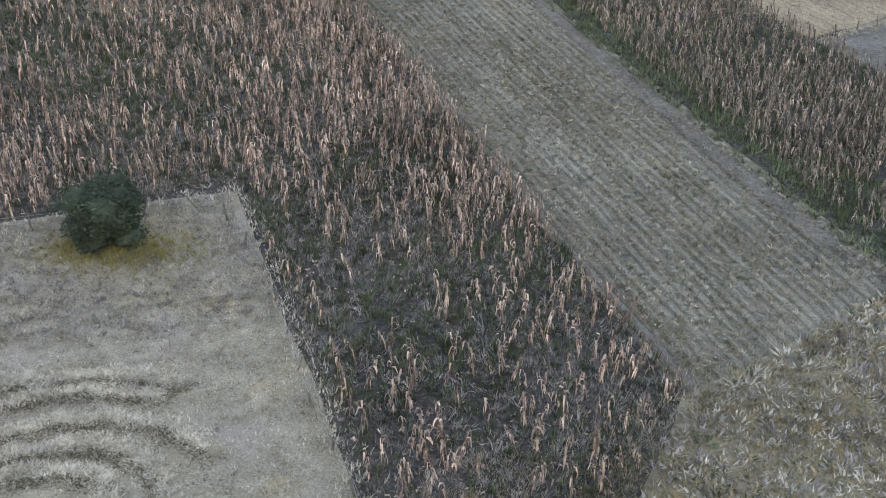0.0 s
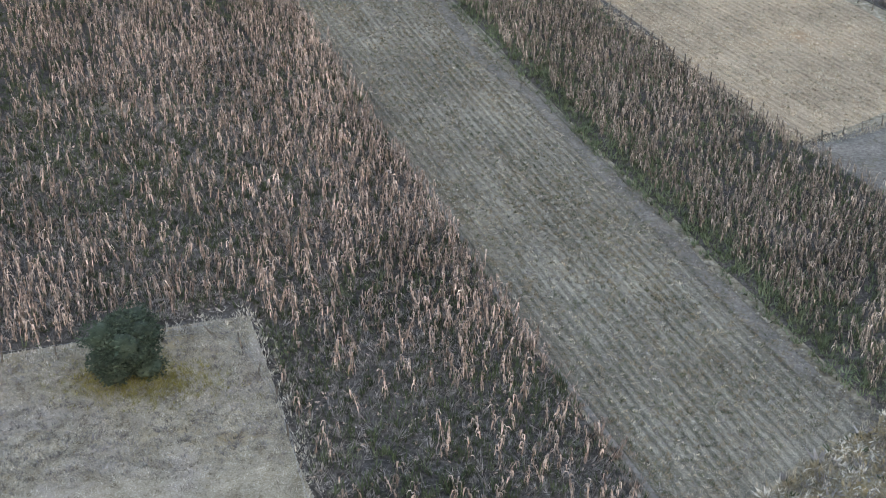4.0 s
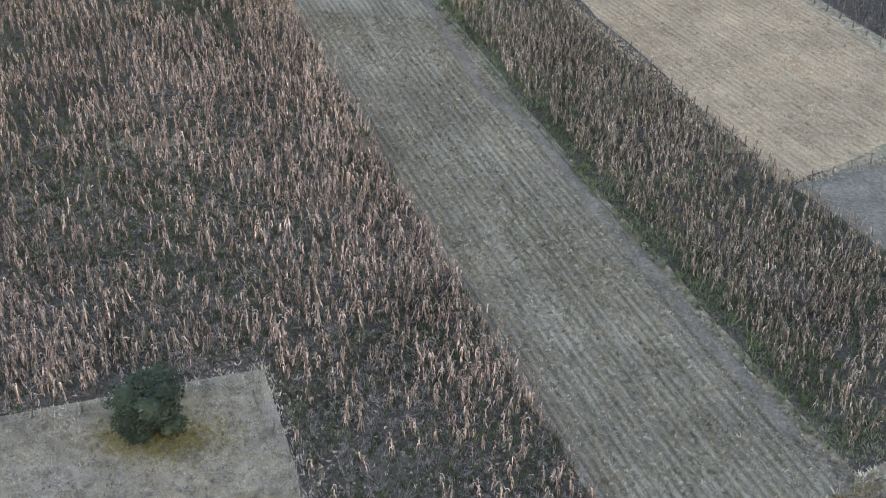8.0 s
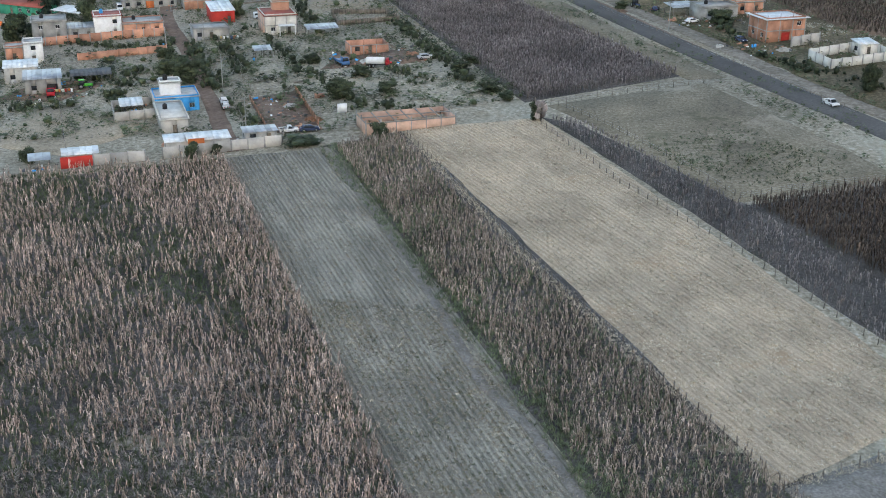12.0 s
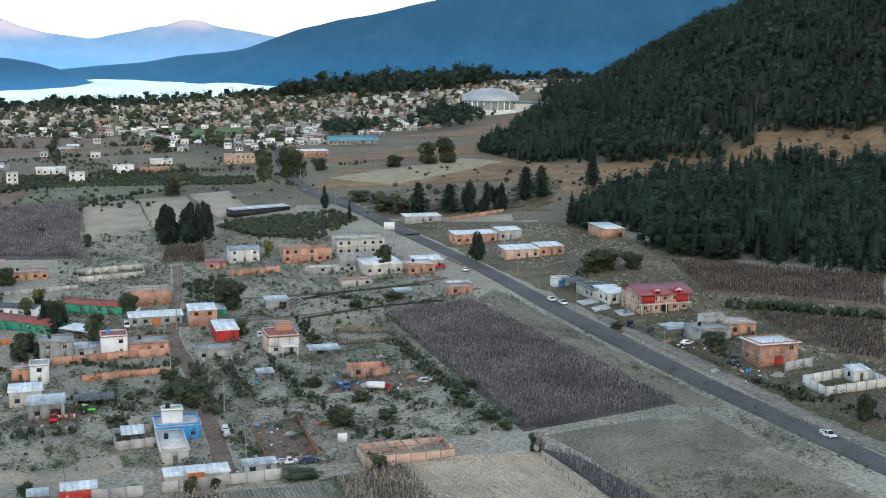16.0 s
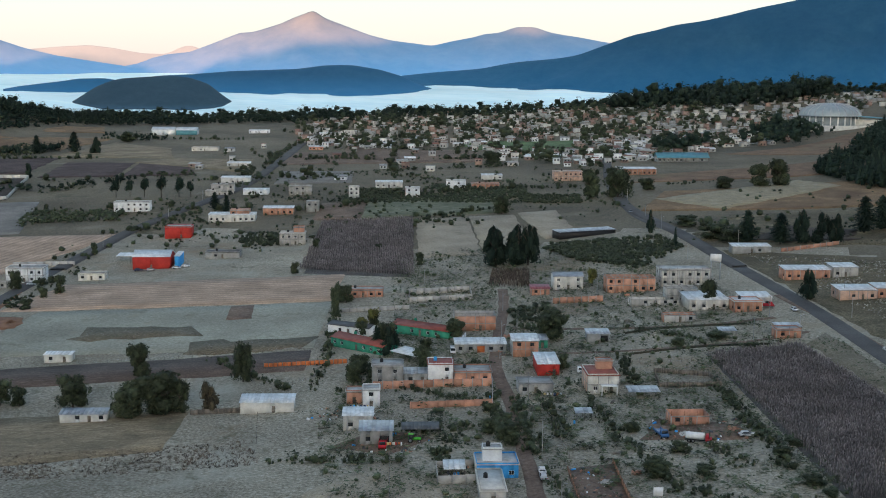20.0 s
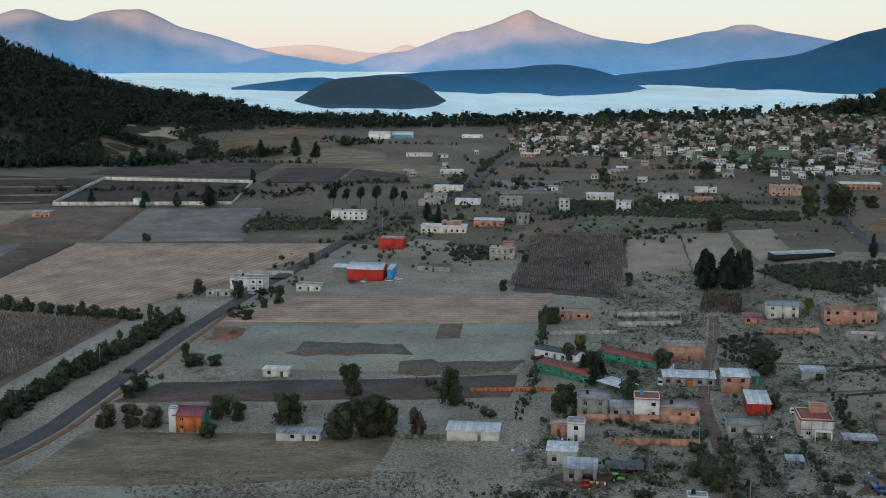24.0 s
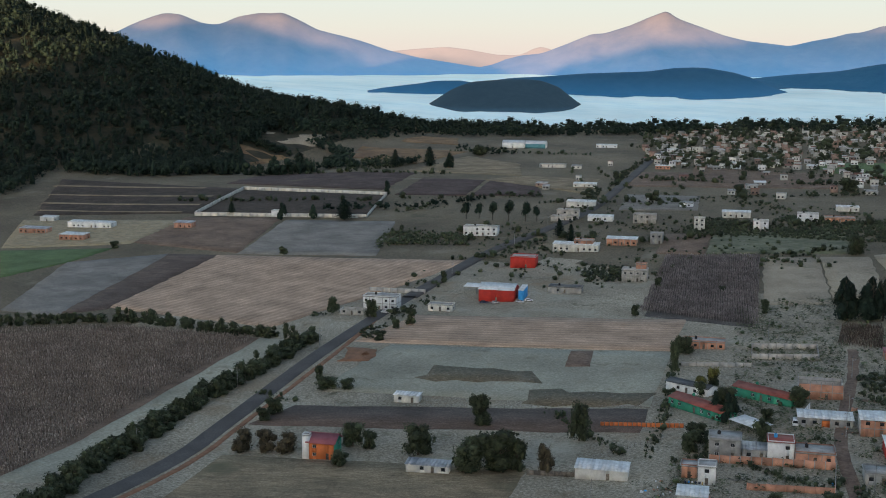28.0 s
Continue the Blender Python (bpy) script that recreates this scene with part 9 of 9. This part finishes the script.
# woolly matted grass, stubble and verge growth near the field ends
FRONT = [(-42, 79), (-17.5, 87), (-4, 50), (-8, 46), (-42, 46)]
END = [(10.5, 50), (15.5, 60), (33, 74), (60, 92), (46, 60), (24, 48)]
STUBBLE = [(-14, 146), (6, 142), (32, 75), (16, 62)]
for name, poly, dens, low, high, key, scale, seed, label, category in (
        ("grass_wool", FRONT, 6.0, 0.08, 0.26, "hay", 0.6, 3.0, "pale woolly tufts of matted grass", "grass"),
        ("grass_gap", FRONT, 4.0, 0.06, 0.2, "brown_grass", 0.9, 6.0, "dark grass between pale tufts", "grass"),
        ("grass_frost", [(-42, 79), (-17.5, 87), (-11, 70), (-42, 62)], 5.0, 0.12, 0.4, "dead_weed", 0.2, 1.0, "grey frosted grass below the maize", "grass"),
        ("grass_ochre", FRONT, 1.5, 0.08, 0.25, "verge", 0.18, 2.0, "ochre grass tufts on the pasture", "grass"),
        ("verge_pale", END, 4.5, 0.15, 0.47, "hay", 0.3, 3.0, "pale dry grass at the field end", "grass"),
        ("verge_ochre", END, 3.0, 0.18, 0.61, "verge", 0.25, 5.0, "ochre grass at the field end", "grass"),
        ("verge_grey", END, 1.0, 0.22, 0.68, "dead_weed", 0.22, 7.0, "grey dead weeds at the field end", "weeds"),
        ("verge_green", END, 0.5, 0.18, 0.54, "weed", 0.3, 9.0, "green weeds at the field end", "weeds"),
        ("stubble_pale", STUBBLE, 2.2, 0.06, 0.2, "hay", 0.5, 3.0, "pale cut stubble", "stubble"),
        ("stubble_ochre", STUBBLE, 3.0, 0.06, 0.2, "verge", 0.4, 5.0, "ochre cut stubble", "stubble"),
        ("stubble_dark", STUBBLE, 3.5, 0.05, 0.16, "brown_grass", 0.45, 8.0, "dark grass between the stubble", "grass")):
    p = scattered(poly, dens)
    if category == "stubble" or name == "stubble_dark":
        across = p[:, 0] * math.sin(STRIP) - p[:, 1] * math.cos(STRIP)
        keep = patch(p, scale, seed) * 0.5 + 0.5 * (0.5 + 0.5 * np.sin(across * 3.1 + seed + wavy(p[:, 0], p[:, 1], 0.2, seed)))
    else:
        keep = 0.1 + patch(p, scale, seed)
    p = p[rng.uniform(0, 1, len(p)) < keep]
    spread_out(name, WISP, p, rng.uniform(low, high, len(p)), M[key], label, category, squash=rng.uniform(low, high, len(p)) * 1.8, lean=0.4)


def drilled(poly, pitch, per_m, angle, loose, seed, shift=0.0):
    """Plan points on parallel drills across a polygon, with a random walk off each drill."""
    poly = np.array(poly, float)
    lo, hi = poly.min(0), poly.max(0)
    half, mid = np.linalg.norm(hi - lo) / 2, (lo + hi) / 2
    n = int(2 * half * per_m)
    rows_ = np.arange(-half, half, pitch) + shift
    a = rng.uniform(-half, half, (len(rows_), n)).ravel()
    b = np.repeat(rows_, n)
    b = b + rng.normal(0, loose, len(b)) + 0.35 * np.sin(a * 0.05 + seed) + 0.12 * np.sin(a * 0.31 + b + seed)
    c, k = math.cos(angle), math.sin(angle)
    p = np.stack([mid[0] + a * c - b * k, mid[1] + a * k + b * c], 1)
    return p[inside(p, poly)]


# cut stubble in drills on the mown strip: ochre, straw, dull green and dark between
MOWN = [(-48, 244.5), (-27.5, 250), (-13, 207), (17, 116), (30.5, 75), (15.8, 61.5)]
NEAR_MOWN = [(-24, 174), (-1, 170), (30.5, 75), (15.8, 61.5)]
def streaks(p, angle, seed, wide=1.0):
    """Long streaks along the drills, from 0 to 1."""
    c, k = math.cos(angle), math.sin(angle)
    along_, across = p[:, 0] * c + p[:, 1] * k, -p[:, 0] * k + p[:, 1] * c
    return 0.5 + 0.5 * np.clip(wavy(across * 1.7 / wide, along_ * 0.09 + 0.3 * across, 1.0, seed) + 0.8 * wavy(across * 0.5 / wide, along_ * 0.03, 1.0, seed + 2), -1, 1)


for name, poly, per_m, key, seed, shift, low, high, label in (
        ("stubble_drills_ochre", NEAR_MOWN, 4.2, "ochre_tuft", 1.0, 0.0, 0.12, 0.28, "ochre stubble cut in drills"),
        ("stubble_drills_pale", NEAR_MOWN, 1.1, "straw_tuft", 4.0, 0.05, 0.12, 0.3, "pale stubble cut in drills"),
        ("stubble_drills_green", NEAR_MOWN, 5.0, "green_tuft", 7.0, 0.43, 0.1, 0.28, "dull green grass between the drills"),
        ("stubble_drills_grey", NEAR_MOWN, 3.0, "dead_weed", 2.0, 0.4, 0.1, 0.26, "grey litter between the drills"),
        ("stubble_far_pale", MOWN, 1.0, "straw_tuft", 9.0, 0.0, 0.12, 0.26, "pale stubble cut in drills"),
        ("stubble_far_ochre", MOWN, 1.6, "ochre_tuft", 3.0, 0.0, 0.14, 0.3, "ochre stubble cut in drills"),
        ("stubble_far_grey", MOWN, 1.8, "dead_weed", 5.0, 0.2, 0.12, 0.26, "grey litter between the drills"),
        ("stubble_far_green", MOWN, 1.4, "green_tuft", 8.0, 0.43, 0.12, 0.28, "dull green grass between the drills")):
    p = drilled(poly, 0.86, per_m, STRIP, 0.11, seed, shift)
    p = p[rng.uniform(0, 1, len(p)) < 1.3 * streaks(p, STRIP, seed) * (0.45 + 0.7 * patch(p, 0.12, seed))]
    spread_out(name, WISP, p, rng.uniform(low, high, len(p)), M[key], label, "stubble", squash=rng.uniform(low, high, len(p)) * 1.7, lean=0.4)
p = np.array(along([(-27, 248), (-24.2, 239), (-13.2, 206), (-2.3, 170.6), (4.5, 146), (9.7, 136.5), (16.5, 115.6), (24.3, 92.4), (29.4, 78), (33, 72)], 0.035))
p = p + rng.normal(0, 0.75, p.shape)
spread_out("grass_margin", WISP, p, rng.uniform(0.08, 0.24, len(p)), M["lilac"], "frosted lilac-grey grass on the strip's margin", "grass", squash=rng.uniform(0.15, 0.4, len(p)), lean=0.4)
# woolly straw rows on the pale field, brown litter in the broken furrows between
PALE = [(-11.5, 261), (18.5, 267), (65.5, 142.5), (39, 123)]
p = drilled(PALE, 0.95, 3.4, -1.12, 0.12, 2.0)
p = p[rng.uniform(0, 1, len(p)) < 0.35 + 0.7 * patch(p, 0.25, 1.0)]
spread_out("straw_rows", WISP, p, rng.uniform(0.16, 0.4, len(p)), M["straw_tuft"], "woolly pale straw lying in rows", "straw", squash=rng.uniform(0.3, 0.62, len(p)), lean=0.4)
# brown dashes: short bare lengths of furrow
q = drilled(PALE, 0.95, 0.62, -1.12, 0.05, 2.0, 0.47)
q = q[rng.uniform(0, 1, len(q)) < 0.2 + 0.9 * patch(q, 0.11, 9.0)]
reach = rng.uniform(0.3, 1.3, len(q))
p = np.repeat(q, 5, axis=0)
t_ = rng.normal(0, 1, len(p)) * np.repeat(reach, 5) * 0.6
p = p + np.stack([t_ * math.cos(-1.12), t_ * math.sin(-1.12)], 1) + rng.normal(0, 0.06, p.shape)
spread_out("furrow_litter", WISP, p, rng.uniform(0.08, 0.16, len(p)), M["furrow_soil"], "brown litter in the broken furrows", "litter", squash=rng.uniform(0.3, 0.6, len(p)), lean=0.4)
p = np.array(along([(-11.5, 260), (-1.2, 228.4), (8.8, 198.5), (16.9, 176.1), (23.8, 159.7), (29.5, 144.9), (34.6, 132.9), (39, 122.8), (53, 129.5), (66, 141)], 0.06))
p = p + rng.normal(0, 0.6, p.shape)
spread_out("grass_fence_foot", BLADES, p, rng.uniform(0.15, 0.5, len(p)), M["straw_tuft"], "rank dry grass at the fence foot", "grass", squash=rng.uniform(0.3, 0.6, len(p)), lean=0.2)
p = scattered([(39, 121.5), (70, 140), (80, 128), (46, 107)], 3.0)
p = p[rng.uniform(0, 1, len(p)) < 0.2 + 0.8 * patch(p, 0.3, 5.0)]
spread_out("stubble_lilac", WISP, p, rng.uniform(0.08, 0.22, len(p)), M["lilac"], "frosted lilac-grey stubble", "stubble", squash=rng.uniform(0.2, 0.45, len(p)), lean=0.4)
# green weeds in the fallow field
p = scattered([(40, 249), (57, 251), (79, 236), (71, 221), (44, 231)], 1.6)
p = p[rng.uniform(0, 1, len(p)) < 1.5 * patch(p, 0.16, 3.0) - 0.35]
h = rng.uniform(0.35, 0.9, len(p))
spread_out("weeds_fallow_tall", LOW, p, h, M["weed"], "dark green weeds in the fallow field", "weeds", squash=h * rng.uniform(1.0, 1.8, len(p)))
# yellow-green grass round the bush
M["yellow_grass"] = material("yellow_green_grass", [(0.15, 0.14, 0.04), (0.27, 0.24, 0.075), (0.4, 0.34, 0.13)], scale=1.0, island=0.3, stains=0.2)
p = np.array((-24.2, 77.6)) + rng.normal(0, 1, (1500, 2)) * np.array((3.2, 1.5))
spread_out("grass_bush_foot", FINE, p, rng.uniform(0.15, 0.5, len(p)), M["yellow_grass"], "yellow-green grass round the bush", "grass", squash=rng.uniform(0.3, 0.7, len(p)), lean=0.2)
# dead weeds standing on the dry front field and in the frosted meadow
for name, poly, dens, key, label in (
        ("weeds_front", [(-236, 266), (-142, 302), (-131, 283), (-215, 247)], 1.2, "maize_brown", "grey-brown dead weeds in the dry field"),
        ("weeds_meadow", [(-264.7, 401.3), (-219, 418), (-230.5, 436.8), (-272.8, 422.3)], 0.6, "maize_grey", "dark dead weeds in the frosted meadow"),
        ("weeds_meadow_edge", [(-213.8, 389.7), (-167.9, 404.9), (-172.4, 421), (-215.2, 410.6)], 0.6, "maize_grey", "dark dead weeds at the meadow's edge")):
    p = scattered(poly, dens)
    p = p[rng.uniform(0, 1, len(p)) < 0.15 + 0.85 * patch(p, 0.1, 4.0)]
    h = rng.uniform(0.3, 0.8, len(p))
    spread_out(name, TUFTS, p, h, M[key], label, "weeds", squash=h * 2.2, lean=0.2)
q = along_line([(91, 399), (93.7, 397.2), (109.1, 391.9), (120.6, 381.6), (134.1, 375.2), (150, 366)], 0.5)
q = q + rng.normal(0, 1.3, q.shape)
h = rng.uniform(1.2, 3.2, len(q))
spread_out("scrub_maize_edge", CROWN, q, h, M["leaf"], "dark green hedge between two maize plots", "scrub", squash=h * 1.5)


def clothes_line(x, y, turn, n, label):
    """Two posts, a sagging wire and washing hung on it."""
    e = base("clothes_line", x, y, turn, label, "clothes line")
    for a in (0.0, 7.0):
        part("post", [box(a - 0.06, -0.06, -0.3, a + 0.06, 0.06, 2.1)], M["wood"], e)
    part("wire", [box(0.06, -0.01, 1.98, 6.94, 0.01, 2.0)], M["steel"], e)
    for k in range(n):
        a, w, h = 0.5 + 6.0 * k / n, rng.uniform(0.45, 0.75), rng.uniform(0.6, 1.1)
        q = box(a, -0.02, 1.98 - h, a + w, 0.02, 1.98)
        q[:4, 1] += rng.normal(0, 0.12)
        part("cloth", [q], M[("whitewash", "red", "blue", "offwhite", "orange", "car_navy", "yellow")[rng.integers(0, 7)]], e)


clothes_line(-104.0, 300.5, 0.32, 8, "clothes line with coloured washing in a yard")
clothes_line(-125.0, 333.0, 0.32, 6, "clothes line with washing before a small house")
clothes_line(-70.0, 353.0, 0.32, 6, "clothes line with washing beside a grey house")
fence([(-84, 250), (-100, 297)], 3.0, "thin posts along a frosted lot")
fence([(-68, 330), (-49, 337), (-41, 355)], 3.0, "thin posts round a frosted lot")
fence([(-15, 306), (-22, 330)], 2.6, "posts beside the half-built house")
fence([(-46, 398), (-22, 404), (-12, 425)], 3.4, "thin posts of an empty lot")
fence([(-140, 300), (-160, 345)], 3.4, "thin posts between two dry fields")
fence([(88, 262), (66, 318), (44, 378)], 4.0, "thin posts beside the road")


def yard_scrap(poly, n, key, label):
    """Loose odds and ends strewn over a yard, too small to tell apart."""
    p = scattered(poly, 1.0)
    p = p[rng.permutation(len(p))[:n]]
    bs = []
    for q in p:
        w, d, h, a = rng.uniform(0.15, 0.7), rng.uniform(0.1, 0.4), rng.uniform(0.1, 0.55), rng.uniform(0, 3.14)
        b = box(-w, -d, -0.2, w, d, h)
        b[4:, :2] *= rng.uniform(0.5, 1.0)
        b[:, 2] += 0.25 * b[:, 0] * rng.normal(0, 1)
        c, k = math.cos(a), math.sin(a)
        bs.append(np.stack([b[:, 0] * c - b[:, 1] * k + q[0], b[:, 0] * k + b[:, 1] * c + q[1], b[:, 2] + tz(*q)], 1))
    tagged(new("yard_scrap", box_mesh("yard_scrap", bs, M[key])), label, "scrap", kind="stuff")


for poly, n in (([(-38, 317), (-6, 320), (-8, 340), (-36, 342)], 34), ([(-116, 296), (-96, 294), (-92, 312), (-112, 316)], 26), ([(60, 352), (72, 346), (90, 356), (72, 372)], 26), ([(-46, 264), (-32, 266), (-40, 296), (-50, 292)], 26), ([(-64, 250), (-40, 256), (-42, 262), (-66, 258)], 18), ([(-90, 238), (-66, 246), (-68, 252), (-92, 246)], 18), ([(-134, 320), (-112, 326), (-116, 340), (-136, 334)], 24), ([(76, 312), (90, 316), (84, 330), (72, 326)], 18), ([(-80, 276), (-72, 279), (-76, 290), (-84, 287)], 14), ([(-100, 400), (-86, 404), (-92, 424), (-104, 420)], 18)):
    for key, share, label in (("whitewash", 0.3, "white bags and scraps strewn over a yard"), ("sheet_dark", 0.5, "dark scrap and tyres strewn over a yard"), ("brick", 0.5, "loose bricks strewn over a yard"), ("wood", 0.7, "grey boards strewn over a yard"), ("blue", 0.15, "blue plastic tubs in a yard")):
        yard_scrap(poly, int(n * share), key, label)
